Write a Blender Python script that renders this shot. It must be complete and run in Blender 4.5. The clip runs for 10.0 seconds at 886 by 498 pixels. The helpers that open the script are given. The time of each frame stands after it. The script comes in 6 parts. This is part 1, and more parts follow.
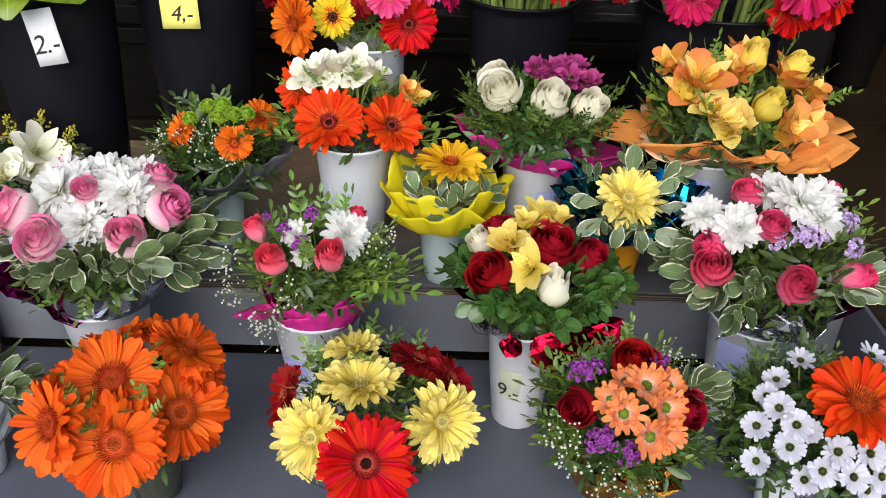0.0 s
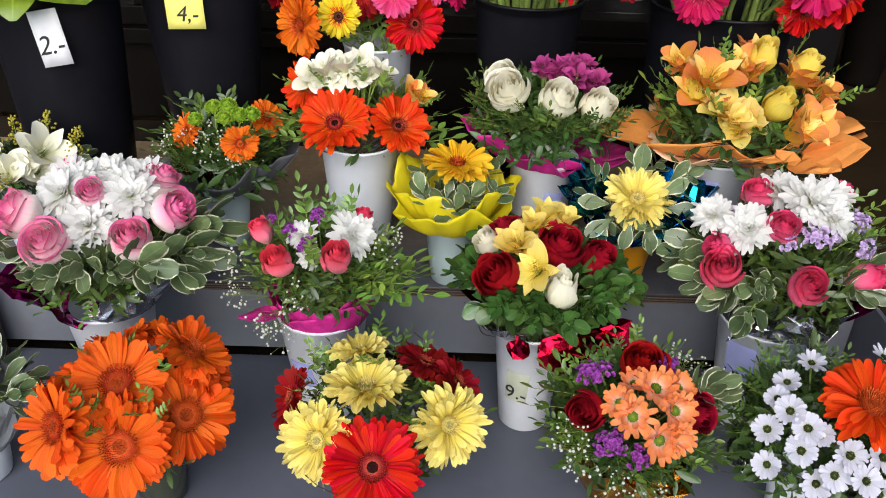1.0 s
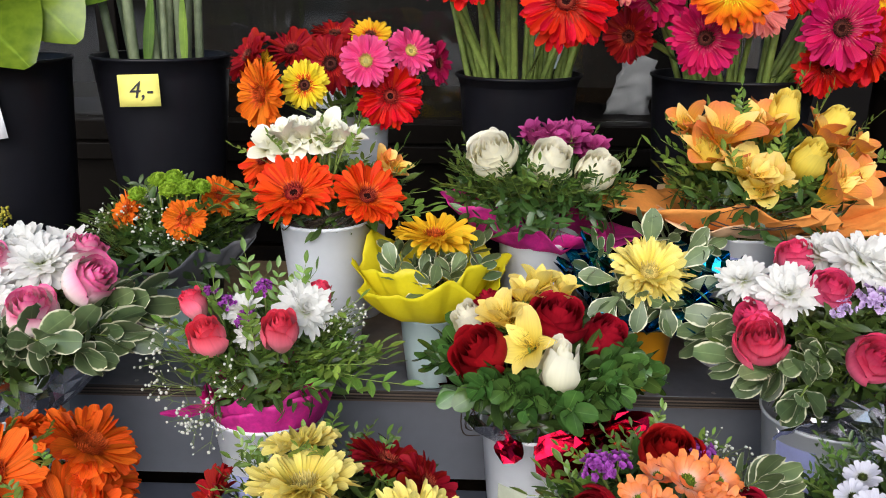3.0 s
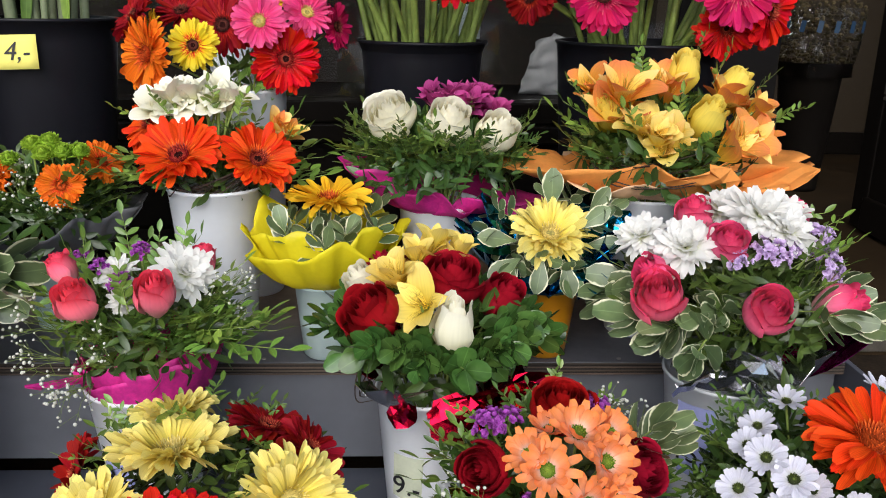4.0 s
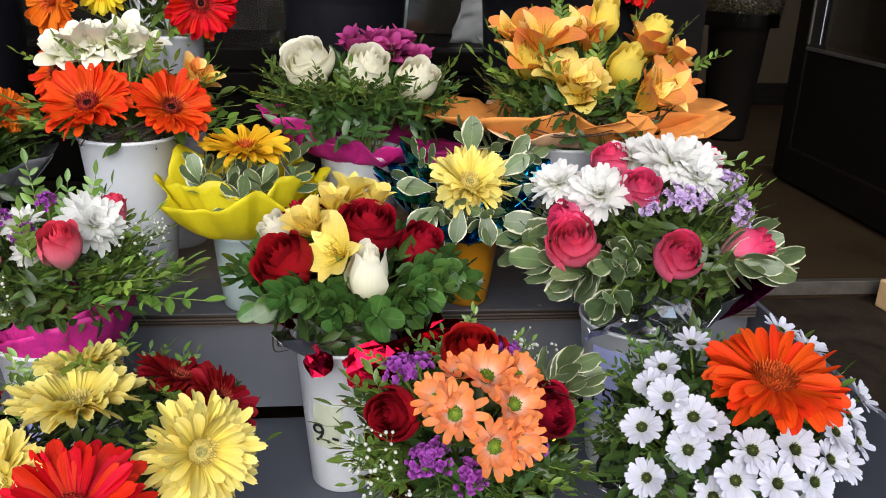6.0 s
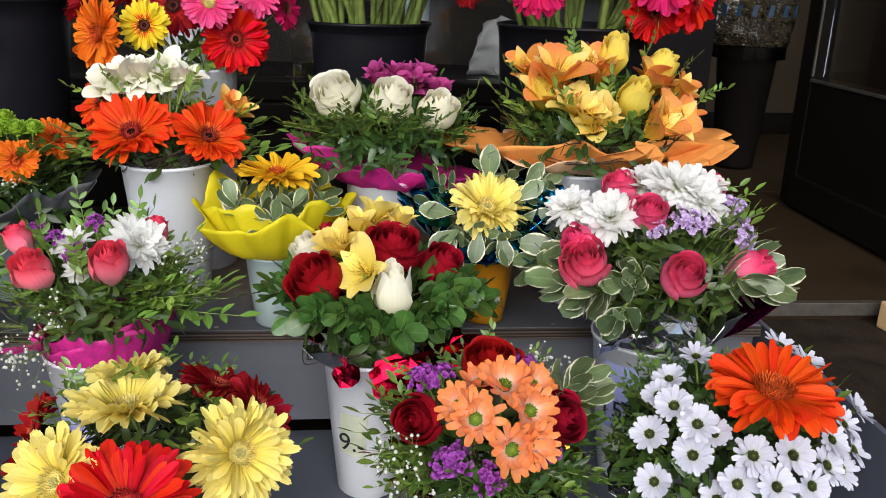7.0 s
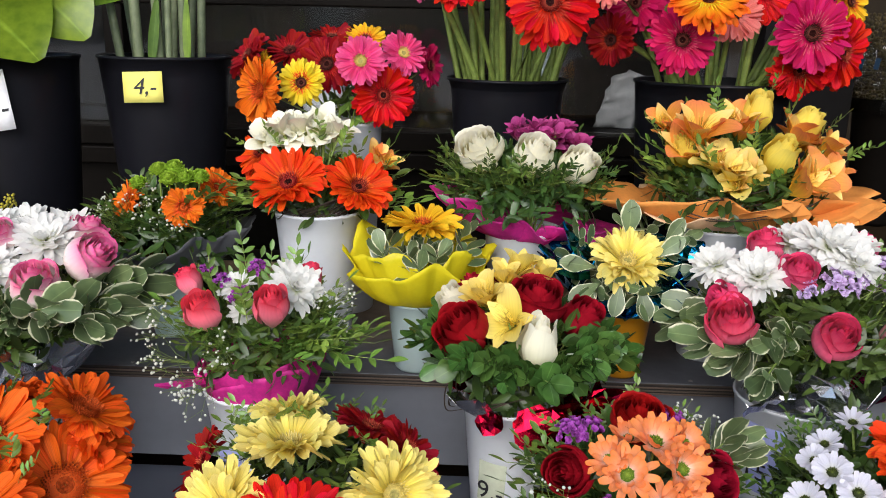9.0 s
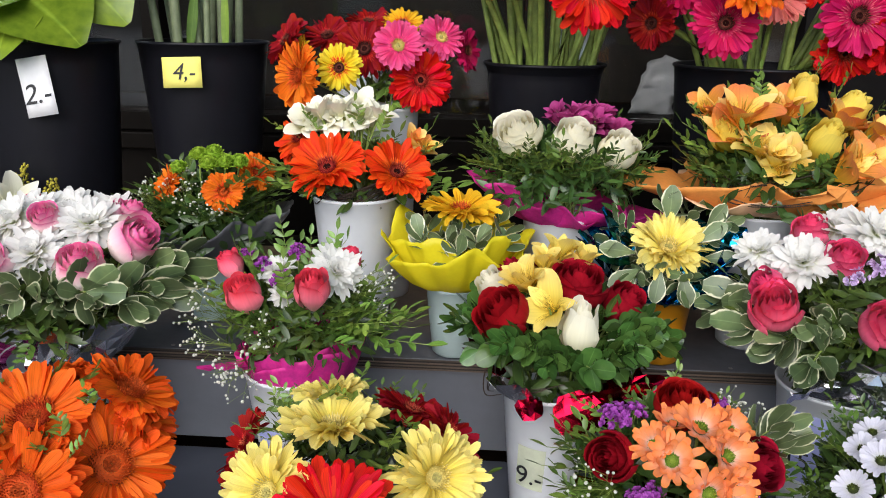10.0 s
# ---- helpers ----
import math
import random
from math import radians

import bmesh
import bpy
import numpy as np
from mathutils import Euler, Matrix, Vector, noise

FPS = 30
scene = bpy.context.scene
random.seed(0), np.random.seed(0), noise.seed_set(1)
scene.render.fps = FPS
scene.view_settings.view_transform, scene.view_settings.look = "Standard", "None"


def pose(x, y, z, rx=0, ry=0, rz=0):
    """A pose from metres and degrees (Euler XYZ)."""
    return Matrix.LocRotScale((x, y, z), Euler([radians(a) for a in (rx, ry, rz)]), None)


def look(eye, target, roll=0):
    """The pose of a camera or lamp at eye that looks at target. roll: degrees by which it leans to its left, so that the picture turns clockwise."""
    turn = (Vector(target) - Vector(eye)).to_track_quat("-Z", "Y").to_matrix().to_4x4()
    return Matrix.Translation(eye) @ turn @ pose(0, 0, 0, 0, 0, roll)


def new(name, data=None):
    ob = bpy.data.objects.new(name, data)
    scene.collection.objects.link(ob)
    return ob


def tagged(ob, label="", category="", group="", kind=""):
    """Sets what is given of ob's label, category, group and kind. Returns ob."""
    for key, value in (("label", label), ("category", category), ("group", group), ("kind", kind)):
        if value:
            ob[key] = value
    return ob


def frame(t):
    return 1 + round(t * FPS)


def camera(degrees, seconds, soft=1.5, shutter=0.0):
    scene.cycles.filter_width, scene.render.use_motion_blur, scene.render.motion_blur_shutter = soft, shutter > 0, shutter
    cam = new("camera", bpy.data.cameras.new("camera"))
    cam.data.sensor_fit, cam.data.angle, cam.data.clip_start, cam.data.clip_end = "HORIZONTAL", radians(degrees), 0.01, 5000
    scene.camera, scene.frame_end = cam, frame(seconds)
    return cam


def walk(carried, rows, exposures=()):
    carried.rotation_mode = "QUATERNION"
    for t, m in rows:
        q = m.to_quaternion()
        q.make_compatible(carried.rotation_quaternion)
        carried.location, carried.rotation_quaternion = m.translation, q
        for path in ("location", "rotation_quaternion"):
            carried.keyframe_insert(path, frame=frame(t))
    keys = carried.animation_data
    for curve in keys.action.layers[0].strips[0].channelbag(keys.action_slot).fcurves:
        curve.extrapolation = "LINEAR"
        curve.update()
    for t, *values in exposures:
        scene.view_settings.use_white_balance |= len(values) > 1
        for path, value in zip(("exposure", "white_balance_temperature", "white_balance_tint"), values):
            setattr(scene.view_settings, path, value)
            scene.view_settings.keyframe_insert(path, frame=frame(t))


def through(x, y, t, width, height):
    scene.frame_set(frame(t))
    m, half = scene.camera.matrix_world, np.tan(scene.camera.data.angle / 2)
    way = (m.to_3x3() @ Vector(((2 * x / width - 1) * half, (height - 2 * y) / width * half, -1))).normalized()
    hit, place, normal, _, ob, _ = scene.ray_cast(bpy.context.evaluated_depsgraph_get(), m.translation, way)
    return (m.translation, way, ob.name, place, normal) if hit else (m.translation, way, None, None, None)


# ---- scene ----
cam = camera(56.21, 10.0, 1.0)
# seconds, place in metres, turn in degrees
PATH = [
    (0.0, 0.0004, 0.0001, 0.9686, 58.772, -1.666, 0.721),
    (0.5, -0.0005, 0.0056, 0.9673, 58.898, -1.568, 0.928),
    (1.0, -0.0002, 0.0098, 0.9662, 58.716, -1.383, 1.074),
    (1.5, -0.0016, 0.0361, 0.9480, 59.312, -1.153, 2.655),
    (2.0, 0.0032, 0.0693, 0.8731, 63.981, -0.887, 4.483),
    (2.2, 0.0070, 0.0791, 0.8354, 66.455, -0.748, 4.661),
    (3.3, 0.0819, 0.1516, 0.6900, 73.139, -0.364, 0.441),
    (3.5, 0.0921, 0.1584, 0.6758, 73.244, -0.520, -0.492),
    (4.0, 0.1160, 0.1583, 0.6479, 73.049, -1.006, -2.316),
    (4.5, 0.1349, 0.1592, 0.6447, 71.748, -1.466, -3.851),
    (5.0, 0.1480, 0.1666, 0.6393, 70.032, -1.689, -5.307),
    (5.5, 0.1582, 0.1718, 0.6413, 69.819, -1.659, -5.868),
    (7.0, 0.1380, 0.0921, 0.6553, 71.794, -1.562, -4.918),
    (7.5, 0.1320, 0.0798, 0.6698, 74.595, -1.215, -3.296),
    (8.0, 0.1053, 0.0715, 0.6730, 75.646, -1.100, -0.520),
    (8.5, 0.0872, 0.0673, 0.6703, 75.349, -1.218, 1.436),
    (9.0, 0.0811, 0.0698, 0.6689, 74.788, -1.140, 2.169),
    (9.5, 0.0756, 0.0715, 0.6687, 74.396, -0.948, 3.105),
    (10.0, 0.0629, 0.0693, 0.6637, 73.945, -0.909, 3.937),
]
EXPOSURE = 0.46
walk(cam, [(t, pose(x, y, z, rx, ry, rz)) for t, x, y, z, rx, ry, rz in PATH], [(0, EXPOSURE), (10, EXPOSURE)])

# ---- light ----
world = bpy.data.worlds.new("sky")
scene.world = world
world.use_nodes = True
wn = world.node_tree.nodes
sky = wn.new("ShaderNodeTexSky")
sky.sky_type, sky.sun_disc = "NISHITA", False
sky.sun_elevation, sky.sun_rotation = radians(29), radians(190)
world.node_tree.links.new(sky.outputs[0], wn["Background"].inputs[0])
wn["Background"].inputs[1].default_value = 0.15
sun = new("sun", bpy.data.lights.new("sun", "SUN"))
sun.data.energy, sun.data.angle, sun.data.color = 3.2, radians(65), (1.0, 0.98, 0.965)
sun.matrix_world = look((-0.6, -2.3, 2.1), (0, 1.1, 0.2))

# ---- materials ----


def material(name, rough=0.5, metal=0.0, spec=0.5):
    m = bpy.data.materials.new(name)
    m.use_nodes = True
    b = m.node_tree.nodes["Principled BSDF"]
    b.inputs["Roughness"].default_value = rough
    b.inputs["Metallic"].default_value = metal
    b.inputs["Specular IOR Level"].default_value = spec
    return m, m.node_tree.nodes, m.node_tree.links, b


def ramp(nodes, stops):
    r = nodes.new("ShaderNodeValToRGB")
    e = r.color_ramp.elements
    while len(e) < len(stops):
        e.new(0.5)
    for k, (p, c) in zip(e, stops):
        k.position, k.color = p, (*c, 1)
    return r


def noise_tex(nodes, links, scale, detail=4, vec=None, distort=0.0):
    n = nodes.new("ShaderNodeTexNoise")
    n.inputs["Scale"].default_value, n.inputs["Detail"].default_value = scale, detail
    n.inputs["Distortion"].default_value = distort
    if vec is None:
        vec = nodes.new("ShaderNodeTexCoord").outputs["Object"]
    links.new(vec, n.inputs["Vector"])
    return n


def mix_colour(nodes, links, kind, fac, a, b):
    x = nodes.new("ShaderNodeMix")
    x.data_type, x.blend_type = "RGBA", kind
    for sock, val in ((x.inputs[0], fac), (x.inputs[6], a), (x.inputs[7], b)):
        if isinstance(val, (int, float)):
            sock.default_value = val
        elif isinstance(val, tuple):
            sock.default_value = (*val, 1)
        else:
            links.new(val, sock)
    return x.outputs[2]


def bump(nodes, links, b, height, strength, dist=0.001):
    u = nodes.new("ShaderNodeBump")
    u.inputs["Strength"].default_value, u.inputs["Distance"].default_value = strength, dist
    links.new(height, u.inputs["Height"])
    links.new(u.outputs[0], b.inputs["Normal"])


def island_tone(nodes, links, colour, spread=0.35, hue=0.02):
    """Varies a colour from piece to piece."""
    g = nodes.new("ShaderNodeNewGeometry")
    mr = nodes.new("ShaderNodeMapRange")
    mr.inputs[3].default_value, mr.inputs[4].default_value = 1 - spread, 1 + spread
    o = nodes.new("ShaderNodeObjectInfo")
    wn1 = nodes.new("ShaderNodeTexWhiteNoise")
    wn1.noise_dimensions = "2D"
    both = nodes.new("ShaderNodeCombineXYZ")
    links.new(g.outputs["Random Per Island"], both.inputs[0])
    links.new(o.outputs["Random"], both.inputs[1])
    links.new(both.outputs[0], wn1.inputs["Vector"])
    links.new(wn1.outputs["Value"], mr.inputs[0])
    mh = nodes.new("ShaderNodeMapRange")
    mh.inputs[3].default_value, mh.inputs[4].default_value = 0.5 - hue, 0.5 + hue
    links.new(o.outputs["Random"], mh.inputs[0])
    h = nodes.new("ShaderNodeHueSaturation")
    links.new(mr.outputs[0], h.inputs["Value"])
    links.new(mh.outputs[0], h.inputs["Hue"])
    links.new(colour, h.inputs["Color"])
    return h.outputs[0]


def see_through(m, b, colour, amount):
    """Adds light that shines through a thin sheet."""
    nodes, links = m.node_tree.nodes, m.node_tree.links
    tr = nodes.new("ShaderNodeBsdfTranslucent")
    if isinstance(colour, tuple):
        tr.inputs[0].default_value = (*colour, 1)
    else:
        links.new(colour, tr.inputs[0])
    mx = nodes.new("ShaderNodeMixShader")
    mx.inputs[0].default_value = amount
    links.new(b.outputs[0], mx.inputs[1])
    links.new(tr.outputs[0], mx.inputs[2])
    links.new(mx.outputs[0], nodes["Material Output"].inputs[0])


def petal_mat(name, root, mid, tip, lines=0.25, through=0.25, rough=0.55, tone=0.17, dark=None, turn=0.45):
    """A petal: colour along its length, fine veins, each petal a little different."""
    m, nodes, links, b = material(name, rough, 0, 0.12)
    uv = nodes.new("ShaderNodeUVMap").outputs[0]
    sep = nodes.new("ShaderNodeSeparateXYZ")
    links.new(uv, sep.inputs[0])
    r = ramp(nodes, [(0.0, root), (turn, mid), (1.0, tip)])
    links.new(sep.outputs[1], r.inputs[0])
    mp = nodes.new("ShaderNodeMapping")
    mp.inputs["Scale"].default_value = (14, 1.2, 1)
    links.new(uv, mp.inputs[0])
    n = noise_tex(nodes, links, 1.0, 3, mp.outputs[0])
    rr = ramp(nodes, [(0.35, (1 - lines,) * 3), (0.65, (1, 1, 1))])
    links.new(n.outputs[0], rr.inputs[0])
    c = mix_colour(nodes, links, "MULTIPLY", 1.0, r.outputs[0], rr.outputs[0])
    if dark:
        mp2 = nodes.new("ShaderNodeMapping")
        mp2.inputs["Scale"].default_value = (22, 5, 1)
        links.new(uv, mp2.inputs[0])
        n2 = noise_tex(nodes, links, 1.0, 1, mp2.outputs[0])
        r2 = ramp(nodes, [(0.53, (0, 0, 0)), (0.58, (1, 1, 1))])
        links.new(n2.outputs[0], r2.inputs[0])
        w = ramp(nodes, [(0.15, (1, 1, 1)), (0.75, (0, 0, 0))])
        links.new(sep.outputs[1], w.inputs[0])
        k = mix_colour(nodes, links, "MULTIPLY", 1.0, r2.outputs[0], w.outputs[0])
        c = mix_colour(nodes, links, "MIX", k, c, dark)
    c = island_tone(nodes, links, c, tone, 0.006)
    links.new(c, b.inputs["Base Color"])
    bump(nodes, links, b, n.outputs[0], 0.5, 0.0006)
    see_through(m, b, c, through)
    return m


def leaf_mat(name, col, margin=None, rough=0.36, tone=0.36, width=0.62):
    m, nodes, links, b = material(name, rough, 0, 0.6)
    uv = nodes.new("ShaderNodeUVMap").outputs[0]
    sep = nodes.new("ShaderNodeSeparateXYZ")
    links.new(uv, sep.inputs[0])
    ma = nodes.new("ShaderNodeMath")
    ma.operation = "SUBTRACT"
    links.new(sep.outputs[0], ma.inputs[0])
    ma.inputs[1].default_value = 0.5
    ab = nodes.new("ShaderNodeMath")
    ab.operation = "ABSOLUTE"
    links.new(ma.outputs[0], ab.inputs[0])
    mid = ramp(nodes, [(0.0, tuple(min(1, 1.5 * v + 0.01) for v in col)), (0.035, col)])
    links.new(ab.outputs[0], mid.inputs[0])
    n = noise_tex(nodes, links, 60, 4)
    mott = ramp(nodes, [(0.3, (0.7, 0.75, 0.7)), (0.7, (1.15, 1.1, 1.0))])
    links.new(n.outputs[0], mott.inputs[0])
    c = mix_colour(nodes, links, "MULTIPLY", 1.0, mid.outputs[0], mott.outputs[0])
    c = island_tone(nodes, links, c, tone, 0.018)
    if margin:
        d = nodes.new("ShaderNodeMath")
        d.operation = "MULTIPLY_ADD"
        links.new(ab.outputs[0], d.inputs[0])
        d.inputs[1].default_value = 2.0
        sc = nodes.new("ShaderNodeMath")
        sc.operation = "MULTIPLY_ADD"
        links.new(n.outputs[0], sc.inputs[0])
        sc.inputs[1].default_value, sc.inputs[2].default_value = 0.7, -0.35
        links.new(sc.outputs[0], d.inputs[2])
        edge = ramp(nodes, [(width + 0.16, (0, 0, 0)), (width + 0.26, (1, 1, 1))])
        links.new(d.outputs[0], edge.inputs[0])
        c = mix_colour(nodes, links, "MIX", edge.outputs[0], c, margin)
    links.new(c, b.inputs["Base Color"])
    bump(nodes, links, b, n.outputs[0], 0.35, 0.001)
    see_through(m, b, c, 0.18)
    return m


def plain(name, col, rough=0.5, metal=0.0, scale=40, vary=0.15, through=0.0, spec=0.5, relief=0.2):
    """A surface with soft blotches and fine grain."""
    m, nodes, links, b = material(name, rough, metal, spec)
    n = noise_tex(nodes, links, scale, 6)
    r = ramp(nodes, [(0.3, tuple(v * (1 - vary) for v in col)), (0.7, tuple(min(1, v * (1 + vary)) for v in col))])
    links.new(n.outputs[0], r.inputs[0])
    n2 = noise_tex(nodes, links, scale * 9, 3)
    rr = ramp(nodes, [(0.35, (1 - vary * 0.5,) * 3), (0.65, (1, 1, 1))])
    links.new(n2.outputs[0], rr.inputs[0])
    c = mix_colour(nodes, links, "MULTIPLY", 1.0, r.outputs[0], rr.outputs[0])
    links.new(c, b.inputs["Base Color"])
    ro = nodes.new("ShaderNodeMapRange")
    ro.inputs[3].default_value, ro.inputs[4].default_value = rough * 0.85, min(1, rough * 1.2)
    links.new(n.outputs[0], ro.inputs[0])
    links.new(ro.outputs[0], b.inputs["Roughness"])
    bump(nodes, links, b, n2.outputs[0], relief, 0.0006)
    if through:
        see_through(m, b, c, through)
    return m


def backdrop_mat():
    """Upright blotches of dark and light for the added backdrop, like trees and house fronts in a reflection."""
    m, nodes, links, b = material("backdrop_blotches", 0.9)
    mp = nodes.new("ShaderNodeMapping")
    mp.inputs["Scale"].default_value = (0.35, 1, 0.16)
    links.new(nodes.new("ShaderNodeTexCoord").outputs["Object"], mp.inputs[0])
    n = noise_tex(nodes, links, 1.0, 7, mp.outputs[0], 0.6)
    r = ramp(nodes, [(0.38, (0.02, 0.025, 0.012)), (0.50, (0.07, 0.05, 0.032)), (0.60, (0.16, 0.14, 0.11)), (0.68, (0.55, 0.54, 0.52))])
    links.new(n.outputs[0], r.inputs[0])
    links.new(r.outputs[0], b.inputs["Base Color"])
    return m


def ply_mat():
    m, nodes, links, b = material("plywood_edge", 0.6)
    tc = nodes.new("ShaderNodeTexCoord").outputs["Object"]
    n = noise_tex(nodes, links, 8, 6, tc)
    mp = nodes.new("ShaderNodeMapping")
    mp.inputs["Scale"].default_value = (6, 60, 300)
    links.new(tc, mp.inputs[0])
    g = noise_tex(nodes, links, 1, 3, mp.outputs[0])
    r = ramp(nodes, [(0.3, (0.045, 0.032, 0.025)), (0.7, (0.17, 0.12, 0.09))])
    links.new(g.outputs[0], r.inputs[0])
    c = mix_colour(nodes, links, "MULTIPLY", 0.4, r.outputs[0], n.outputs[0])
    c = island_tone(nodes, links, c, 0.5, 0.01)
    links.new(c, b.inputs["Base Color"])
    return m


def gerb(name, c, inner=None, dark=0.6):
    lo = tuple(v * dark for v in c)
    return petal_mat(name, lo, c, tuple(min(1, v * 1.12 + 0.004) for v in c), 0.34)


G_ORANGE = gerb("gerbera_orange", (0.90, 0.130, 0.010))
G_ORANGE2 = gerb("gerbera_light_orange", (0.88, 0.19, 0.012))
G_SCARLET = gerb("gerbera_scarlet", (0.86, 0.065, 0.006))
G_RED = gerb("gerbera_red", (0.72, 0.006, 0.005))
G_DARKRED = gerb("gerbera_dark_red", (0.34, 0.006, 0.010))
G_YELLOW = petal_mat("gerbera_pale_yellow", (0.74, 0.54, 0.06), (0.90, 0.73, 0.14), (0.92, 0.79, 0.25), 0.18)
G_GOLD = petal_mat("gerbera_golden", (0.75, 0.30, 0.01), (0.88, 0.46, 0.015), (0.9, 0.55, 0.03), 0.2)
G_LEMON = petal_mat("gerbera_lemon", (0.85, 0.30, 0.01), (0.9, 0.66, 0.02), (0.92, 0.74, 0.06), 0.15)
G_PINK = petal_mat("gerbera_pink", (0.75, 0.06, 0.2), (0.84, 0.05, 0.22), (0.86, 0.12, 0.30), 0.2)
G_FUCHSIA = petal_mat("gerbera_fuchsia", (0.42, 0.004, 0.05), (0.56, 0.005, 0.085), (0.62, 0.016, 0.12), 0.25)
G_CORAL = petal_mat("gerbera_coral", (0.8, 0.16, 0.14), (0.86, 0.21, 0.18), (0.88, 0.28, 0.24), 0.2)
G_FLAME = petal_mat("gerbera_flame", (0.85, 0.22, 0.01), (0.88, 0.36, 0.012), (0.86, 0.11, 0.01), 0.2)
RING_RUST = petal_mat("gerbera_rust_ruff", (0.46, 0.03, 0.004), (0.68, 0.055, 0.007), (0.86, 0.15, 0.025), 0.2, 0.1, 0.6, 0.3)
RING_RED = petal_mat("gerbera_crimson_ruff", (0.22, 0.004, 0.004), (0.40, 0.006, 0.006), (0.60, 0.05, 0.03), 0.2, 0.1, 0.6, 0.3)
RING_WINE = petal_mat("gerbera_wine_ruff", (0.25, 0.004, 0.03), (0.42, 0.008, 0.07), (0.66, 0.12, 0.16), 0.2, 0.1, 0.6, 0.3)
CORE_BLACK = plain("gerbera_black_core", (0.030, 0.006, 0.005), 0.9, 0, 300, 0.5, 0, 0.08)
CORE_RUST = plain("gerbera_rust_core", (0.38, 0.055, 0.010), 0.9, 0, 300, 0.5, 0, 0.08)
CORE_STRAW = plain("gerbera_straw_core", (0.42, 0.36, 0.10), 0.8, 0, 300, 0.4)
CORES = {"gerbera_dark_centre": CORE_BLACK, "gerbera_rust_centre": CORE_RUST, "gerbera_deep_red_centre": CORE_BLACK, "gerbera_straw_centre": CORE_STRAW}
DISC_DARK = petal_mat("gerbera_dark_centre", (0.03, 0.008, 0.006), (0.07, 0.02, 0.015), (0.35, 0.09, 0.05), 0.2, 0.0, 0.7, 0.4)
DISC_ORANGE = petal_mat("gerbera_rust_centre", (0.16, 0.02, 0.004), (0.38, 0.04, 0.006), (0.72, 0.12, 0.02), 0.2, 0.0, 0.7, 0.35)
DISC_RED = petal_mat("gerbera_deep_red_centre", (0.10, 0.004, 0.004), (0.22, 0.008, 0.008), (0.60, 0.12, 0.06), 0.2, 0.0, 0.7, 0.35)
DISC_YELLOW = petal_mat("gerbera_straw_centre", (0.42, 0.34, 0.08), (0.62, 0.48, 0.12), (0.85, 0.72, 0.26), 0.2, 0.0, 0.7, 0.3)
DISC_GREEN = petal_mat("daisy_green_centre", (0.05, 0.09, 0.008), (0.12, 0.20, 0.02), (0.32, 0.40, 0.05), 0.2, 0.0, 0.7, 0.35)
DISC_OLIVE = petal_mat("daisy_olive_centre", (0.012, 0.016, 0.005), (0.03, 0.04, 0.01), (0.16, 0.20, 0.03), 0.2, 0.0, 0.7, 0.35)
R_RED = petal_mat("rose_red", (0.08, 0.002, 0.004), (0.25, 0.004, 0.012), (0.34, 0.006, 0.018), 0.2, 0.12, 0.55, 0.28)
R_WHITE = petal_mat("rose_cream", (0.80, 0.77, 0.44), (0.92, 0.88, 0.66), (0.93, 0.90, 0.76), 0.05, 0.35, 0.55, 0.05)
R_PINK = petal_mat("rose_pink", (0.88, 0.48, 0.48), (0.86, 0.16, 0.28), (0.80, 0.05, 0.16), 0.10, 0.22, 0.55, 0.2, None, 0.55)
R_BLUSH = petal_mat("rose_blush", (0.92, 0.90, 0.74), (0.94, 0.80, 0.76), (0.86, 0.12, 0.36), 0.08, 0.25, 0.55, 0.12, None, 0.52)
R_CORAL = petal_mat("rose_coral", (0.88, 0.50, 0.48), (0.88, 0.20, 0.27), (0.86, 0.055, 0.10), 0.10, 0.22, 0.55, 0.2, None, 0.55)
R_YELLOW = petal_mat("rose_yellow", (0.90, 0.62, 0.06), (0.95, 0.74, 0.09), (0.95, 0.79, 0.17), 0.1, 0.35, 0.55, 0.08)
A_YELLOW = petal_mat("lily_yellow", (0.88, 0.58, 0.04), (0.92, 0.70, 0.12), (0.94, 0.74, 0.22), 0.1, 0.2, 0.5, 0.1, (0.10, 0.02, 0.004))
A_PLAIN = petal_mat("lily_plain_yellow", (0.90, 0.62, 0.05), (0.93, 0.72, 0.13), (0.94, 0.75, 0.24), 0.12, 0.3, 0.5, 0.1)
A_ORANGE = petal_mat("lily_orange", (0.94, 0.58, 0.04), (0.93, 0.42, 0.06), (0.88, 0.27, 0.10), 0.15, 0.3, 0.5, 0.18)
A_AMBER = petal_mat("lily_amber", (0.94, 0.60, 0.04), (0.94, 0.62, 0.09), (0.94, 0.64, 0.24), 0.10, 0.2, 0.5, 0.12, (0.16, 0.03, 0.004))
A_WHITE = petal_mat("lily_white", (0.62, 0.64, 0.26), (0.84, 0.82, 0.62), (0.88, 0.86, 0.74), 0.08, 0.15, 0.5, 0.06)
A_PURPLE = petal_mat("lily_purple", (0.66, 0.36, 0.36), (0.44, 0.04, 0.20), (0.52, 0.08, 0.27), 0.25, 0.25, 0.5, 0.2, (0.06, 0.0, 0.02))
C_WHITE = petal_mat("chrysanthemum_white", (0.70, 0.76, 0.40), (0.87, 0.86, 0.82), (0.89, 0.88, 0.85), 0.04, 0.45, 0.6, 0.04)
D_WHITE = petal_mat("daisy_white", (0.58, 0.58, 0.54), (0.64, 0.63, 0.72), (0.70, 0.69, 0.76), 0.2, 0.2, 0.55, 0.08)
C_PEACH = petal_mat("chrysanthemum_peach", (0.93, 0.72, 0.64), (0.94, 0.38, 0.20), (0.92, 0.26, 0.07), 0.12, 0.3, 0.55, 0.14)
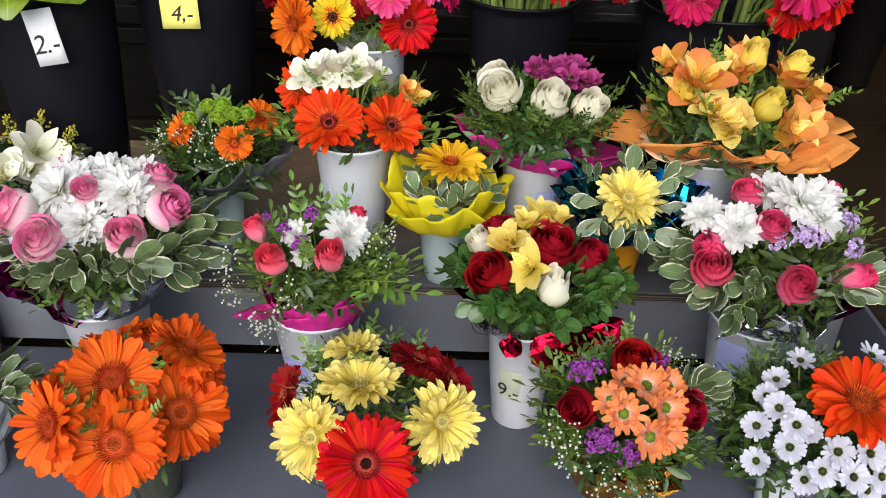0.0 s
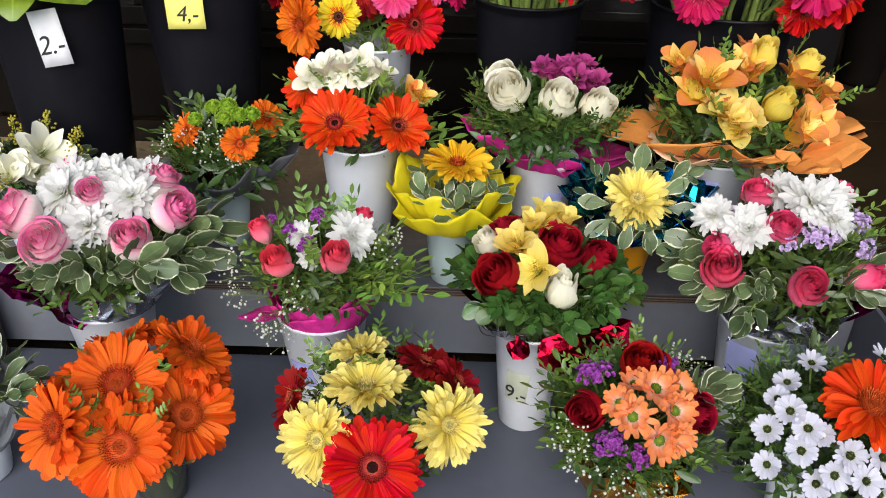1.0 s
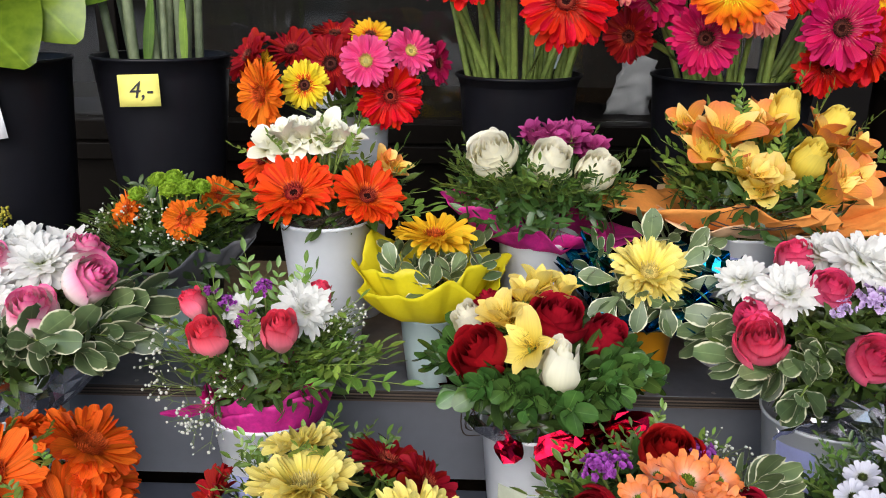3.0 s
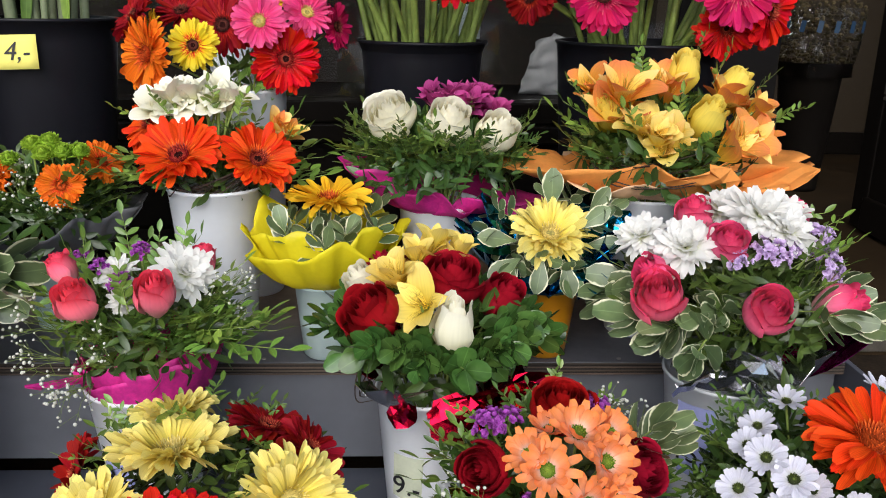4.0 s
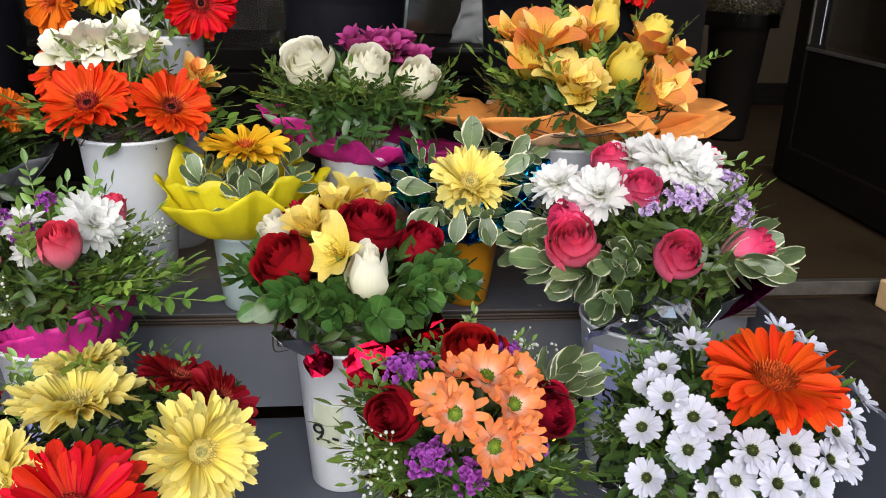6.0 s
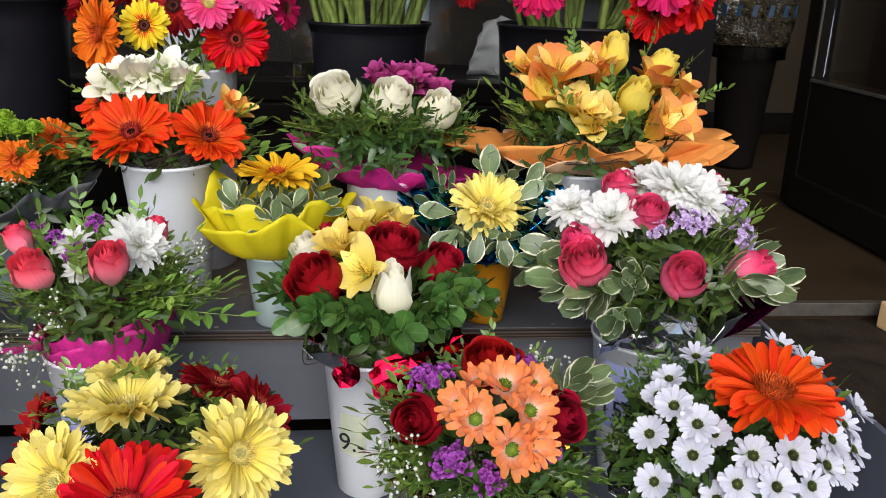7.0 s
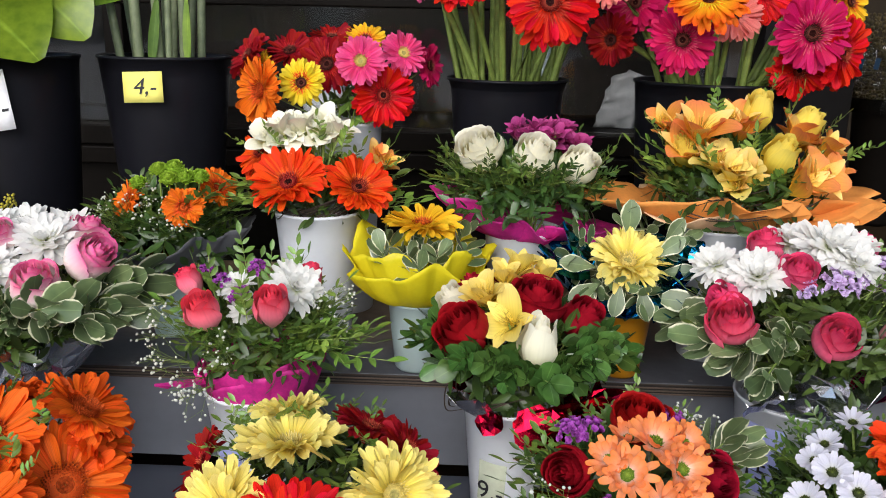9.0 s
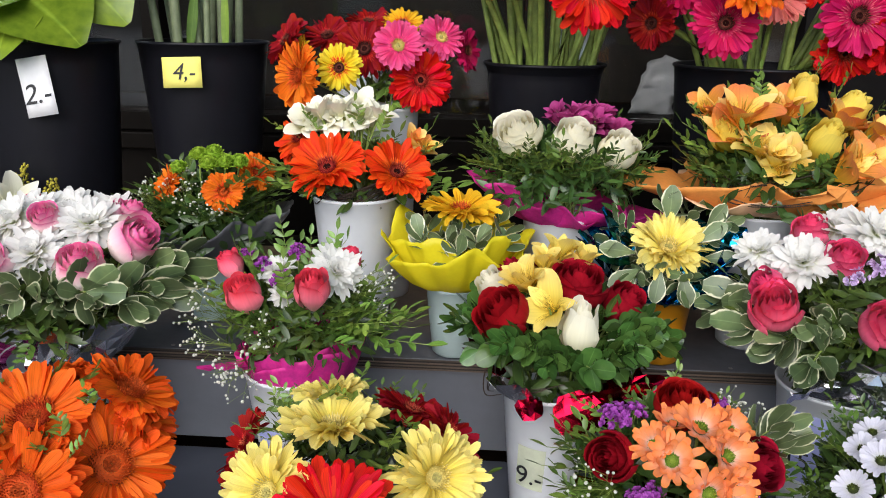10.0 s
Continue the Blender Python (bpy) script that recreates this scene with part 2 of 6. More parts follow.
C_GREEN = petal_mat("chrysanthemum_green", (0.14, 0.26, 0.02), (0.26, 0.42, 0.03), (0.38, 0.55, 0.06), 0.1, 0.25, 0.55, 0.2)
S_PURPLE = petal_mat("statice_purple", (0.20, 0.03, 0.20), (0.32, 0.05, 0.34), (0.42, 0.10, 0.46), 0.2, 0.2, 0.7, 0.3)
S_LILAC = petal_mat("statice_lilac", (0.40, 0.24, 0.46), (0.56, 0.40, 0.66), (0.68, 0.52, 0.78), 0.15, 0.2, 0.7, 0.2)
WHITE_BUD = plain("gypsophila_white", (0.66, 0.66, 0.58), 0.7, 0, 200, 0.1, 0.2)
GOLDENROD = plain("goldenrod_yellow", (0.42, 0.36, 0.03), 0.7, 0, 200, 0.35, 0.1)
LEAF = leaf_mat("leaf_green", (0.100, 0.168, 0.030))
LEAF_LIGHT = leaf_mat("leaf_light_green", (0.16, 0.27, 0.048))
# green of the deep sprigs; as bouquet filling it also stands for shade
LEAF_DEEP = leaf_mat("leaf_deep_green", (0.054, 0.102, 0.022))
LEAF_ROUND = leaf_mat("leaf_glossy_green", (0.064, 0.134, 0.030), None, 0.26, 0.5)
LEAF_VAR = leaf_mat("leaf_variegated", (0.125, 0.178, 0.080), (0.70, 0.70, 0.48), 0.34, 0.34, 0.66)
LEAF_LIME = leaf_mat("leaf_lime", (0.15, 0.24, 0.02), None, 0.25, 0.25)
STEM = plain("stem_green", (0.21, 0.29, 0.06), 0.5, 0, 60, 0.3)
STEM_GREY = plain("stem_grey_green", (0.17, 0.205, 0.11), 0.5, 0, 60, 0.25)
TWIG = plain("twig_brown", (0.045, 0.026, 0.016), 0.75, 0, 120, 0.4)
CUP_WHITE = plain("white_plastic", (0.90, 0.92, 0.96), 0.30, 0, 9, 0.04, 0.25, 0.5, 0.05)
CUP_AQUA = plain("pale_aqua_plastic", (0.60, 0.74, 0.73), 0.33, 0, 9, 0.05, 0.22, 0.5, 0.05)
CUP_AMBER = plain("amber_plastic", (0.62, 0.26, 0.008), 0.3, 0, 9, 0.08, 0.1, 0.5, 0.05)
CUP_GREEN = plain("olive_glass", (0.05, 0.055, 0.035), 0.15, 0, 9, 0.2)
BLACK = plain("black_plastic", (0.008, 0.008, 0.011), 0.36, 0, 7, 0.2, 0, 0.22, 0.08)
PAPER = plain("white_paper", (0.78, 0.77, 0.78), 0.8, 0, 30, 0.04)
PAPER_YELLOW = plain("yellow_paper", (0.82, 0.74, 0.17), 0.8, 0, 30, 0.06)
PAPER_CREAM = plain("faded_paper", (0.62, 0.66, 0.50), 0.8, 0, 30, 0.1)
PAPER_BLUE = plain("lilac_paper", (0.42, 0.45, 0.80), 0.8, 0, 30, 0.08)
TAPE = plain("mint_tape", (0.56, 0.68, 0.55), 0.5, 0, 30, 0.06)
INK = plain("black_ink", (0.012, 0.012, 0.014), 0.6, 0, 60, 0.2)
TISSUE_FUCHSIA = plain("fuchsia_tissue", (0.78, 0.035, 0.35), 0.55, 0, 25, 0.3, 0.4)
TISSUE_YELLOW = plain("yellow_tissue", (0.92, 0.82, 0.03), 0.45, 0, 25, 0.06, 0.5)
TISSUE_ORANGE = plain("orange_tissue", (0.90, 0.36, 0.08), 0.6, 0, 25, 0.12, 0.25)
TISSUE_PEACH = plain("peach_tissue", (0.86, 0.55, 0.32), 0.6, 0, 25, 0.12, 0.2)
TISSUE_GREY = plain("grey_tissue", (0.12, 0.12, 0.13), 0.45, 0, 25, 0.15, 0.1)
FOIL_RED = plain("red_foil", (0.42, 0.005, 0.028), 0.22, 1, 30, 0.15)
FOIL_SILVER = plain("silver_foil", (0.58, 0.58, 0.61), 0.24, 1, 30, 0.1)
FOIL_BLUE = plain("blue_foil", (0.010, 0.22, 0.42), 0.16, 1, 30, 0.3)
FOIL_GOLD = plain("gold_foil", (0.72, 0.34, 0.05), 0.2, 1, 30, 0.2)
FOIL_MAGENTA = plain("magenta_foil", (0.65, 0.01, 0.40), 0.16, 1, 30, 0.15)
FILM = plain("white_film", (0.42, 0.43, 0.44), 0.25, 0, 30, 0.15, 0.3)
CLEAR = plain("cellophane", (0.55, 0.57, 0.58), 0.15, 0.3, 30, 0.2, 0.4)
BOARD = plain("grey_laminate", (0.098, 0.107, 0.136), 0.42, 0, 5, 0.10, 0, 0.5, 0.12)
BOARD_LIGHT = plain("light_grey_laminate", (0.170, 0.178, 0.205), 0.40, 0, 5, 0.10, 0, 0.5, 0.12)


def brown_backed_board():
    """Grey laminate that turns brown towards the back edge, the brown lightened for warm bounce light."""
    m, nodes, links, b = material("brown_backed_laminate", 0.45)
    tc = nodes.new("ShaderNodeTexCoord").outputs["Object"]
    sep = nodes.new("ShaderNodeSeparateXYZ")
    links.new(tc, sep.inputs[0])
    n = noise_tex(nodes, links, 9, 6, tc)
    fine = noise_tex(nodes, links, 70, 4, tc)
    ma = nodes.new("ShaderNodeMath")
    ma.operation = "MULTIPLY_ADD"
    links.new(n.outputs[0], ma.inputs[0])
    ma.inputs[1].default_value = 0.16
    links.new(sep.outputs[1], ma.inputs[2])
    fade = ramp(nodes, [(0.14, (0, 0, 0)), (0.50, (1, 1, 1))])
    links.new(ma.outputs[0], fade.inputs[0])
    grey = ramp(nodes, [(0.3, (0.085, 0.088, 0.104)), (0.7, (0.108, 0.112, 0.130))])
    links.new(fine.outputs[0], grey.inputs[0])
    brown = ramp(nodes, [(0.3, (0.30, 0.20, 0.11)), (0.7, (0.42, 0.29, 0.17))])
    links.new(fine.outputs[0], brown.inputs[0])
    links.new(mix_colour(nodes, links, "MIX", fade.outputs[0], grey.outputs[0], brown.outputs[0]), b.inputs["Base Color"])
    bump(nodes, links, b, fine.outputs[0], 0.1, 0.0006)
    return m


BOARD_BROWN_BACK = brown_backed_board()
PLY = ply_mat()
GLUE = plain("dark_ply_layer", (0.025, 0.018, 0.014), 0.7, 0, 60, 0.3)
STEEL = plain("screw_steel", (0.35, 0.33, 0.31), 0.35, 1, 80, 0.2)
FRAME = plain("dark_window_frame", (0.007, 0.0055, 0.0045), 0.45, 0, 6, 0.15, 0, 0.05, 0.05)
GREYPANEL = plain("slate_grey_panel", (0.009, 0.008, 0.008), 0.45, 0, 6, 0.12, 0, 0.06, 0.05)
STONE = plain("dark_stone_paving", (0.024, 0.016, 0.010), 0.8, 0, 22, 0.5, 0, 0.15, 0.6)
BOUNCE_CONCRETE = plain("pale_bounce_concrete", (0.42, 0.41, 0.39), 0.85, 0, 6, 0.12, 0, 0.3, 0.4)
MIRRORED_BLOTCHES = backdrop_mat()
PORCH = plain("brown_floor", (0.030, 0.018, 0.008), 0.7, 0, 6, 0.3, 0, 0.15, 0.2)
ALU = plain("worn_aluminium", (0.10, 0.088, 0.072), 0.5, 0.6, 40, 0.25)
# large blotches put into the wall colour for reflections in the window glass
WALLDIM = plain("brown_wall_reflection_blotches", (0.020, 0.016, 0.012), 0.8, 0, 2.2, 0.75)
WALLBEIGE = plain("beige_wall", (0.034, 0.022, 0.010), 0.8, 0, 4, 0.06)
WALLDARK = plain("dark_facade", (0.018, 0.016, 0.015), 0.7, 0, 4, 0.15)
POST = plain("weathered_brown_wood", (0.075, 0.060, 0.050), 0.7, 0, 90, 0.35, 0, 0.3, 0.6)
WOOD = plain("pale_wood", (0.62, 0.40, 0.20), 0.6, 0, 20, 0.15)
STRAW = plain("dried_gypsophila", (0.09, 0.066, 0.026), 0.85, 0, 60, 0.4)
BLUE_PRINT = plain("blue_print", (0.006, 0.035, 0.08), 0.5, 0, 60, 0.1)
glass_m, gn, gl, gb = material("window_glass", 0.02)
gb.inputs["Transmission Weight"].default_value = 1.0
gb.inputs["IOR"].default_value = 1.45

# ---- building blocks ----
rnd = random.Random(7)


class Geo:
    """Vertices, faces and texture places of one mesh in the making."""

    def __init__(self):
        self.v, self.f, self.uv, self.mi = [], [], [], []

    def grid(self, rows, uvs, mat=0, closed=False):
        base, w = len(self.v), len(rows[0])
        for r in rows:
            self.v.extend(r)
        for i in range(len(rows) - 1):
            for j in range(w if closed else w - 1):
                k = (j + 1) % w
                a, b, c, d = i * w + j, i * w + k, (i + 1) * w + k, (i + 1) * w + j
                self.f.append((base + a, base + b, base + c, base + d))
                self.uv.extend((uvs(i, j), uvs(i, j + 1), uvs(i + 1, j + 1), uvs(i + 1, j)))
                self.mi.append(mat)

    def strip(self, m, length, width, shape, bend=0.0, cup=0.0, n=5, mat=0, sway=0.0):
        """A petal or leaf from m's origin along its x, its face up z. shape: widths at even steps; bend: turn in radians over its length."""
        rows, x, z, a = [], 0.0, 0.0, 0.0
        step = length / n
        for i in range(n + 1):
            s = i / n
            k = s * (len(shape) - 1)
            q = min(int(k), len(shape) - 2)
            w = 0.5 * width * (shape[q] + (shape[q + 1] - shape[q]) * (k - q))
            sx, cz = math.sin(a), math.cos(a)
            y0 = sway * s * s * length
            rows.append([tuple(m @ Vector((x - sx * cup * w * abs(j), y0 + j * w, z + cz * cup * w * abs(j)))) for j in (-1, 0, 1)])
            a += bend / n
            x += step * math.cos(a)
            z += step * math.sin(a)
        self.grid(rows, lambda i, j: (j / 2, i / n), mat)

    def lathe(self, profile, centre=(0, 0, 0), n=40, mat=0):
        rows = [[(centre[0] + r * math.cos(2 * math.pi * j / n), centre[1] + r * math.sin(2 * math.pi * j / n), centre[2] + z) for j in range(n)] for r, z in profile]
        self.grid(rows, lambda i, j: (j / n, i / len(profile)), mat, True)

    def tube(self, pts, r0, r1=None, n=5, mat=0):
        r1 = r0 if r1 is None else r1
        pts = [Vector(p) for p in pts]
        rows = []
        for i, p in enumerate(pts):
            d = (pts[min(i + 1, len(pts) - 1)] - pts[max(i - 1, 0)]).normalized()
            u = d.orthogonal().normalized()
            w = d.cross(u)
            r = r0 + (r1 - r0) * i / max(1, len(pts) - 1)
            rows.append([tuple(p + r * (math.cos(2 * math.pi * j / n) * u + math.sin(2 * math.pi * j / n) * w)) for j in range(n)])
        self.grid(rows, lambda i, j: (j / n, i / len(pts)), mat, True)

    def ball(self, c, r, mat=0, flat=1.0):
        """A small bud of eight sides."""
        pr = [(0.02, -1), (0.72, -0.7), (1.0, 0.0), (0.72, 0.7), (0.02, 1)]
        self.lathe([(r * a, r * b * flat) for a, b in pr], c, 6, mat)

    def box(self, a, b, mat=0):
        x0, y0, z0 = a
        x1, y1, z1 = b
        k = len(self.v)
        self.v.extend([(x0, y0, z0), (x1, y0, z0), (x1, y1, z0), (x0, y1, z0), (x0, y0, z1), (x1, y0, z1), (x1, y1, z1), (x0, y1, z1)])
        for q in ((3, 2, 1, 0), (4, 5, 6, 7), (0, 1, 5, 4), (1, 2, 6, 5), (2, 3, 7, 6), (3, 0, 4, 7)):
            self.f.append(tuple(k + i for i in q))
            self.uv.extend(((0, 0), (1, 0), (1, 1), (0, 1)))
            self.mi.append(mat)

    def mesh(self, name, mats, smooth=True):
        me = bpy.data.meshes.new(name)
        me.from_pydata(self.v, [], self.f)
        lay = me.uv_layers.new(name="UVMap")
        lay.data.foreach_set("uv", np.array(self.uv, dtype=np.float32).ravel())
        for m in mats:
            me.materials.append(m)
        me.polygons.foreach_set("material_index", self.mi)
        me.polygons.foreach_set("use_smooth", [smooth] * len(self.f))
        me.update()
        return me


def part(name, geo, mats, parent=None, label="", m=None, smooth=True):
    """Links a mesh as one object, under a thing or a part where one is given."""
    me = geo.mesh(name, mats if isinstance(mats, (list, tuple)) else [mats], smooth) if isinstance(geo, Geo) else geo
    ob = new(name, me)
    if parent:
        ob.parent = parent
    if m is not None:
        ob.matrix_basis = m
    return tagged(ob, label)


def bevelled(ob, w=0.002):
    b = ob.modifiers.new("bevel", "BEVEL")
    b.width, b.segments, b.limit_method = w, 2, "ANGLE"
    return ob


def thing(name, at, label, category, group=""):
    e = new(name)
    e.empty_display_size = 0.02
    e.location = at
    return tagged(e, label, category, group)


def leaf_pose(p, d, n):
    """A pose at p, x along d, its face turned towards n."""
    d = Vector(d).normalized()
    side = Vector(n).cross(d).normalized()
    return Matrix.Translation(p) @ Matrix((d, side, d.cross(side))).transposed().to_4x4()


def facing(p, d, spin=0.0):
    """A pose at p whose z looks along d."""
    q = Vector(d).normalized().to_track_quat("Z", "Y").to_matrix().to_4x4()
    return Matrix.Translation(p) @ q @ pose(0, 0, 0, 0, 0, spin)


def arm(angle, radius, rise, lift=0.0, roll=0.0):
    """A pose at radius from the axis, its x pointing outward and tipped up by rise degrees."""
    return pose(0, 0, 0, 0, 0, angle) @ pose(radius, 0, lift, roll, -rise, 0)


LANCE = (0.12, 0.70, 1.0, 0.96, 0.68, 0.10)
OVATE = (0.10, 0.70, 1.0, 1.0, 0.72, 0.06)
OBOVATE = (0.08, 0.35, 0.72, 1.0, 0.95, 0.22)
BROAD_LEAF = (0.08, 0.34, 0.70, 0.95, 1.0, 0.85, 0.42)
STRAP = (0.38, 0.62, 0.86, 1.0, 0.97, 0.46)
ROUND = (0.14, 0.66, 0.98, 1.0, 0.86, 0.34)
DAISY = (0.5, 0.8, 1.0, 1.0, 0.9, 0.4)
BLUNT = (0.45, 0.72, 0.92, 1.0, 1.0, 0.62)
LILY = (0.22, 0.5, 0.85, 1.0, 0.72, 0.10)
POINTED = (0.14, 0.42, 0.76, 0.97, 1.0, 0.95, 0.74, 0.26)


# ---- flowers: every one is built round its own z axis ----
PETALS = {}


RAY = (0.36, 0.50, 0.66, 0.82, 0.95, 1.0, 0.93, 0.62)


def ray_petal(bend, cup, sway, twist, tooth):
    """One petal of unit length and width along x: two lengthwise grooves and a tip with small teeth."""
    g, rows, x, z, a = Geo(), [], 0.0, 0.0, 0.0
    n = len(RAY) - 1
    for i, w in enumerate(RAY):
        s = i / n
        row = []
        for j in range(-2, 3):
            u = j / 2
            y, h = 0.5 * w * u, cup * w * u * u * 0.5 + 0.012 * (1 if j % 2 else -1) * min(1, 3 * s)
            tip = (tooth * (1 if j % 2 == 0 else -0.6) - 0.05 * u * u) if i == n else 0.0
            row.append((x + tip - h * math.sin(a), sway * s * s + y, z + h * math.cos(a) + twist * s * y * 0.35))
        rows.append(row)
        a += bend / n * (0.5 + s)
        x += math.cos(a) / n
        z += math.sin(a) / n
    g.grid(rows, lambda i, j: (j / 4, i / n))
    return g


def petal_shapes(mat):
    """Eight petals of unit size in one colour, shared by all heads of that colour."""
    if mat.name not in PETALS:
        PETALS[mat.name] = []
        for k in range(8):
            g = ray_petal((-0.45, -0.30, -0.15, 0.0, 0.15, -0.6, 0.35, -0.22)[k], rnd.uniform(0.02, 0.14), rnd.uniform(-0.35, 0.35), rnd.uniform(-0.8, 0.8), rnd.uniform(0.0, 0.025))
            PETALS[mat.name].append(g.mesh("petal", [mat]))
    return PETALS[mat.name]


def gerbera(parent, m, r, mats, label="", open_angle=8, centre=1.0):
    """A head of two rings of single petals, a ruff of short florets and a bristly centre."""
    ruff, disc = Geo(), Geo()
    double = mats[0] is G_YELLOW
    for ring, (k, q, rad, up) in enumerate(((38, 0.46, 0.16, 20), (38, 0.34, 0.26, 30), (34, 0.25, 0.22, 44))):
        for i in range(k):
            a = 360 * (i + 0.5 * ring + rnd.uniform(-0.3, 0.3)) / k
            ruff.strip(arm(a, r * rad * centre, open_angle * 0.6 + up * (1 if centre < 1.2 else 0.35) + rnd.uniform(-9, 9), r * 0.03), r * q * (1 if ring or centre > 1.0 else 0.72) * rnd.uniform(0.75, 1.05), r * (0.075 if ring == 0 else 0.045), STRAP if ring == 0 else (0.6, 1, 0.7, 0.2), -0.5, 0.2, 4 if ring == 0 else 3, 0 if ring == 0 else 1)
    k = int(110 * centre * centre)
    big = r * 0.24 * centre
    for i in range(k):
        rr = big * math.sqrt((i + 0.5) / k)
        h = r * (0.05 + (0.085 if centre < 1.2 else 0.045) * (rr / big) ** 2 + rnd.uniform(-0.01, 0.02))
        disc.strip(arm(i * 137.508, rr, 84 - 16 * rr / big + rnd.uniform(-12, 12), 0.05 * r), h, r * 0.034, (1, 0.9, 0.3), 0, 0.4, 2, 0 if rr > 0.30 * big else 2)
    disc.lathe([(big, 0), (big * 0.9, r * 0.06), (big * 0.4, r * 0.075)], (0, 0, 0), 16, 0)
    disc.lathe([(big * 0.4, r * 0.075), (0.0005, r * 0.06)], (0, 0, 0), 12, 2)
    disc.lathe([(0.0005, -r * 0.14), (r * 0.07, -r * 0.13), (r * 0.2, -r * 0.05), (r * 0.26, 0)], (0, 0, 0), 14, 1)
    head = part("gerbera", ruff, [mats[0], mats[1]], parent, label, m)
    part("flower_centre", disc, [mats[2], STEM, CORES.get(mats[2].name, mats[2])], head)
    shapes = petal_shapes(mats[0])
    for ring in range(3 if double else 2):
        n = (42 - 2 * ring if double else 46 - 10 * ring) + rnd.randint(-2, 2)
        for i in range(n):
            a = 360 * (i + 0.5 * ring + rnd.uniform(-0.22, 0.22)) / n
            ln = r * (0.84 - (0.13 if double else 0.07) * ring) * rnd.uniform(0.84, 1.06)
            pm = arm(a, r * 0.18, open_angle + (11 if double else 6) * ring + rnd.uniform(-8, 8), 0.02 * r * ring, rnd.uniform(-14, 14)) @ Matrix.Diagonal((ln, r * rnd.uniform(0.15, 0.20) * (0.78 if double else 1.0), ln, 1))
            part("petal", rnd.choice(shapes), [], head, "", pm)
    return head


def rose(r, openness=1.0, layers=5):
    """Petals in one spiral round the axis: tight in the heart, wider and rolled back outside."""
    g = Geo()
    count = 12 + 3 * layers
    h = r * (2.3 - 0.8 * openness)
    off = rnd.uniform(0, 6.28)
    for i in range(count):
        t0 = i / (count - 1)
        a0 = off + i * 2.399 + rnd.uniform(-0.15, 0.15)
        q = 0.06 + 0.94 * t0 ** 0.85
        rad = r * q * (0.60 + 0.40 * openness)
        half = 1.35 - 0.45 * t0
        ht = h * (1.02 - 0.26 * openness * t0 ** 1.6) * rnd.uniform(0.96, 1.03)
        cu = (0.12 + 1.05 * t0 ** 1.3) * (0.25 + 0.75 * openness) * rnd.uniform(0.75, 1.2)
        lop = rnd.uniform(-0.12, 0.12)
        rows = []
        for s in range(8):
            t = s / 7
            row = []
            for j in range(7):
                u = j / 3 - 1
                belly = 0.30 * math.sin(math.pi * min(1, t * 1.1 + 0.05))
                rr = rad * (0.34 + 0.66 * min(1, t * 1.6) ** 0.7) * (1 + belly)
                rr += r * cu * 0.42 * max(0, t - 0.70) ** 1.25 * 2.6 * (1 - 0.35 * u * u)
                rr *= (1 + 0.09 * u) * (1 - (0.62 * openness * (1 - t0) ** 1.5 + 0.85 * (1 - openness) * (1 - 0.7 * t0)) * max(0, t - 0.45))
                z = -0.58 * h + ht * t * (1 + lop * u * t) - 0.16 * ht * t ** 3 * u * u - r * cu * 0.55 * max(0, t - 0.80) ** 1.3 * 3.0
                z += 0.018 * h * t ** 4 * math.sin(2.6 * u + 1.7 * i)
                rr *= 1 + 0.02 * t ** 3 * math.sin(2.3 * u + 2.3 * i)
                an = a0 + u * half * (0.5 + 0.5 * min(1, t * 2)) * (1 - 0.38 * max(0, t - 0.6) ** 1.2 * u * u * 2)
                row.append((rr * math.cos(an), rr * math.sin(an), z))
            rows.append(row)
        g.grid(rows, lambda a, b: (b / 6, a / 7), 0)
    for i in range(5):
        g.strip(arm(72 * i + 10, r * 0.16, -10, -0.6 * h), r * 0.8, r * 0.22, LANCE, 0.5, 0.2, 4, 1)
    return g


def alstroemeria(r, mats):
    """One funnel-shaped bloom: three broad outer petals, three narrow streaked inner ones, stamens."""
    g = Geo()
    wide = rnd.uniform(-10, 10)
    for i in range(6):
        inner = i % 2
        g.strip(arm(60 * i + rnd.uniform(-9, 9), r * 0.05, 65 + wide + 7 * inner + rnd.uniform(-9, 9), -0.75 * r, rnd.uniform(-14, 14)), r * rnd.uniform(1.45, 1.68), r * (0.60 if inner else 1.04) * rnd.uniform(0.9, 1.1), LILY if inner else POINTED, -0.5 + rnd.uniform(-0.4, 0.3), 0.38, 8, 1 if inner else 0, rnd.uniform(-0.08, 0.08))
    for i in range(5):
        a = math.radians(72 * i)
        g.tube([(0, 0, -0.5 * r), (0.1 * r * math.cos(a), 0.1 * r * math.sin(a), 0.1 * r), (0.2 * r * math.cos(a), 0.2 * r * math.sin(a), 0.4 * r)], r * 0.018, None, 4, 1)
    g.tube([(0, 0, -1.2 * r), (0, 0, -0.6 * r)], r * 0.06, r * 0.12, 6, 2)
    return g, [mats[0], mats[1], STEM]


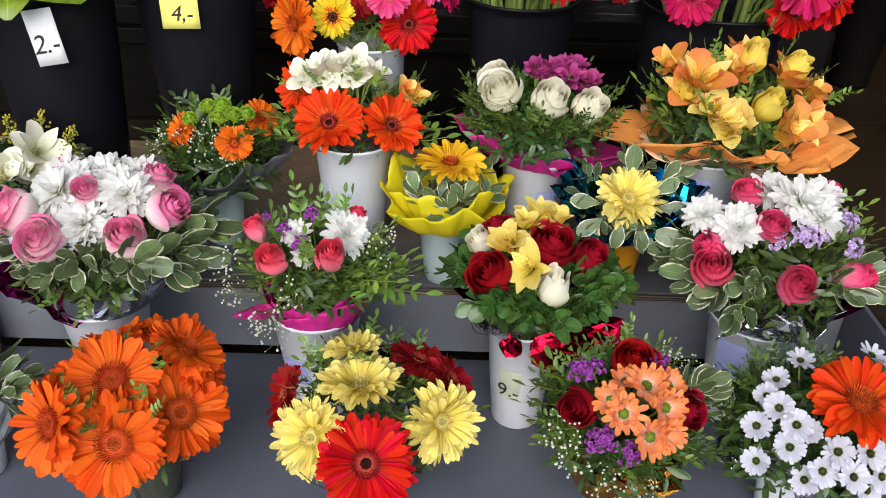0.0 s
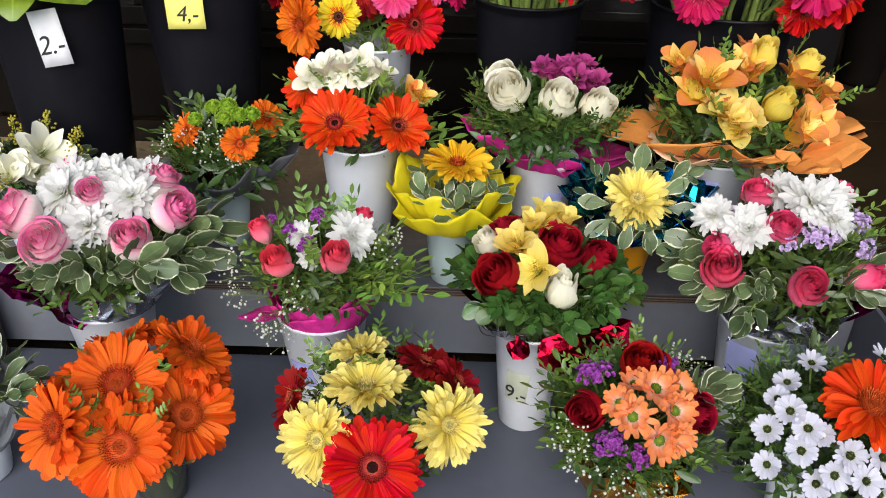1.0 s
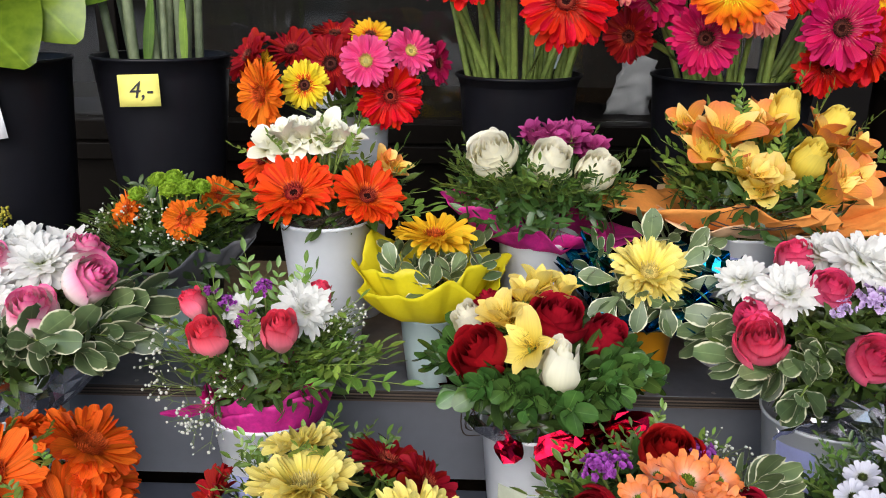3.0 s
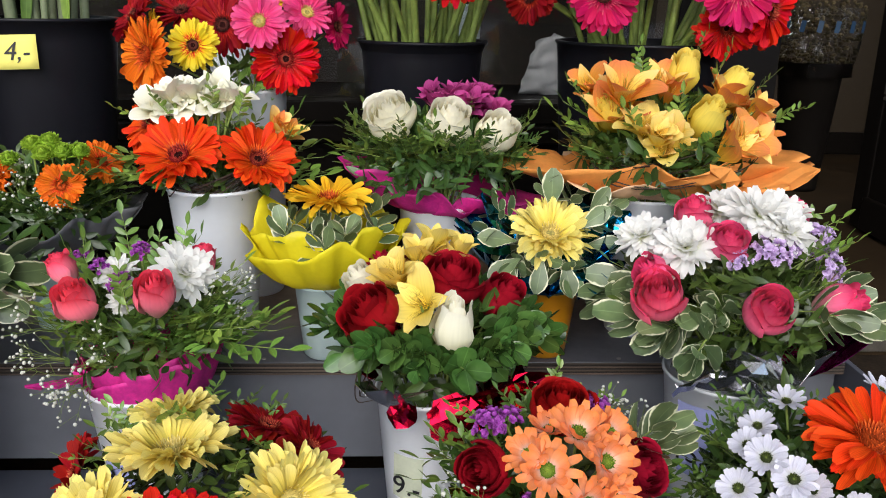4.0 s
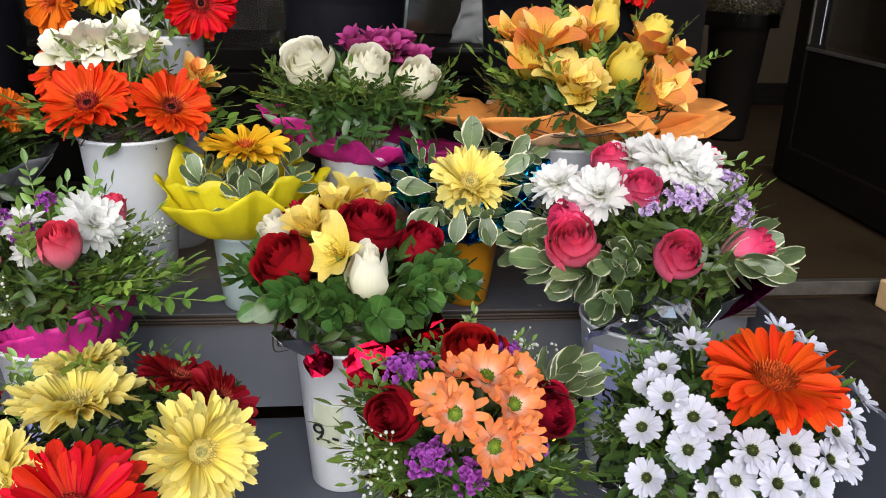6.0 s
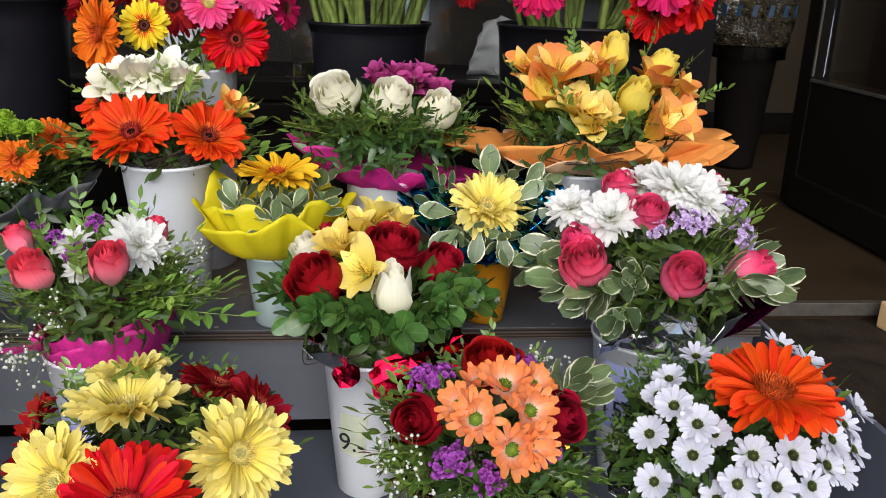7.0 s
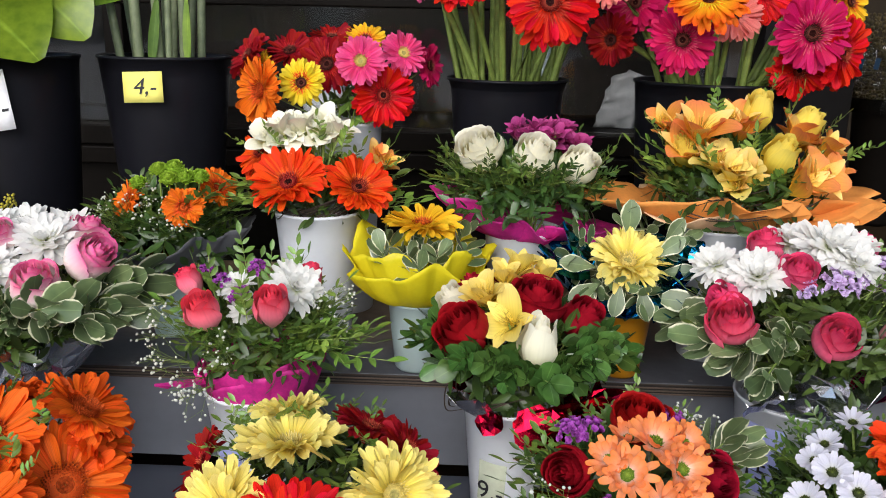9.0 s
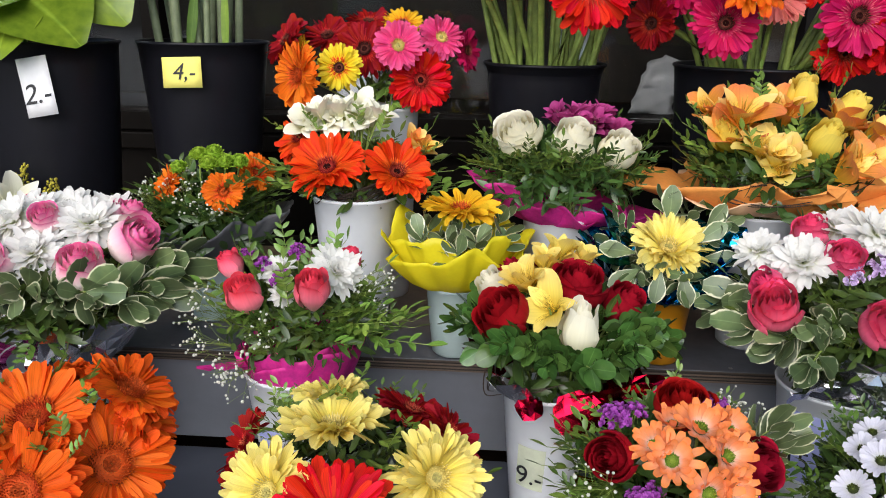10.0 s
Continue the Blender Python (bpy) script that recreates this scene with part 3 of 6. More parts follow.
def chrysanthemum(r, mat):
    """A full white head: long outer petals, shorter ones that stand up in the middle."""
    g = Geo()
    for ring, (n, ln, up, rad) in enumerate(((20, 0.90, 0, 0.14), (19, 0.84, 13, 0.13), (18, 0.72, 27, 0.11), (16, 0.56, 42, 0.08), (12, 0.40, 60, 0.05), (9, 0.26, 78, 0.02))):
        for i in range(n):
            a = 360 * (i + 0.5 * ring + rnd.uniform(-0.3, 0.3)) / n
            g.strip(arm(a, r * rad, up + rnd.uniform(-13, 13), 0.02 * r * ring, rnd.uniform(-22, 22)), r * ln * rnd.uniform(0.78, 1.08), r * rnd.uniform(0.22, 0.29), DAISY, rnd.uniform(-0.5, 0.5), 0.28, 5, 0, rnd.uniform(-0.12, 0.12))
    return g


def daisy(r, n=19, layers=1, rise=8, wide=0.27):
    petals, disc = Geo(), Geo()
    for ring in range(layers):
        for i in range(n):
            a = 360 * (i + 0.5 * ring + rnd.uniform(-0.2, 0.2)) / n
            petals.strip(arm(a, r * 0.17, rise + 20 * ring + rnd.uniform(-8, 8), 0, rnd.uniform(-10, 10)), r * (0.84 - 0.16 * ring) * rnd.uniform(0.9, 1.05), r * wide * rnd.uniform(0.85, 1.1), BLUNT, rnd.uniform(-0.45, 0.35) + 0.22 * (layers - 1), 0.25 + 0.08 * (layers - 1), 5, 0)
    k = 46
    for i in range(k):
        rr = r * 0.25 * math.sqrt((i + 0.5) / k)
        disc.strip(arm(i * 137.508, rr, 72 - 20 * rr / (r * 0.25), 0.03 * r + 0.05 * r * (1 - (rr / (0.25 * r)) ** 2)), r * 0.09, r * 0.07, (1, 0.9, 0.3), 0, 0.4, 2, 0)
    disc.lathe([(r * 0.27, 0), (r * 0.2, r * 0.08), (r * 0.08, r * 0.11), (0.0005, r * 0.11)], (0, 0, 0), 12)
    disc.lathe([(0.0005, -r * 0.2), (r * 0.12, -r * 0.16), (r * 0.2, 0)], (0, 0, 0), 10, 1)
    return petals, disc


def pompon(r):
    g = Geo()
    g.lathe([(0.0005, -0.6 * r), (0.6 * r, -0.4 * r), (0.8 * r, 0), (0.6 * r, 0.3 * r), (0.0005, 0.4 * r)], (0, 0, 0), 10)
    n = 150
    for i in range(n):
        z = 1 - 1.6 * (i + 0.5) / n
        a = i * 137.508
        e = math.degrees(math.asin(max(-1, min(1, z))))
        m = pose(0, 0, 0, 0, 0, a) @ pose(0, 0, 0, 0, -e, 0) @ pose(0.55 * r, 0, 0, 0, -38 + rnd.uniform(-18, 18), 0)
        g.strip(Matrix.Diagonal((1, 1, 0.72, 1)) @ m, 0.56 * r, 0.20 * r, BLUNT, 0.3, 0.5, 3, 0)
    return g


def statice(r):
    """A crumpled papery cluster of tiny florets on short stalks."""
    g = Geo()
    for i in range(34):
        a, e, q = rnd.uniform(0, 6.28), rnd.uniform(-0.2, 1.4), rnd.uniform(0.45, 1.0)
        c = Vector((math.cos(a) * math.cos(e), math.sin(a) * math.cos(e), math.sin(e) * 0.8)) * r * q
        m0 = facing(c, c + Vector((0, 0, 0.4 * r)), rnd.uniform(0, 360))
        for k in range(5):
            g.strip(m0 @ arm(72 * k, 0, 48 + rnd.uniform(-20, 20)), r * 0.30, r * 0.24, (0.3, 0.9, 1, 0.8), rnd.uniform(-0.7, 0.2), 0.4, 3, 0)
        if i % 3 == 0:
            g.tube([(0, 0, -r), tuple(c * 0.5 - Vector((0, 0, 0.3 * r))), tuple(c)], r * 0.03, None, 4, 1)
    return g


def gypsophila(length, spread, n=26, bud=0.0022):
    """A spray of hair-thin stems with tiny white buds, along z."""
    g = Geo()
    for i in range(n):
        a, q = rnd.uniform(0, 6.28), spread * math.sqrt(rnd.random())
        top = Vector((q * math.cos(a), q * math.sin(a), length * rnd.uniform(0.62, 1.0)))
        mid = Vector((0.35 * top.x, 0.35 * top.y, 0.55 * top.z))
        g.tube([(0, 0, 0), mid, top], 0.0004, 0.0002, 3, 1)
        g.ball(top, bud * rnd.uniform(0.55, 1.3), 0, 0.8)
        for _ in range(2):
            t2 = mid.lerp(top, rnd.uniform(0.5, 0.9)) + Vector((rnd.uniform(-1, 1), rnd.uniform(-1, 1), rnd.uniform(0, 1))) * 0.014
            g.tube([mid.lerp(top, 0.5), t2], 0.0003, 0.0002, 3, 1)
            g.ball(t2, bud * rnd.uniform(0.4, 1.1), 0, 0.8)
    return g


def goldenrod(length):
    g = Geo()
    g.tube([(0, 0, 0), (0, 0, length)], 0.0012, 0.0006, 4, 1)
    for i in range(70):
        t = rnd.uniform(0.25, 1)
        a = rnd.uniform(0, 6.28)
        q = rnd.uniform(0.002, 0.016) * (1.15 - t) * 2
        g.ball((q * math.cos(a), q * math.sin(a), length * t), rnd.uniform(0.0014, 0.0028))
    return g


# ---- leaves: sprigs grow along x, their faces up ----
def pistacia(length, pairs=6, leaf=0.026, width=0.37):
    g = Geo()
    bend = rnd.uniform(-0.03, 0.03)
    pts = [(length * t, bend * math.sin(2.5 * t), -0.06 * length * t * t) for t in (0, 0.25, 0.5, 0.75, 1)]
    g.tube(pts, 0.0009, 0.0004, 4, 1)
    for i in range(pairs):
        t = 0.22 + 0.74 * i / pairs
        k = leaf * rnd.uniform(0.8, 1.15) * (1.1 - 0.45 * t)
        for s in (-1, 1):
            m = pose(length * t, bend * math.sin(2.5 * t), -0.06 * length * t * t, rnd.uniform(-28, 28), rnd.uniform(-32, 8), s * rnd.uniform(38, 66))
            g.strip(m, k, k * width, LANCE, rnd.uniform(-0.5, 0.25), 0.3, 4, 0)
    g.strip(pose(*pts[-1], 0, rnd.uniform(-20, 10), 0), leaf * 0.8, leaf * 0.8 * width, LANCE, 0, 0.3, 4, 0)
    return g


def broad_sprig(length, count, leaf, width, shape, drop=-0.3):
    g = Geo()
    g.tube([(0, 0, 0), (length * 0.5, 0, 0.004), (length, 0, 0)], 0.0013, 0.0008, 4, 1)
    for i in range(count):
        t = 0.35 + 0.65 * i / max(1, count - 1)
        a = 137.5 * i + rnd.uniform(-20, 20)
        k = leaf * rnd.uniform(0.72, 1.1)
        m = pose(length * t, 0, 0, a, 0, 0) @ pose(0, 0, 0, 0, -(62 - 34 * t) + rnd.uniform(-14, 14), 0) @ pose(0, 0, 0, rnd.uniform(-25, 25), 0, 0)
        g.strip(m, k, k * width, shape, drop + rnd.uniform(-0.35, 0.4), 0.22, 6, 0)
    return g


SPRIGS = {
    "fine": [pistacia(rnd.uniform(0.075, 0.10), 5, 0.027, 0.40).mesh("fine_leaf_sprig", [LEAF, STEM]) for _ in range(5)],
    "light": [pistacia(rnd.uniform(0.075, 0.10), 5, 0.028, 0.44).mesh("light_leaf_sprig", [LEAF_LIGHT, STEM]) for _ in range(4)],
    "deep": [pistacia(rnd.uniform(0.07, 0.095), 6, 0.024, 0.38).mesh("deep_leaf_sprig", [LEAF_DEEP, STEM]) for _ in range(4)],
    "round": [broad_sprig(0.06, 10, 0.037, 0.76, ROUND, -0.1).mesh("round_leaf_sprig", [LEAF_ROUND, STEM]) for _ in range(5)],
    "pitto": [broad_sprig(0.055, 8, 0.050, 0.54, BROAD_LEAF, -0.2).mesh("variegated_leaf_sprig", [LEAF_VAR, STEM]) for _ in range(5)],
    "small_pitto": [broad_sprig(0.035, 6, 0.040, 0.62, BROAD_LEAF, 0.1).mesh("variegated_leaf_sprig", [LEAF_VAR, STEM]) for _ in range(4)],
}


class Bouquet:
    """A bunch of flowers with its foot at (x, y, foot), spreading from the height rim."""

    def __init__(self, name, at, foot, rim, label, group=""):
        self.at, self.rim, self.foot = Vector((at[0], at[1], 0)), rim, foot
        self.e = thing(name, (at[0], at[1], foot), label, "flower bouquet", group)
        self.off = Vector((at[0], at[1], foot))
        self.heart = Vector((at[0], at[1], rim - 0.05))
        self.heads = []

    def dirn(self, p, d):
        if d is not None:
            return Vector(d)
        v = (Vector(p) - self.heart).normalized()
        return v + Vector((0, -0.30, 0.12))

    def clear(self, p, d=None, length=0.0):
        """Whether a leaf from p along d keeps out of the flower heads."""
        for t in (0.3, 0.65, 1.0) if length else (0,):
            q = Vector(p) + (Vector(d) * length * t if length else Vector())
            for c, n, r, flat in self.heads:
                v = q - c
                if flat:
                    h = v.dot(n)
                    if -0.25 * r < h < 1.1 * r and (v - h * n).length < 0.9 * r:
                        return False
                elif v.length < r:
                    return False
        return True

    def stem(self, p, d, r=0.0016):
        p, d = Vector(p), Vector(d).normalized()
        low = self.at + Vector((rnd.uniform(-0.012, 0.012), rnd.uniform(-0.012, 0.012), self.foot + 0.008))
        neck = self.at + Vector((rnd.uniform(-0.02, 0.02), rnd.uniform(-0.02, 0.02), self.rim - 0.02))
        g = Geo()
        g.tube([low - self.off, neck - self.off, (neck.lerp(p, 0.6) - 0.015 * d) - self.off, p - 0.004 * d - self.off], r, r, 5, 0)
        part("stem", g, [STEM], self.e)

    def put(self, name, geo, mats, p, d=None, label="", spin=None, stem=True):
        d = self.dirn(p, d)
        m = facing(Vector(p) - self.off, d, rnd.uniform(0, 360) if spin is None else spin)
        ob = part(name, geo, mats, self.e, label, m)
        if stem:
            self.stem(p, d)
        return ob

    def gerbera(self, p, r, mats, d=None, label="", open_angle=8, centre=1.0):
        d = self.dirn(p, d)
        gerbera(self.e, facing(Vector(p) - self.off, d, rnd.uniform(0, 360)), r, mats, label, open_angle, centre)
        self.heads.append((Vector(p), Vector(d).normalized(), r, True))
        self.stem(p, d)

    def rose(self, p, r, mat, d=None, label="", openness=1.0, layers=5):
        self.put("rose", rose(r, openness, layers), [mat, LEAF], p, d, label)
        self.heads.append((Vector(p), Vector((0, 0, 1)), 1.15 * r, False))

    def lilies(self, p, r, mats, label="", n=2, d=None):
        for i in range(n):
            q = Vector(p) + (Vector((rnd.uniform(-1, 1), rnd.uniform(-0.6, 0.6), rnd.uniform(-0.7, 0.7))) * r * 0.8 if i else Vector())
            dd = self.dirn(q, d) + Vector((rnd.uniform(-0.4, 0.4), rnd.uniform(-0.3, 0.3), rnd.uniform(-0.3, 0.4)))
            g, ms = alstroemeria(r * rnd.uniform(0.85, 1.1), mats)
            self.put("lily_bloom", g, ms, q, dd, label)
            self.heads.append((Vector(q), Vector((0, 0, 1)), 0.85 * r, False))

    def chrys(self, p, r, d=None, label="white chrysanthemum"):
        self.put("chrysanthemum", chrysanthemum(r, C_WHITE), [C_WHITE], p, self.dirn(p, d) + (Vector((0, -0.35, 0)) if d is None else Vector()), label)
        self.heads.append((Vector(p), self.dirn(p, d).normalized(), r, True))

    def daisy(self, p, r, mat, eye, d=None, label="", n=19, layers=1, rise=20):
        a, b = daisy(r, n, layers, rise, 0.27 if layers > 1 else 0.31)
        ob = self.put("daisy", a, [mat], p, d, label)
        part("flower_centre", b, [eye, STEM], ob)
        self.heads.append((Vector(p), self.dirn(p, d).normalized(), r, True))

    def statice(self, p, r, mat, label=""):
        self.put("statice_head", statice(r), [mat, STEM], p, None, label)

    def gyps(self, p, d, length=0.09, spread=0.045, n=26):
        self.put("gypsophila_spray", gypsophila(length, spread, n), [WHITE_BUD, STEM], p, d, "", None, False)

    def sprig(self, kind, p, d, scale=1.0, roll=0.0):
        """A sprig from p towards d, its face turned up."""
        d = Vector(d).normalized()
        side = Vector((0, 0, 1)).cross(d)
        side = side.normalized() if side.length > 0.05 else Vector((1, 0, 0))
        up = d.cross(side)
        m = Matrix((d, side, up)).transposed().to_4x4()
        me = rnd.choice(SPRIGS[kind])
        part("leaf_sprig", me, [], self.e, "", Matrix.Translation(Vector(p) - self.off) @ m @ pose(0, 0, 0, roll, 0, 0) @ Matrix.Scale(scale, 4))

    def ring(self, kinds, n, r0, z0, low, high, scale=(0.8, 1.15), arc=(0, 360), squash=1.0, zspread=0.012):
        """Sprigs round the bunch, from a ring of radius r0 at height z0, rising by low to high degrees."""
        for i in range(n):
            for _ in range(4):
                a = radians(arc[0] + (arc[1] - arc[0]) * (i + rnd.uniform(-0.2, 1.2)) / n)
                f = max(0.0, -math.sin(a))
                e = radians(rnd.uniform(low, high) + 8 * f)
                rr = r0 * math.sqrt(rnd.uniform(0.25, 1.0)) * (1 - 0.06 * f)
                p = self.at + Vector((rr * math.cos(a), rr * math.sin(a) * squash, z0 + rnd.uniform(-zspread, zspread)))
                d = Vector((math.cos(a) * math.cos(e), math.sin(a) * math.cos(e), math.sin(e)))
                k = rnd.uniform(*scale) * (1 - 0.16 * f)
                kind = rnd.choice(kinds)
                floor_z = self.rim + (0.066 if kind in ("pitto", "round") else 0.014)
                if self.clear(p, d, 0.095 * k) and (f < 0.25 or high < 0 or p.z + d.z * 0.08 * k > floor_z):
                    self.sprig(kind, p, d, k, rnd.uniform(-35, 35))
                    break

    def filling(self, mat, n, r, z0, h, leaf=0.032, width=0.33):
        """The leaves packed inside the bunch; deep green here paints in the shade of the gaps."""
        g = Geo()
        for _ in range(2 * n):
            a, e = rnd.uniform(0, 6.28), rnd.uniform(-0.1, 1.3)
            q = rnd.uniform(0.35, 1.0) ** 0.5
            c = Vector((math.cos(a) * math.cos(e) * r * q, math.sin(a) * math.cos(e) * r * q, math.sin(e) * h * q))
            if not self.clear(self.at + c + Vector((0, 0, z0))):
                continue
            m = facing(c + Vector((0, 0, z0)) - Vector((0, 0, self.foot)), c + Vector((rnd.uniform(-1, 1), rnd.uniform(-1, 1), rnd.uniform(-0.5, 1))) * 0.5 * r, rnd.uniform(0, 360))
            k = leaf * rnd.uniform(0.7, 1.2)
            g.strip(m @ pose(0, 0, 0, rnd.uniform(-40, 40), rnd.uniform(-60, 10), 0), k, k * width, LANCE if width < 0.45 else OVATE, rnd.uniform(-0.5, 0.4), 0.25, 4, 0)
        tagged(part("foliage_filling", g, [mat], self.e), kind="stuff")

    def twigs(self, n, r, z0, wild=0.03, back=False):
        g = Geo()
        for _ in range(n):
            a = rnd.uniform(0, 6.28)
            rr, zz = r * rnd.uniform(0.8, 1.1), z0 + rnd.uniform(-0.015, 0.02) - self.foot
            sweep = rnd.uniform(0.8, 2.2)
            if back:
                a, sweep = rnd.uniform(-0.5, 2.4), rnd.uniform(0.6, 1.3)
            out = rnd.uniform(0, wild) if rnd.random() < 0.4 else 0
            pts = [((rr + out * t * t) * math.cos(a + sweep * t), (rr + out * t * t) * math.sin(a + sweep * t), zz + 0.012 * math.sin(4 * t + a) + out * 0.4 * t * t) for t in np.linspace(0, 1, 9)]
            g.tube(pts, 0.0012, 0.0006, 4, 0)
        part("twig_ring", g, [TWIG], self.e)

    def wrap(self, name, mat, r_in, r_out, z_in, z_out, ruffle=0.012, corners=0, turn=0.0, lean=(0, 0), arc=(0, 360), jag=0.0, waves=9, label="", foil=False, front=0.2):
        """A sheet of paper or foil gathered round the stems and flared outward."""
        g = Geo()
        nj, ni = (max(10, int(34 * (arc[1] - arc[0]) / 360)), 4) if foil else (96, 9)
        ph = [rnd.uniform(0, 6.28) for _ in range(6)]
        rows = []
        for i in range(ni + 1):
            t = i / ni
            row = []
            for j in range(nj + 1):
                a = radians(arc[0] + (arc[1] - arc[0]) * j / nj)
                k = 1 + (0.16 * math.cos(corners * (a - radians(turn))) if corners else 0)
                k *= 1 + jag * (noise.noise((2.2 * math.cos(a) + ph[0], 2.2 * math.sin(a), ph[1])) + 0.5 * noise.noise((6 * math.cos(a), 6 * math.sin(a) + ph[2], 0)))
                k *= 1 - front * max(0.0, -math.sin(a))
                fold = ruffle * t * (math.sin(waves * a + ph[3]) + 0.6 * math.sin((waves * 1.7) * a + ph[4] + 2 * t))
                crum = (0.020 if foil else 0.004) * noise.noise((7 * math.cos(a) + 5 * t + ph[5], 7 * math.sin(a), 5 * t)) * min(1, 2 * t)
                r = r_in + (r_out * k - r_in) * t ** 0.8
                z = z_in + (z_out - z_in) * t ** 1.3 + fold + crum + t * (lean[0] * math.cos(a) + lean[1] * math.sin(a)) - self.foot
                r += crum
                row.append((r * math.cos(a), r * math.sin(a), z))
            rows.append(row)
        g.grid(rows, lambda i, j: (j / nj * 6, i / ni), 0)
        ob = part(name, g, [mat], self.e, label, None, not foil)
        so = ob.modifiers.new("thickness", "SOLIDIFY")
        so.thickness = 0.0006
        return ob

    def tongue(self, name, mat, p, d, length, width, bend=0.3, roll=0.0, label=""):
        """One loose crumpled corner of the wrapping."""
        d = Vector(d).normalized()
        side = Vector((0, 0, 1)).cross(d).normalized()
        m = Matrix.Translation(Vector(p) - self.off) @ Matrix((d, side, d.cross(side))).transposed().to_4x4() @ pose(0, 0, 0, roll, 0, 0)
        g, n, w = Geo(), 5, 4
        ph = rnd.uniform(0, 50)
        rows = []
        for i in range(n + 1):
            t = i / n
            hw = width * (0.45 + 0.55 * math.sin(math.pi * min(0.62, t) / 1.24)) * (1 if t < 0.6 else max(0.03, 1 - ((t - 0.6) / 0.4) ** 1.6))
            rows.append([tuple(m @ Vector((length * t, (j / w - 0.5) * hw, bend * length * t * t + 0.16 * width * noise.noise((5 * t + ph, 4 * j / w, ph)) ))) for j in range(w + 1)])
        g.grid(rows, lambda i, j: (j / w, i / n))
        ob = part(name, g, [mat], self.e, label, None, False)
        ob.modifiers.new("thickness", "SOLIDIFY").thickness = 0.0005

    def neck(self, mat, r, z0, z1, n=260):
        """Leaves packed between the cup's rim and the spread of the bunch."""
        g = Geo()
        for _ in range(n):
            a, q, t = rnd.uniform(0, 6.28), math.sqrt(rnd.uniform(0.2, 1)), rnd.random()
            r2 = r * (1 + 0.5 * t) * q
            m = facing((r2 * math.cos(a), r2 * math.sin(a), z0 + (z1 - z0) * t - self.foot), (math.cos(a), math.sin(a), rnd.uniform(-0.2, 1.2)), rnd.uniform(0, 360))
            k = rnd.uniform(0.02, 0.034)
            g.strip(m @ pose(0, 0, 0, rnd.uniform(-40, 40), rnd.uniform(-50, 10), 0), k, k * 0.36, LANCE, rnd.uniform(-0.5, 0.4), 0.25, 4, 0)
        tagged(part("foliage_filling", g, [mat], self.e), kind="stuff")

    def skirt(self, kinds, n, r, z, scale=(0.5, 0.72), low=-8, high=26):
        """Short sprigs that lie over the rim all round."""
        self.ring(kinds, n, r, z, low, high, scale, zspread=0.006)


def flower_cup(at, z, r0, r1, h, mat, label, group="", n=44):
    """A tapered cup with a rolled rim and a thick wall."""
    e = thing("flower_cup", (at[0], at[1], z), label, "flower cup", group)
    g = Geo()
    g.lathe([(0.0005, 0.004), (r0 - 0.006, 0.003), (r0 - 0.003, 0), (r0, 0.003), (r0 + (r1 - r0) * 0.5, h * 0.5), (r1 - 0.0012, h - 0.006), (r1 + 0.001, h - 0.005), (r1 + 0.0016, h - 0.002), (r1, h), (r1 - 0.0018, h - 0.001), (r1 - 0.003, h - 0.012), (r0 - 0.002, 0.008), (0.0005, 0.007)], (0, 0, 0), n)
    part("cup_body", g, [mat], e)
    w = Geo()
    zz = h * 0.3
    rr = r0 + (r1 - r0) * 0.3 - 0.004
    w.lathe([(rr, zz), (rr * 0.5, zz + 0.001), (0.0005, zz)], (0, 0, 0), 20)
    part("stem_packing", w, [LEAF_DEEP], e)
    return e


def price_patch(cup, r0, r1, h, angle, z, w, tall, mat, text="", size=0.02, tilt=0.0, label=""):
    """A paper label that follows the cup's wall."""
    g = Geo()
    rows = []
    for i in range(5):
        row = []
        for j in range(7):
            y = (i / 4 - 0.5) * tall
            x = (j / 6 - 0.5) * w
            x, y = x * math.cos(tilt) - y * math.sin(tilt), x * math.sin(tilt) + y * math.cos(tilt)
            zz = z + y
            r = r0 + (r1 - r0) * zz / h + 0.0011
            a = radians(angle) + x / r
            row.append((r * math.cos(a), r * math.sin(a), zz))
        rows.append(row)
    g.grid(rows, lambda i, j: (j / 6, i / 4))
    tag = part("price_label", g, [mat], cup, label)
    if text:
        c = bpy.data.curves.new("price_text", "FONT")
        c.body, c.size, c.extrude, c.align_x, c.align_y = text, size, 0.0002, "CENTER", "CENTER"
        c.materials.append(INK)
        t = new("price_text", c)
        t.parent = tag
        r = r0 + (r1 - r0) * z / h + 0.0022
        a = radians(angle)
        t.matrix_basis = Matrix.Translation((r * math.cos(a), r * math.sin(a), z - tall * 0.18)) @ pose(0, 0, 0, 0, 0, angle + 90) @ pose(0, 0, 0, 90 - math.degrees(math.atan2(r1 - r0, h)) * -1, 0, math.degrees(tilt))
    return tag

# ---- the place ----
def slab(name, a, b, mat, label="", category="", kind="structure", bevel=0.003):
    g = Geo()
    g.box(a, b)
    ob = part(name, g, [mat], None, label, None, False)
    if bevel:
        bevelled(ob, bevel)
    return tagged(ob, label, category, "", kind)


slab("ground", (-90, -90, -0.6), (90, 90, -0.035), STONE, "dark granular stone paving", "ground", bevel=0)
# out of view, added as a reflector for the cups and the window
slab("pavement", (-90, -90, -0.5), (90, -0.9, -0.031), BOUNCE_CONCRETE, "unseen pale concrete added before the shop to bounce light", "pavement", bevel=0)
# unseen panel, added to darken and mottle what the window glass mirrors
slab("backdrop", (-40, -24, -0.4), (40, -23, 4.6), MIRRORED_BLOTCHES, "unseen blotched panel added for the window to mirror", "backdrop", bevel=0)
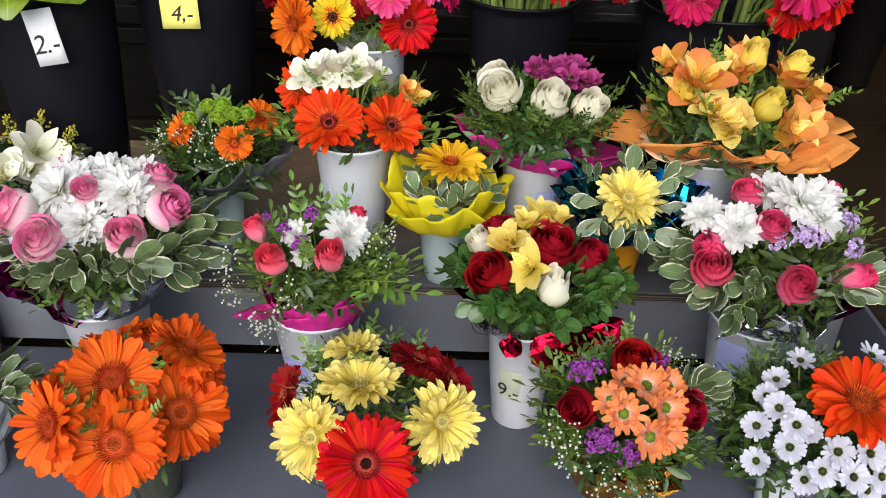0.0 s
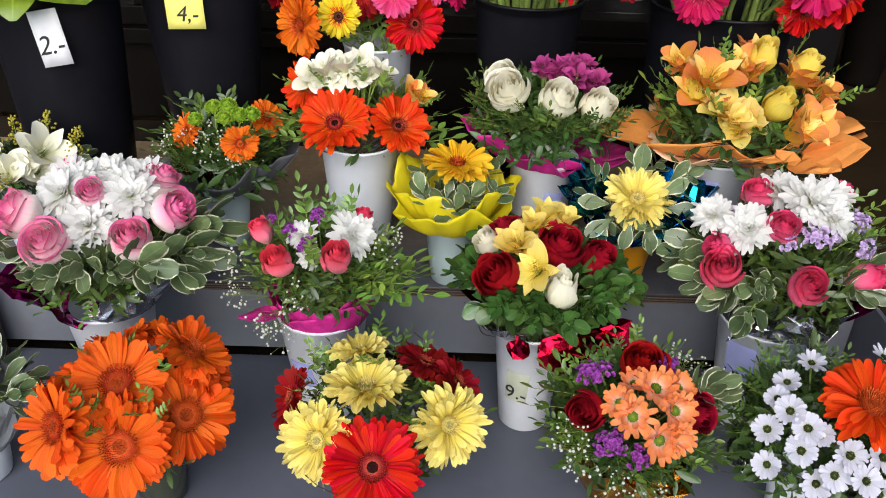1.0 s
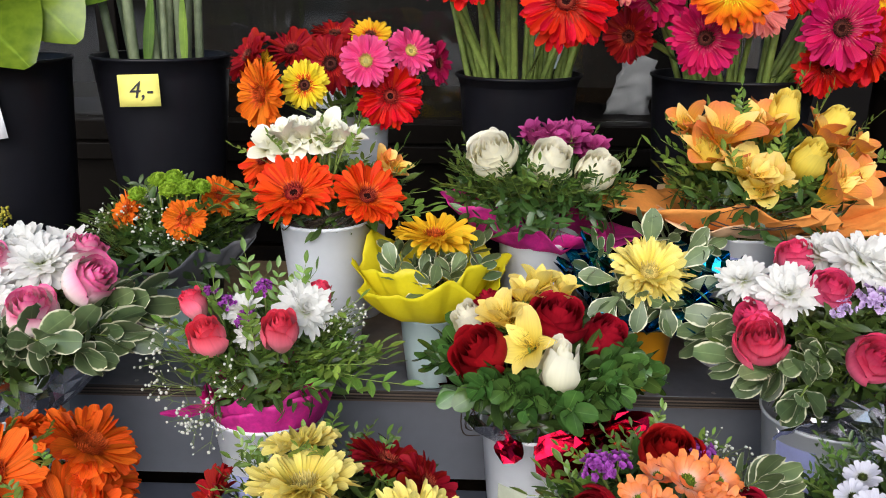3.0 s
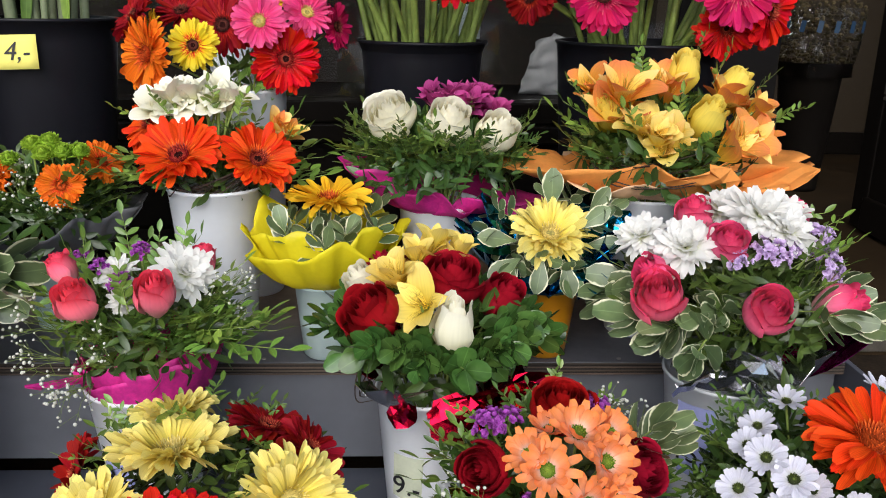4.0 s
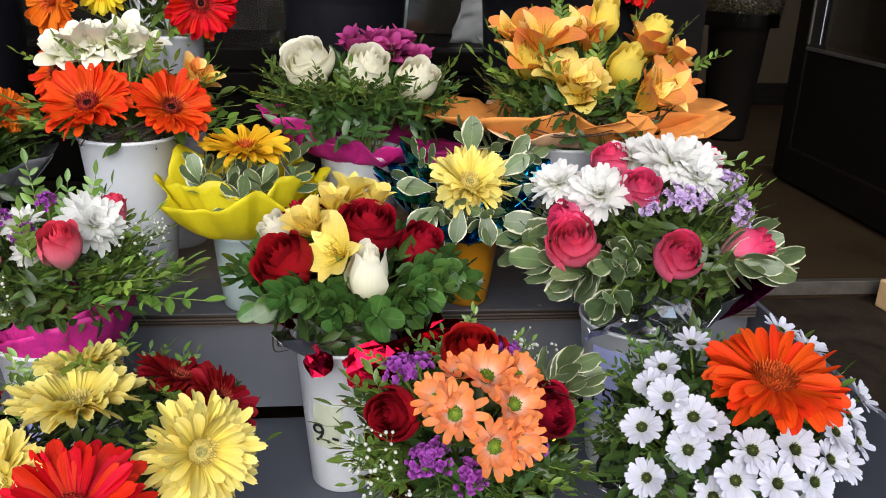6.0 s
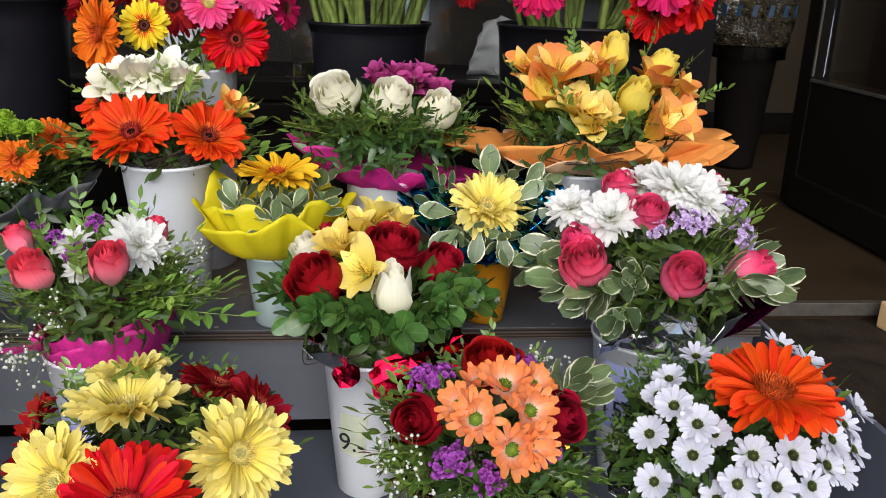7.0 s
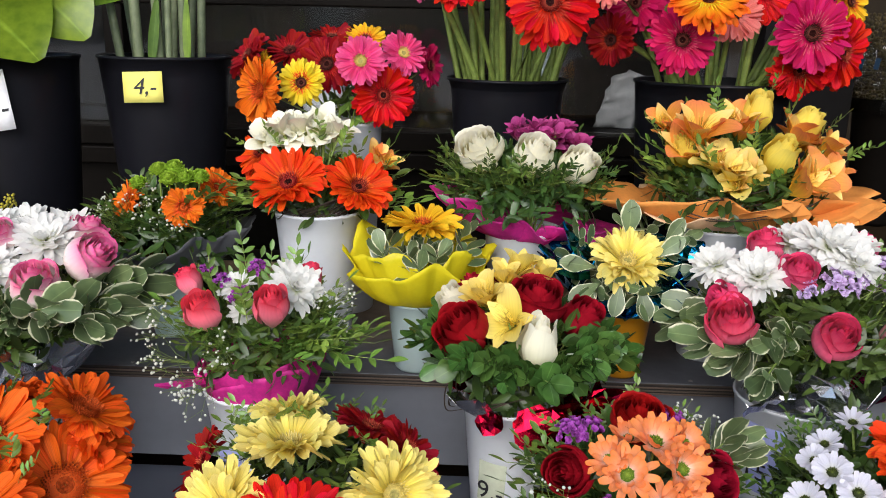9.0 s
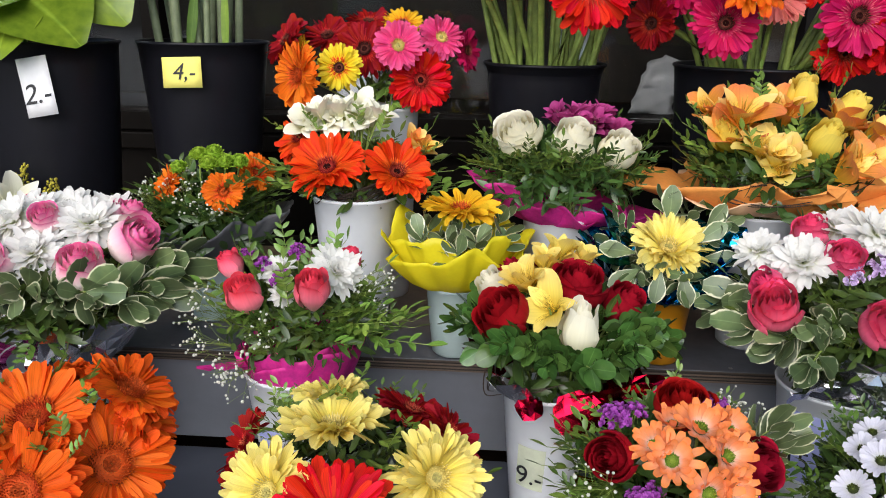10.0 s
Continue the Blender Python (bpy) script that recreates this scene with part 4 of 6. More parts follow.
slab("landing", (0.735, -0.6, -0.035), (3.2, 1.288, 0.140), STONE, "dark brown granular stone step beside the shelves", "step")
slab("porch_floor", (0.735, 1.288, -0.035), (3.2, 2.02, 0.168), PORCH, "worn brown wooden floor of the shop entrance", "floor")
slab("back_floor", (-3.0, 1.78, -0.035), (0.73, 1.93, 0.15), STONE, "dark paving strip below the shop window", "ground")
slab("threshold_strip", (0.735, 1.274, 0.150), (3.2, 1.2875, 0.1725), ALU, "worn aluminium edging strip of the entrance floor", "trim", bevel=0.001)
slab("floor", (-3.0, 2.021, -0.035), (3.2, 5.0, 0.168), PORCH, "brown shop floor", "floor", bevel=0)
slab("wall_back", (-3.0, 5.0, -0.035), (3.2, 5.15, 2.9), WALLDIM, "brown shop wall with window reflections painted as blotches", "wall", bevel=0)
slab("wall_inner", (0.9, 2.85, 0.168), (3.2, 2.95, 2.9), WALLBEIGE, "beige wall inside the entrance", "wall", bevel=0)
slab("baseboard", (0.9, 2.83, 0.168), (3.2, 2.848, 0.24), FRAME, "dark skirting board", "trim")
slab("wall_left", (-3.15, 1.95, -0.035), (-3.0, 5.15, 2.9), WALLDIM, "brown shop wall with window reflections painted as blotches", "wall", bevel=0)
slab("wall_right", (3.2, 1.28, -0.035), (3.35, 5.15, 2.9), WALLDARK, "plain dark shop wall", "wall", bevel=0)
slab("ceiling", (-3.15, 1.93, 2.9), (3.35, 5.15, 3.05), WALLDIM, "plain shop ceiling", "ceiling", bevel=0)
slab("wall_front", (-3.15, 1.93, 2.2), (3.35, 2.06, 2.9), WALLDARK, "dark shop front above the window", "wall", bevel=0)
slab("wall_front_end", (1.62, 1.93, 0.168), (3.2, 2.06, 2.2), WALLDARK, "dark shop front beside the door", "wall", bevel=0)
# never in view; added to cut light from above, leaving it frontal
slab("canopy", (-3.15, 0.1, 2.62), (3.35, 1.929, 2.72), WALLDARK, "unseen dark slab added overhead to block sky light", "canopy", bevel=0)
slab("door_jamb", (0.702, 1.93, 0.168), (0.905, 2.06, 2.2), GREYPANEL, "slate grey door jamb", "door frame")

win = thing("window_1", (0, 1.94, 0.15), "large shop window in dark metal frames", "window")
tagged(win, kind="structure")


def bar(name, a, b, mat, parent, bev=0.003):
    g = Geo()
    o = parent.location
    g.box([p - q for p, q in zip(a, o)], [p - q for p, q in zip(b, o)])
    return bevelled(part(name, g, [mat], parent, "", None, False), bev)


bar("base_panel", (-3.0, 1.95, 0.15), (0.70, 2.04, 0.345), FRAME, win)
bar("lower_ledge", (-3.0, 1.915, 0.347), (0.70, 2.04, 0.385), FRAME, win)
bar("bottom_rail", (-3.0, 1.935, 0.387), (0.70, 2.04, 0.432), FRAME, win)
bar("transom", (-3.0, 1.93, 0.70), (0.70, 2.04, 0.755), FRAME, win)
for x in (-2.0, -0.72, 0.09):
    bar("mullion", (x - 0.022, 1.938, 0.434), (x + 0.022, 2.035, 0.698), FRAME, win)
    bar("mullion", (x - 0.022, 1.938, 0.757), (x + 0.022, 2.035, 2.2), FRAME, win)
for x0, x1 in ((-2.98, -2.022), (-1.978, -0.742), (-0.698, 0.068), (0.112, 0.70)):
    for z0, z1 in ((0.434, 0.698), (0.757, 2.2)):
        p = bar("pane", (x0, 1.985, z0), (x1, 1.991, z1), glass_m, win, 0.0005)
        p.visible_shadow = False
bar("inner_sill", (-3.0, 2.042, 0.40), (0.68, 2.34, 0.43), GREYPANEL, win)

# the open door stands square to the shop front
door = tagged(thing("door_1", (1.11, 1.95, 0.172), "dark open shop door with a glass panel", "door"), kind="structure")
bar("hinge_stile", (1.11, 1.868, 0.176), (1.155, 1.925, 2.15), FRAME, door)
bar("lock_stile", (1.11, 1.02, 0.176), (1.155, 1.14, 2.15), FRAME, door)
bar("kick_panel", (1.112, 1.142, 0.176), (1.153, 1.866, 0.455), FRAME, door)
bar("kick_ledge", (1.098, 1.142, 0.178), (1.1115, 1.866, 0.25), FRAME, door)
bar("glazing_bead", (1.107, 1.142, 0.457), (1.1115, 1.866, 0.464), ALU, door, 0.001)
bar("glazing_bead", (1.107, 1.859, 0.469), (1.1115, 1.866, 2.03), ALU, door, 0.001)
bar("top_rail", (1.11, 1.142, 2.04), (1.155, 1.866, 2.15), FRAME, door)
bar("pane", (1.129, 1.142, 0.469), (1.135, 1.854, 2.03), glass_m, door, 0.0005)

# stepped display stand of film-faced plywood
TOP, EDGE = 0.172, 1.189
stand = thing("display_stand", (0, 1.2, -0.035), "stepped display stand of dark grey laminated plywood", "display stand")
bar("upper_board", (-1.05, EDGE + 0.0015, TOP - 0.0165), (0.725, 1.755, TOP), BOARD_BROWN_BACK, stand, 0.001)
for k in range(7):
    z0 = TOP - 0.0178 + 0.0024 * k
    bar("ply_layer", (-1.05, EDGE + 0.0004 * (k % 2) - 0.0004, z0), (0.725, EDGE + 0.0012, z0 + 0.0022), (PLY, GLUE)[k % 2], stand, 0.0002)
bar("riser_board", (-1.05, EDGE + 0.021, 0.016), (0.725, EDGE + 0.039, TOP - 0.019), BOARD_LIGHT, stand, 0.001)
bar("lower_board", (-1.05, 0.36, -0.018), (0.725, EDGE + 0.018, 0.0), BOARD, stand, 0.0015)
bar("side_panel", (-1.075, 0.36, -0.035), (-1.052, 1.755, TOP), BOARD, stand)
bar("side_panel", (0.7265, 0.36, -0.035), (0.7345, 1.755, TOP), BOARD, stand, 0.001)
bar("back_board", (-1.05, 1.735, -0.03), (0.725, 1.754, TOP - 0.018), BOARD, stand)
for y in (0.40, 1.30):
    bar("batten", (-1.05, y, -0.035), (0.725, y + 0.06, -0.0185), WOOD, stand)
bar("end_post", (-0.845, EDGE - 0.045, 0.0015), (-0.785, EDGE - 0.0025, 0.155), POST, stand, 0.002)
for x in (-0.91, -0.415, -0.077, 0.41, 0.69):
    g = Geo()
    g.lathe([(0.0034, 0.0), (0.0030, 0.0008), (0.0018, 0.0009), (0.0014, 0.0003), (0.0002, 0.0002)], (0, 0, 0), 10)
    part("screw", g, [STEEL], stand, "", Matrix.Translation(Vector((x, EDGE + 0.013, TOP)) - stand.location))

g = Geo()
g.box((0, 0, 0), (0.12, 0.03, 0.045))
wb = bevelled(part("wood_block", g, [WOOD], None, "", pose(0.952, 1.222, 0.1405, 0, 0, 8), False), 0.003)
tagged(wb, "pale wooden block lying on the stone step", "wood block")


# ---- black buckets ----
def bucket(at, z, r0, r1, h, label, flare=False):
    e = thing("flower_bucket", (at[0], at[1], z), label, "bucket", "black buckets")
    pr = [(0.0005, 0.005), (r0 - 0.006, 0.004), (r0, 0.0)]
    for k in range(1, 13):
        t = k / 12
        r = r0 + (r1 - r0) * t
        if flare:
            r = r0 + (r1 - 0.02 - r0) * t + 0.02 * max(0, (t - 0.72) / 0.28) ** 2
        pr.append((r, h * t - 0.006 * (k == 12)))
    pr += [(r1 + 0.003, h - 0.005), (r1 + 0.003, h - 0.001), (r1, h), (r1 - 0.003, h - 0.002), (r1 - 0.006, h - 0.03), (r0 - 0.002, 0.01), (0.0005, 0.01)]
    g = Geo()
    g.lathe(pr, (0, 0, 0), 64)
    part("bucket_body", g, [BLACK], e)
    w = Geo()
    w.lathe([(r1 - 0.022, h * 0.72), (0.0005, h * 0.72)], (0, 0, 0), 32)
    part("water_surface", w, [FRAME], e)
    return e


def paper_tag(parent, centre, w, h, lean, mat, text, size, label):
    """A flat price card fixed on a bucket's front; lean: its turn in its own plane."""
    g = Geo()
    rows = [[((j / 4 - 0.5) * w, (i / 3 - 0.5) * h, 0.0015) for j in range(5)] for i in range(4)]
    g.grid(rows, lambda i, j: (j / 4, i / 3))
    m = Matrix.Translation(Vector(centre) - parent.location) @ pose(0, 0, 0, 85, 0, 0) @ pose(0, 0, 0, 0, 0, lean)
    t = part("price_card", g, [mat], parent, label, m)
    so = t.modifiers.new("thickness", "SOLIDIFY")
    so.thickness = 0.0005
    c = bpy.data.curves.new("price_text", "FONT")
    c.body, c.size, c.extrude, c.align_x, c.align_y, c.shear = text, size, 0.0002, "CENTER", "CENTER", 0.25
    c.materials.append(INK)
    o = new("price_text", c)
    o.parent = t
    o.location = (-0.003 if h > w else 0.002, -0.012 if h > w else 0, 0.0025)


b2 = bucket((-0.70, 1.46), TOP, 0.086, 0.113, 0.434, "tall black plastic bucket with a white price card")
paper_tag(b2, (-0.662, 1.346, 0.538), 0.050, 0.092, 10, PAPER, "2.-", 0.044, "white price card with black handwriting")
b4 = bucket((-0.465, 1.555), TOP, 0.072, 0.112, 0.434, "tall black plastic bucket with a yellow price card")
paper_tag(b4, (-0.462, 1.4365, 0.558), 0.066, 0.050, 2, PAPER_YELLOW, "4,-", 0.038, "yellow price card with black handwriting")
bucket((0.14, 1.56), TOP, 0.074, 0.104, 0.408, "black flared bucket full of tall gerbera stems", True)
bucket((0.487, 1.53), TOP, 0.10, 0.128, 0.412, "wide black bucket full of fuchsia and red gerberas")


def tall_bunch(name, at, z, rim_r, rim_z, heads, extra, label):
    """Gerberas on long bare stems that lean out of a bucket."""
    e = thing(name, (at[0], at[1], z), label, "cut flowers")
    off = Vector((at[0], at[1], z))
    tops = []
    for x, y, zz, r, mats, d in heads:
        gerbera(e, facing(Vector((x, y, zz)) - off, d, rnd.uniform(0, 360)), r, mats, "", 6, 0.95)
        tops.append((Vector((x, y, zz)), Vector(d).normalized()))
    for _ in range(extra):
        a = rnd.uniform(0, 6.28)
        tops.append((Vector((at[0] + rnd.uniform(-1, 1) * rim_r * 1.7, at[1] + rnd.uniform(-0.9, 0.6) * rim_r, rim_z + rnd.uniform(0.2, 0.3))), Vector((0, -0.3, 1))))
    for p, d in tops:
        f = min(1.0, (rim_r - 0.012) / max(1e-6, Vector((p.x - at[0], p.y - at[1])).length)) * rnd.uniform(0.55, 0.97)
        edge = Vector((at[0] + (p.x - at[0]) * f, at[1] + (p.y - at[1]) * f, rim_z))
        foot = Vector((at[0] + rnd.uniform(-0.04, 0.04), at[1] + rnd.uniform(-0.04, 0.04), z + 0.012))
        g = Geo()
        r = rnd.uniform(0.0046, 0.0064)
        g.tube([foot - off, edge - off, edge.lerp(p, 0.55) - off + Vector((0, 0, 0.012)), p - 0.03 * d - off, p - 0.004 * d - off], r, r * 0.8, 7)
        part("stem", g, [STEM], e)
    return e


FRONT = (0, -0.95, 0.25)
RED_SET, FUCHSIA_SET = (G_RED, RING_RED, DISC_RED), (G_FUCHSIA, RING_WINE, DISC_DARK)
tall_bunch("gerbera_bunch", (0.14, 1.56), TOP, 0.104, 0.58, [
    (0.185, 1.30, 0.700, 0.067, RED_SET, (0.05, -0.9, 0.25)), (0.055, 1.36, 0.742, 0.058, RED_SET, (-0.2, -0.9, 0.35)),
    (0.115, 1.36, 0.765, 0.052, (G_FLAME, G_FLAME, DISC_DARK), (0, -0.9, 0.3)), (0.0, 1.40, 0.748, 0.050, (G_PINK, G_PINK, DISC_YELLOW), (-0.4, -0.8, 0.3)),
    (0.26, 1.42, 0.80, 0.055, RED_SET, FRONT), (0.15, 1.48, 0.83, 0.055, FUCHSIA_SET, FRONT), (0.06, 1.47, 0.81, 0.055, RED_SET, FRONT)], 28, "red and orange gerberas on long green stems in a bucket")
CORAL_SET = (G_CORAL, G_CORAL, DISC_DARK)
tall_bunch("gerbera_bunch", (0.487, 1.53), TOP, 0.127, 0.584, [
    (0.379, 1.314, 0.652, 0.050, FUCHSIA_SET, (-0.05, -0.95, 0.2)), (0.578, 1.358, 0.665, 0.060, FUCHSIA_SET, (0.1, -0.95, 0.15)),
    (0.640, 1.39, 0.638, 0.058, RED_SET, (0.65, -0.75, -0.1)), (0.406, 1.30, 0.712, 0.060, (G_FLAME, G_LEMON, DISC_DARK), (0, -0.75, 0.6)),
    (0.466, 1.37, 0.690, 0.045, CORAL_SET, (0.1, -0.85, 0.4)), (0.292, 1.40, 0.650, 0.042, (G_DARKRED, RING_RED, DISC_DARK), (-0.55, -0.8, -0.05)),
    (0.325, 1.40, 0.705, 0.048, FUCHSIA_SET, (-0.4, -0.8, 0.2)), (0.275, 1.34, 0.735, 0.042, CORAL_SET, (-0.3, -0.85, 0.3)), (0.520, 1.42, 0.722, 0.052, RED_SET, (0.1, -0.85, 0.4)),
    (0.575, 1.38, 0.612, 0.048, RED_SET, (0.1, -0.9, -0.35)), (0.60, 1.44, 0.735, 0.045, CORAL_SET, (0.35, -0.8, 0.3)), (0.665, 1.45, 0.715, 0.045, (G_GOLD, RING_RUST, DISC_DARK), (0.6, -0.7, 0.2)), (0.42, 1.45, 0.76, 0.05, FUCHSIA_SET, FRONT)], 18, "fuchsia, red and coral gerberas leaning out of a wide bucket")

# thick grey-green stems in the bucket with the yellow card
e = thing("leek_flower_stems", (-0.465, 1.555, TOP), "bundle of thick grey-green flower stems in a bucket", "cut flowers")
for i in range(13):
    a, q = 2.4 * i, 0.085 * math.sqrt((i + 0.5) / 13)
    x, y = q * math.cos(a), q * math.sin(a)
    g = Geo()
    r = rnd.uniform(0.0055, 0.009)
    g.tube([(0.6 * x, 0.6 * y, 0.012), (0.9 * x, 0.9 * y, 0.43), (1.15 * x + rnd.uniform(-0.01, 0.01), 1.1 * y, 0.62), (1.3 * x, 1.2 * y, 0.86)], r, r * 0.9, 9)
    part("stem", g, [STEM_GREY], e)
for i in range(2):
    g = Geo()
    g.strip(pose(rnd.uniform(-0.05, 0.06), -0.045, 0.40, 0, 0, 0) @ pose(0, 0, 0, rnd.uniform(60, 120), -84 + rnd.uniform(-8, 8), 0), 0.14, 0.018, LANCE, 0.1, 0.4, 6)
    part("sheath_leaf", g, [LEAF_LIGHT], e)

# broad lime leaves over the bucket with the white card
e = thing("anthurium_bunch", (-0.70, 1.46, TOP), "glossy lime-green heart-shaped anthuriums in a bucket", "cut flowers")
HEART = (0.55, 0.90, 1.0, 0.99, 0.92, 0.80, 0.63, 0.40, 0.10)
for p, d, n, k in (((-0.05, -0.05, 0.50), (0.75, -0.55, -0.15), (0.1, -0.6, 0.8), 0.20), ((0.035, -0.02, 0.53), (0.75, -0.45, -0.35), (0.3, -0.8, 0.5), 0.15), ((-0.04, -0.06, 0.49), (-0.55, -0.75, -0.1), (-0.1, -0.5, 0.85), 0.19), ((0.0, 0.0, 0.54), (0.2, -0.7, 0.3), (0.1, -0.6, 0.8), 0.17), ((-0.06, 0.02, 0.55), (-0.6, -0.5, 0.3), (-0.2, -0.6, 0.7), 0.17), ((0.04, 0.03, 0.52), (0.9, -0.1, 0.2), (0.2, -0.6, 0.7), 0.14), ((-0.02, -0.09, 0.455), (0.1, -0.95, -0.3), (0, -0.5, 0.85), 0.11)):
    g = Geo()
    p = (p[0] + 0.022, p[1], p[2] + 0.018)
    g.strip(leaf_pose(p, d, n), 0.95 * k, k * 1.0, HEART, -0.7, 0.16, 14)
    part("anthurium_leaf", g, [LEAF_LIME], e)
    g = Geo()
    x, y, z = p
    g.tube([(0.4 * x, 0.4 * y, 0.012), (0.6 * x, 0.6 * y, 0.40), (x, y, z)], 0.0035, 0.003, 6)
    part("stem", g, [LEAF_LIGHT], e)

# ---- back row on the upper board ----
WHITE_CUP = "white tapered plastic flower cup on the upper board"
c = flower_cup((-0.153, 1.318), TOP, 0.047, 0.068, 0.218, CUP_WHITE, WHITE_CUP, "white cups")
price_patch(c, 0.047, 0.068, 0.218, -112, 0.115, 0.04, 0.03, TAPE, "", 0, 0.06, "strip of mint tape")
b = Bouquet("flower_bouquet", (-0.155, 1.320), TOP + 0.01, 0.39, "orange gerberas and white lilies with green sprigs in a white cup", "bouquets")
S = (G_SCARLET, RING_RUST, DISC_RED)
b.gerbera((-0.185, 1.258, 0.438), 0.062, S, (-0.10, -0.60, 0.78), "bright scarlet-orange gerbera with a dark centre", 20)
b.gerbera((-0.085, 1.270, 0.432), 0.056, S, (0.34, -0.58, 0.74), "bright scarlet-orange gerbera with a dark centre", 20)
b.gerbera((-0.246, 1.345, 0.470), 0.048, S, (-0.6, -0.55, 0.5))
b.lilies((-0.186, 1.310, 0.516), 0.025, (A_WHITE, A_WHITE), "white alstroemeria bloom", 5)
b.lilies((-0.215, 1.315, 0.503), 0.024, (A_WHITE, A_WHITE), "white alstroemeria bloom", 4, (-0.3, -0.8, 0.5))
b.lilies((-0.168, 1.312, 0.516), 0.024, (A_WHITE, A_WHITE), "white alstroemeria bloom", 4, (0.0, -0.8, 0.5))
for p, d in (((-0.16, 1.30, 0.49), (0.1, -0.4, 0.9)), ((-0.20, 1.30, 0.48), (-0.4, -0.4, 0.8)), ((-0.115, 1.30, 0.48), (0.4, -0.4, 0.8)), ((-0.23, 1.31, 0.47), (-0.8, -0.2, 0.5)), ((-0.06, 1.30, 0.45), (0.7, -0.4, 0.5))):
    b.sprig("light", p, d, 0.6, rnd.uniform(-50, 50))
b.lilies((-0.128, 1.310, 0.508), 0.025, (A_WHITE, A_WHITE), "white alstroemeria bloom", 4)
b.lilies((-0.140, 1.295, 0.506), 0.021, (A_WHITE, A_WHITE), "white alstroemeria bloom", 2, (0.2, -0.7, 0.5))
b.lilies((-0.066, 1.330, 0.474), 0.026, (A_AMBER, A_ORANGE), "orange alstroemeria bloom", 3)
b.ring(["fine", "light", "light"], 30, 0.055, 0.408, -4, 30, (0.9, 1.35), (-40, 220))
b.ring(["fine", "light"], 5, 0.05, 0.405, -14, 4, (0.5, 0.8), (250, 335))
b.ring(["fine", "light"], 20, 0.06, 0.42, 15, 55, (0.8, 1.1), (-25, 205))
b.skirt(["light", "fine"], 12, 0.05, 0.402, (0.4, 0.6), 4, 30)
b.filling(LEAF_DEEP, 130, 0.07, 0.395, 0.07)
b.twigs(70, 0.062, 0.398, 0.05)

c = flower_cup((-0.135, 1.485), TOP, 0.045, 0.062, 0.335, CUP_WHITE, "tall white plastic vase behind the orange gerberas", "white cups")
b = Bouquet("flower_bouquet", (-0.125, 1.485), TOP + 0.01, 0.49, "mixed orange, yellow, pink and red gerberas in a tall white vase", "bouquets")
b.gerbera((-0.254, 1.385, 0.562), 0.056, (G_ORANGE2, RING_RUST, DISC_ORANGE), (-0.62, -0.75, 0.05), "orange gerbera")
b.gerbera((-0.191, 1.395, 0.574), 0.038, (G_LEMON, RING_RUST, DISC_DARK), (-0.05, -0.95, 0.2), "yellow gerbera with a dark centre")
b.gerbera((-0.066, 1.435, 0.554), 0.052, (G_RED, RING_RED, DISC_RED), (0.2, -0.95, 0.15), "red gerbera with a dark centre")
b.gerbera((-0.100, 1.420, 0.608), 0.042, (G_PINK, G_PINK, DISC_YELLOW), (0.0, -0.93, 0.3), "hot pink gerbera with a yellow centre")
b.gerbera((-0.036, 1.460, 0.620), 0.040, (G_PINK, G_PINK, DISC_YELLOW), (0.4, -0.75, 0.5), "hot pink gerbera with a yellow centre")
D = (G_DARKRED, RING_RED, DISC_DARK)
b.gerbera((-0.226, 1.480, 0.618), 0.046, D, (-0.1, -0.5, 0.8))
b.gerbera((-0.160, 1.455, 0.600), 0.050, D, (-0.05, -0.85, 0.35))
b.gerbera((-0.285, 1.440, 0.612), 0.044, D, (-0.7, -0.5, 0.5))
b.gerbera((-0.165, 1.530, 0.640), 0.042, D, (0, -0.4, 0.9))
b.gerbera((-0.105, 1.520, 0.640), 0.036, (G_GOLD, RING_RUST, DISC_DARK), (0.1, -0.5, 0.8))
b.gerbera((0.005, 1.49, 0.60), 0.036, (G_FUCHSIA, RING_WINE, DISC_DARK), (0.8, -0.4, 0.1))
b.gerbera((-0.265, 1.45, 0.585), 0.036, (G_GOLD, RING_RUST, DISC_DARK), (-0.8, -0.4, 0.2))
b.filling(LEAF_LIGHT, 40, 0.05, 0.50, 0.06)

c = flower_cup((0.163, 1.32), TOP, 0.042, 0.059, 0.196, CUP_WHITE, WHITE_CUP, "white cups")
price_patch(c, 0.042, 0.059, 0.196, -72, 0.13, 0.036, 0.036, PAPER_BLUE, "", 0, -0.08, "lilac paper sticker")
b = Bouquet("flower_bouquet", (0.163, 1.32), TOP + 0.01, 0.37, "cream roses and purple lilies in green foliage with fuchsia paper", "bouquets")
for p, r, d, o in (((0.092, 1.290, 0.494), 0.037, (-0.25, -0.6, 0.75), 0.68), ((0.172, 1.268, 0.490), 0.036, (0.2, -0.5, 0.85), 0.45), ((0.240, 1.283, 0.472), 0.034, (0.4, -0.5, 0.8), 0.38), ((0.085, 1.355, 0.492), 0.030, (-0.4, -0.4, 0.8), 0.8)):
    b.rose(p, r, R_WHITE, d, "cream-white rose", o)
for p in ((0.158, 1.335, 0.512), (0.205, 1.322, 0.508), (0.240, 1.335, 0.492), (0.215, 1.36, 0.512), (0.185, 1.33, 0.515)):
    b.lilies(p, 0.019, (A_PURPLE, A_PURPLE), "purple alstroemeria bloom", 5, (0.0, -0.3, 0.9))
b.ring(["deep", "fine", "fine"], 74, 0.075, 0.436, 2, 34, (0.65, 0.95), zspread=0.02)
b.ring(["fine", "deep"], 64, 0.105, 0.448, 15, 60, (0.5, 0.78))
b.skirt(["deep", "fine"], 36, 0.075, 0.418, (0.45, 0.65), 4, 28)
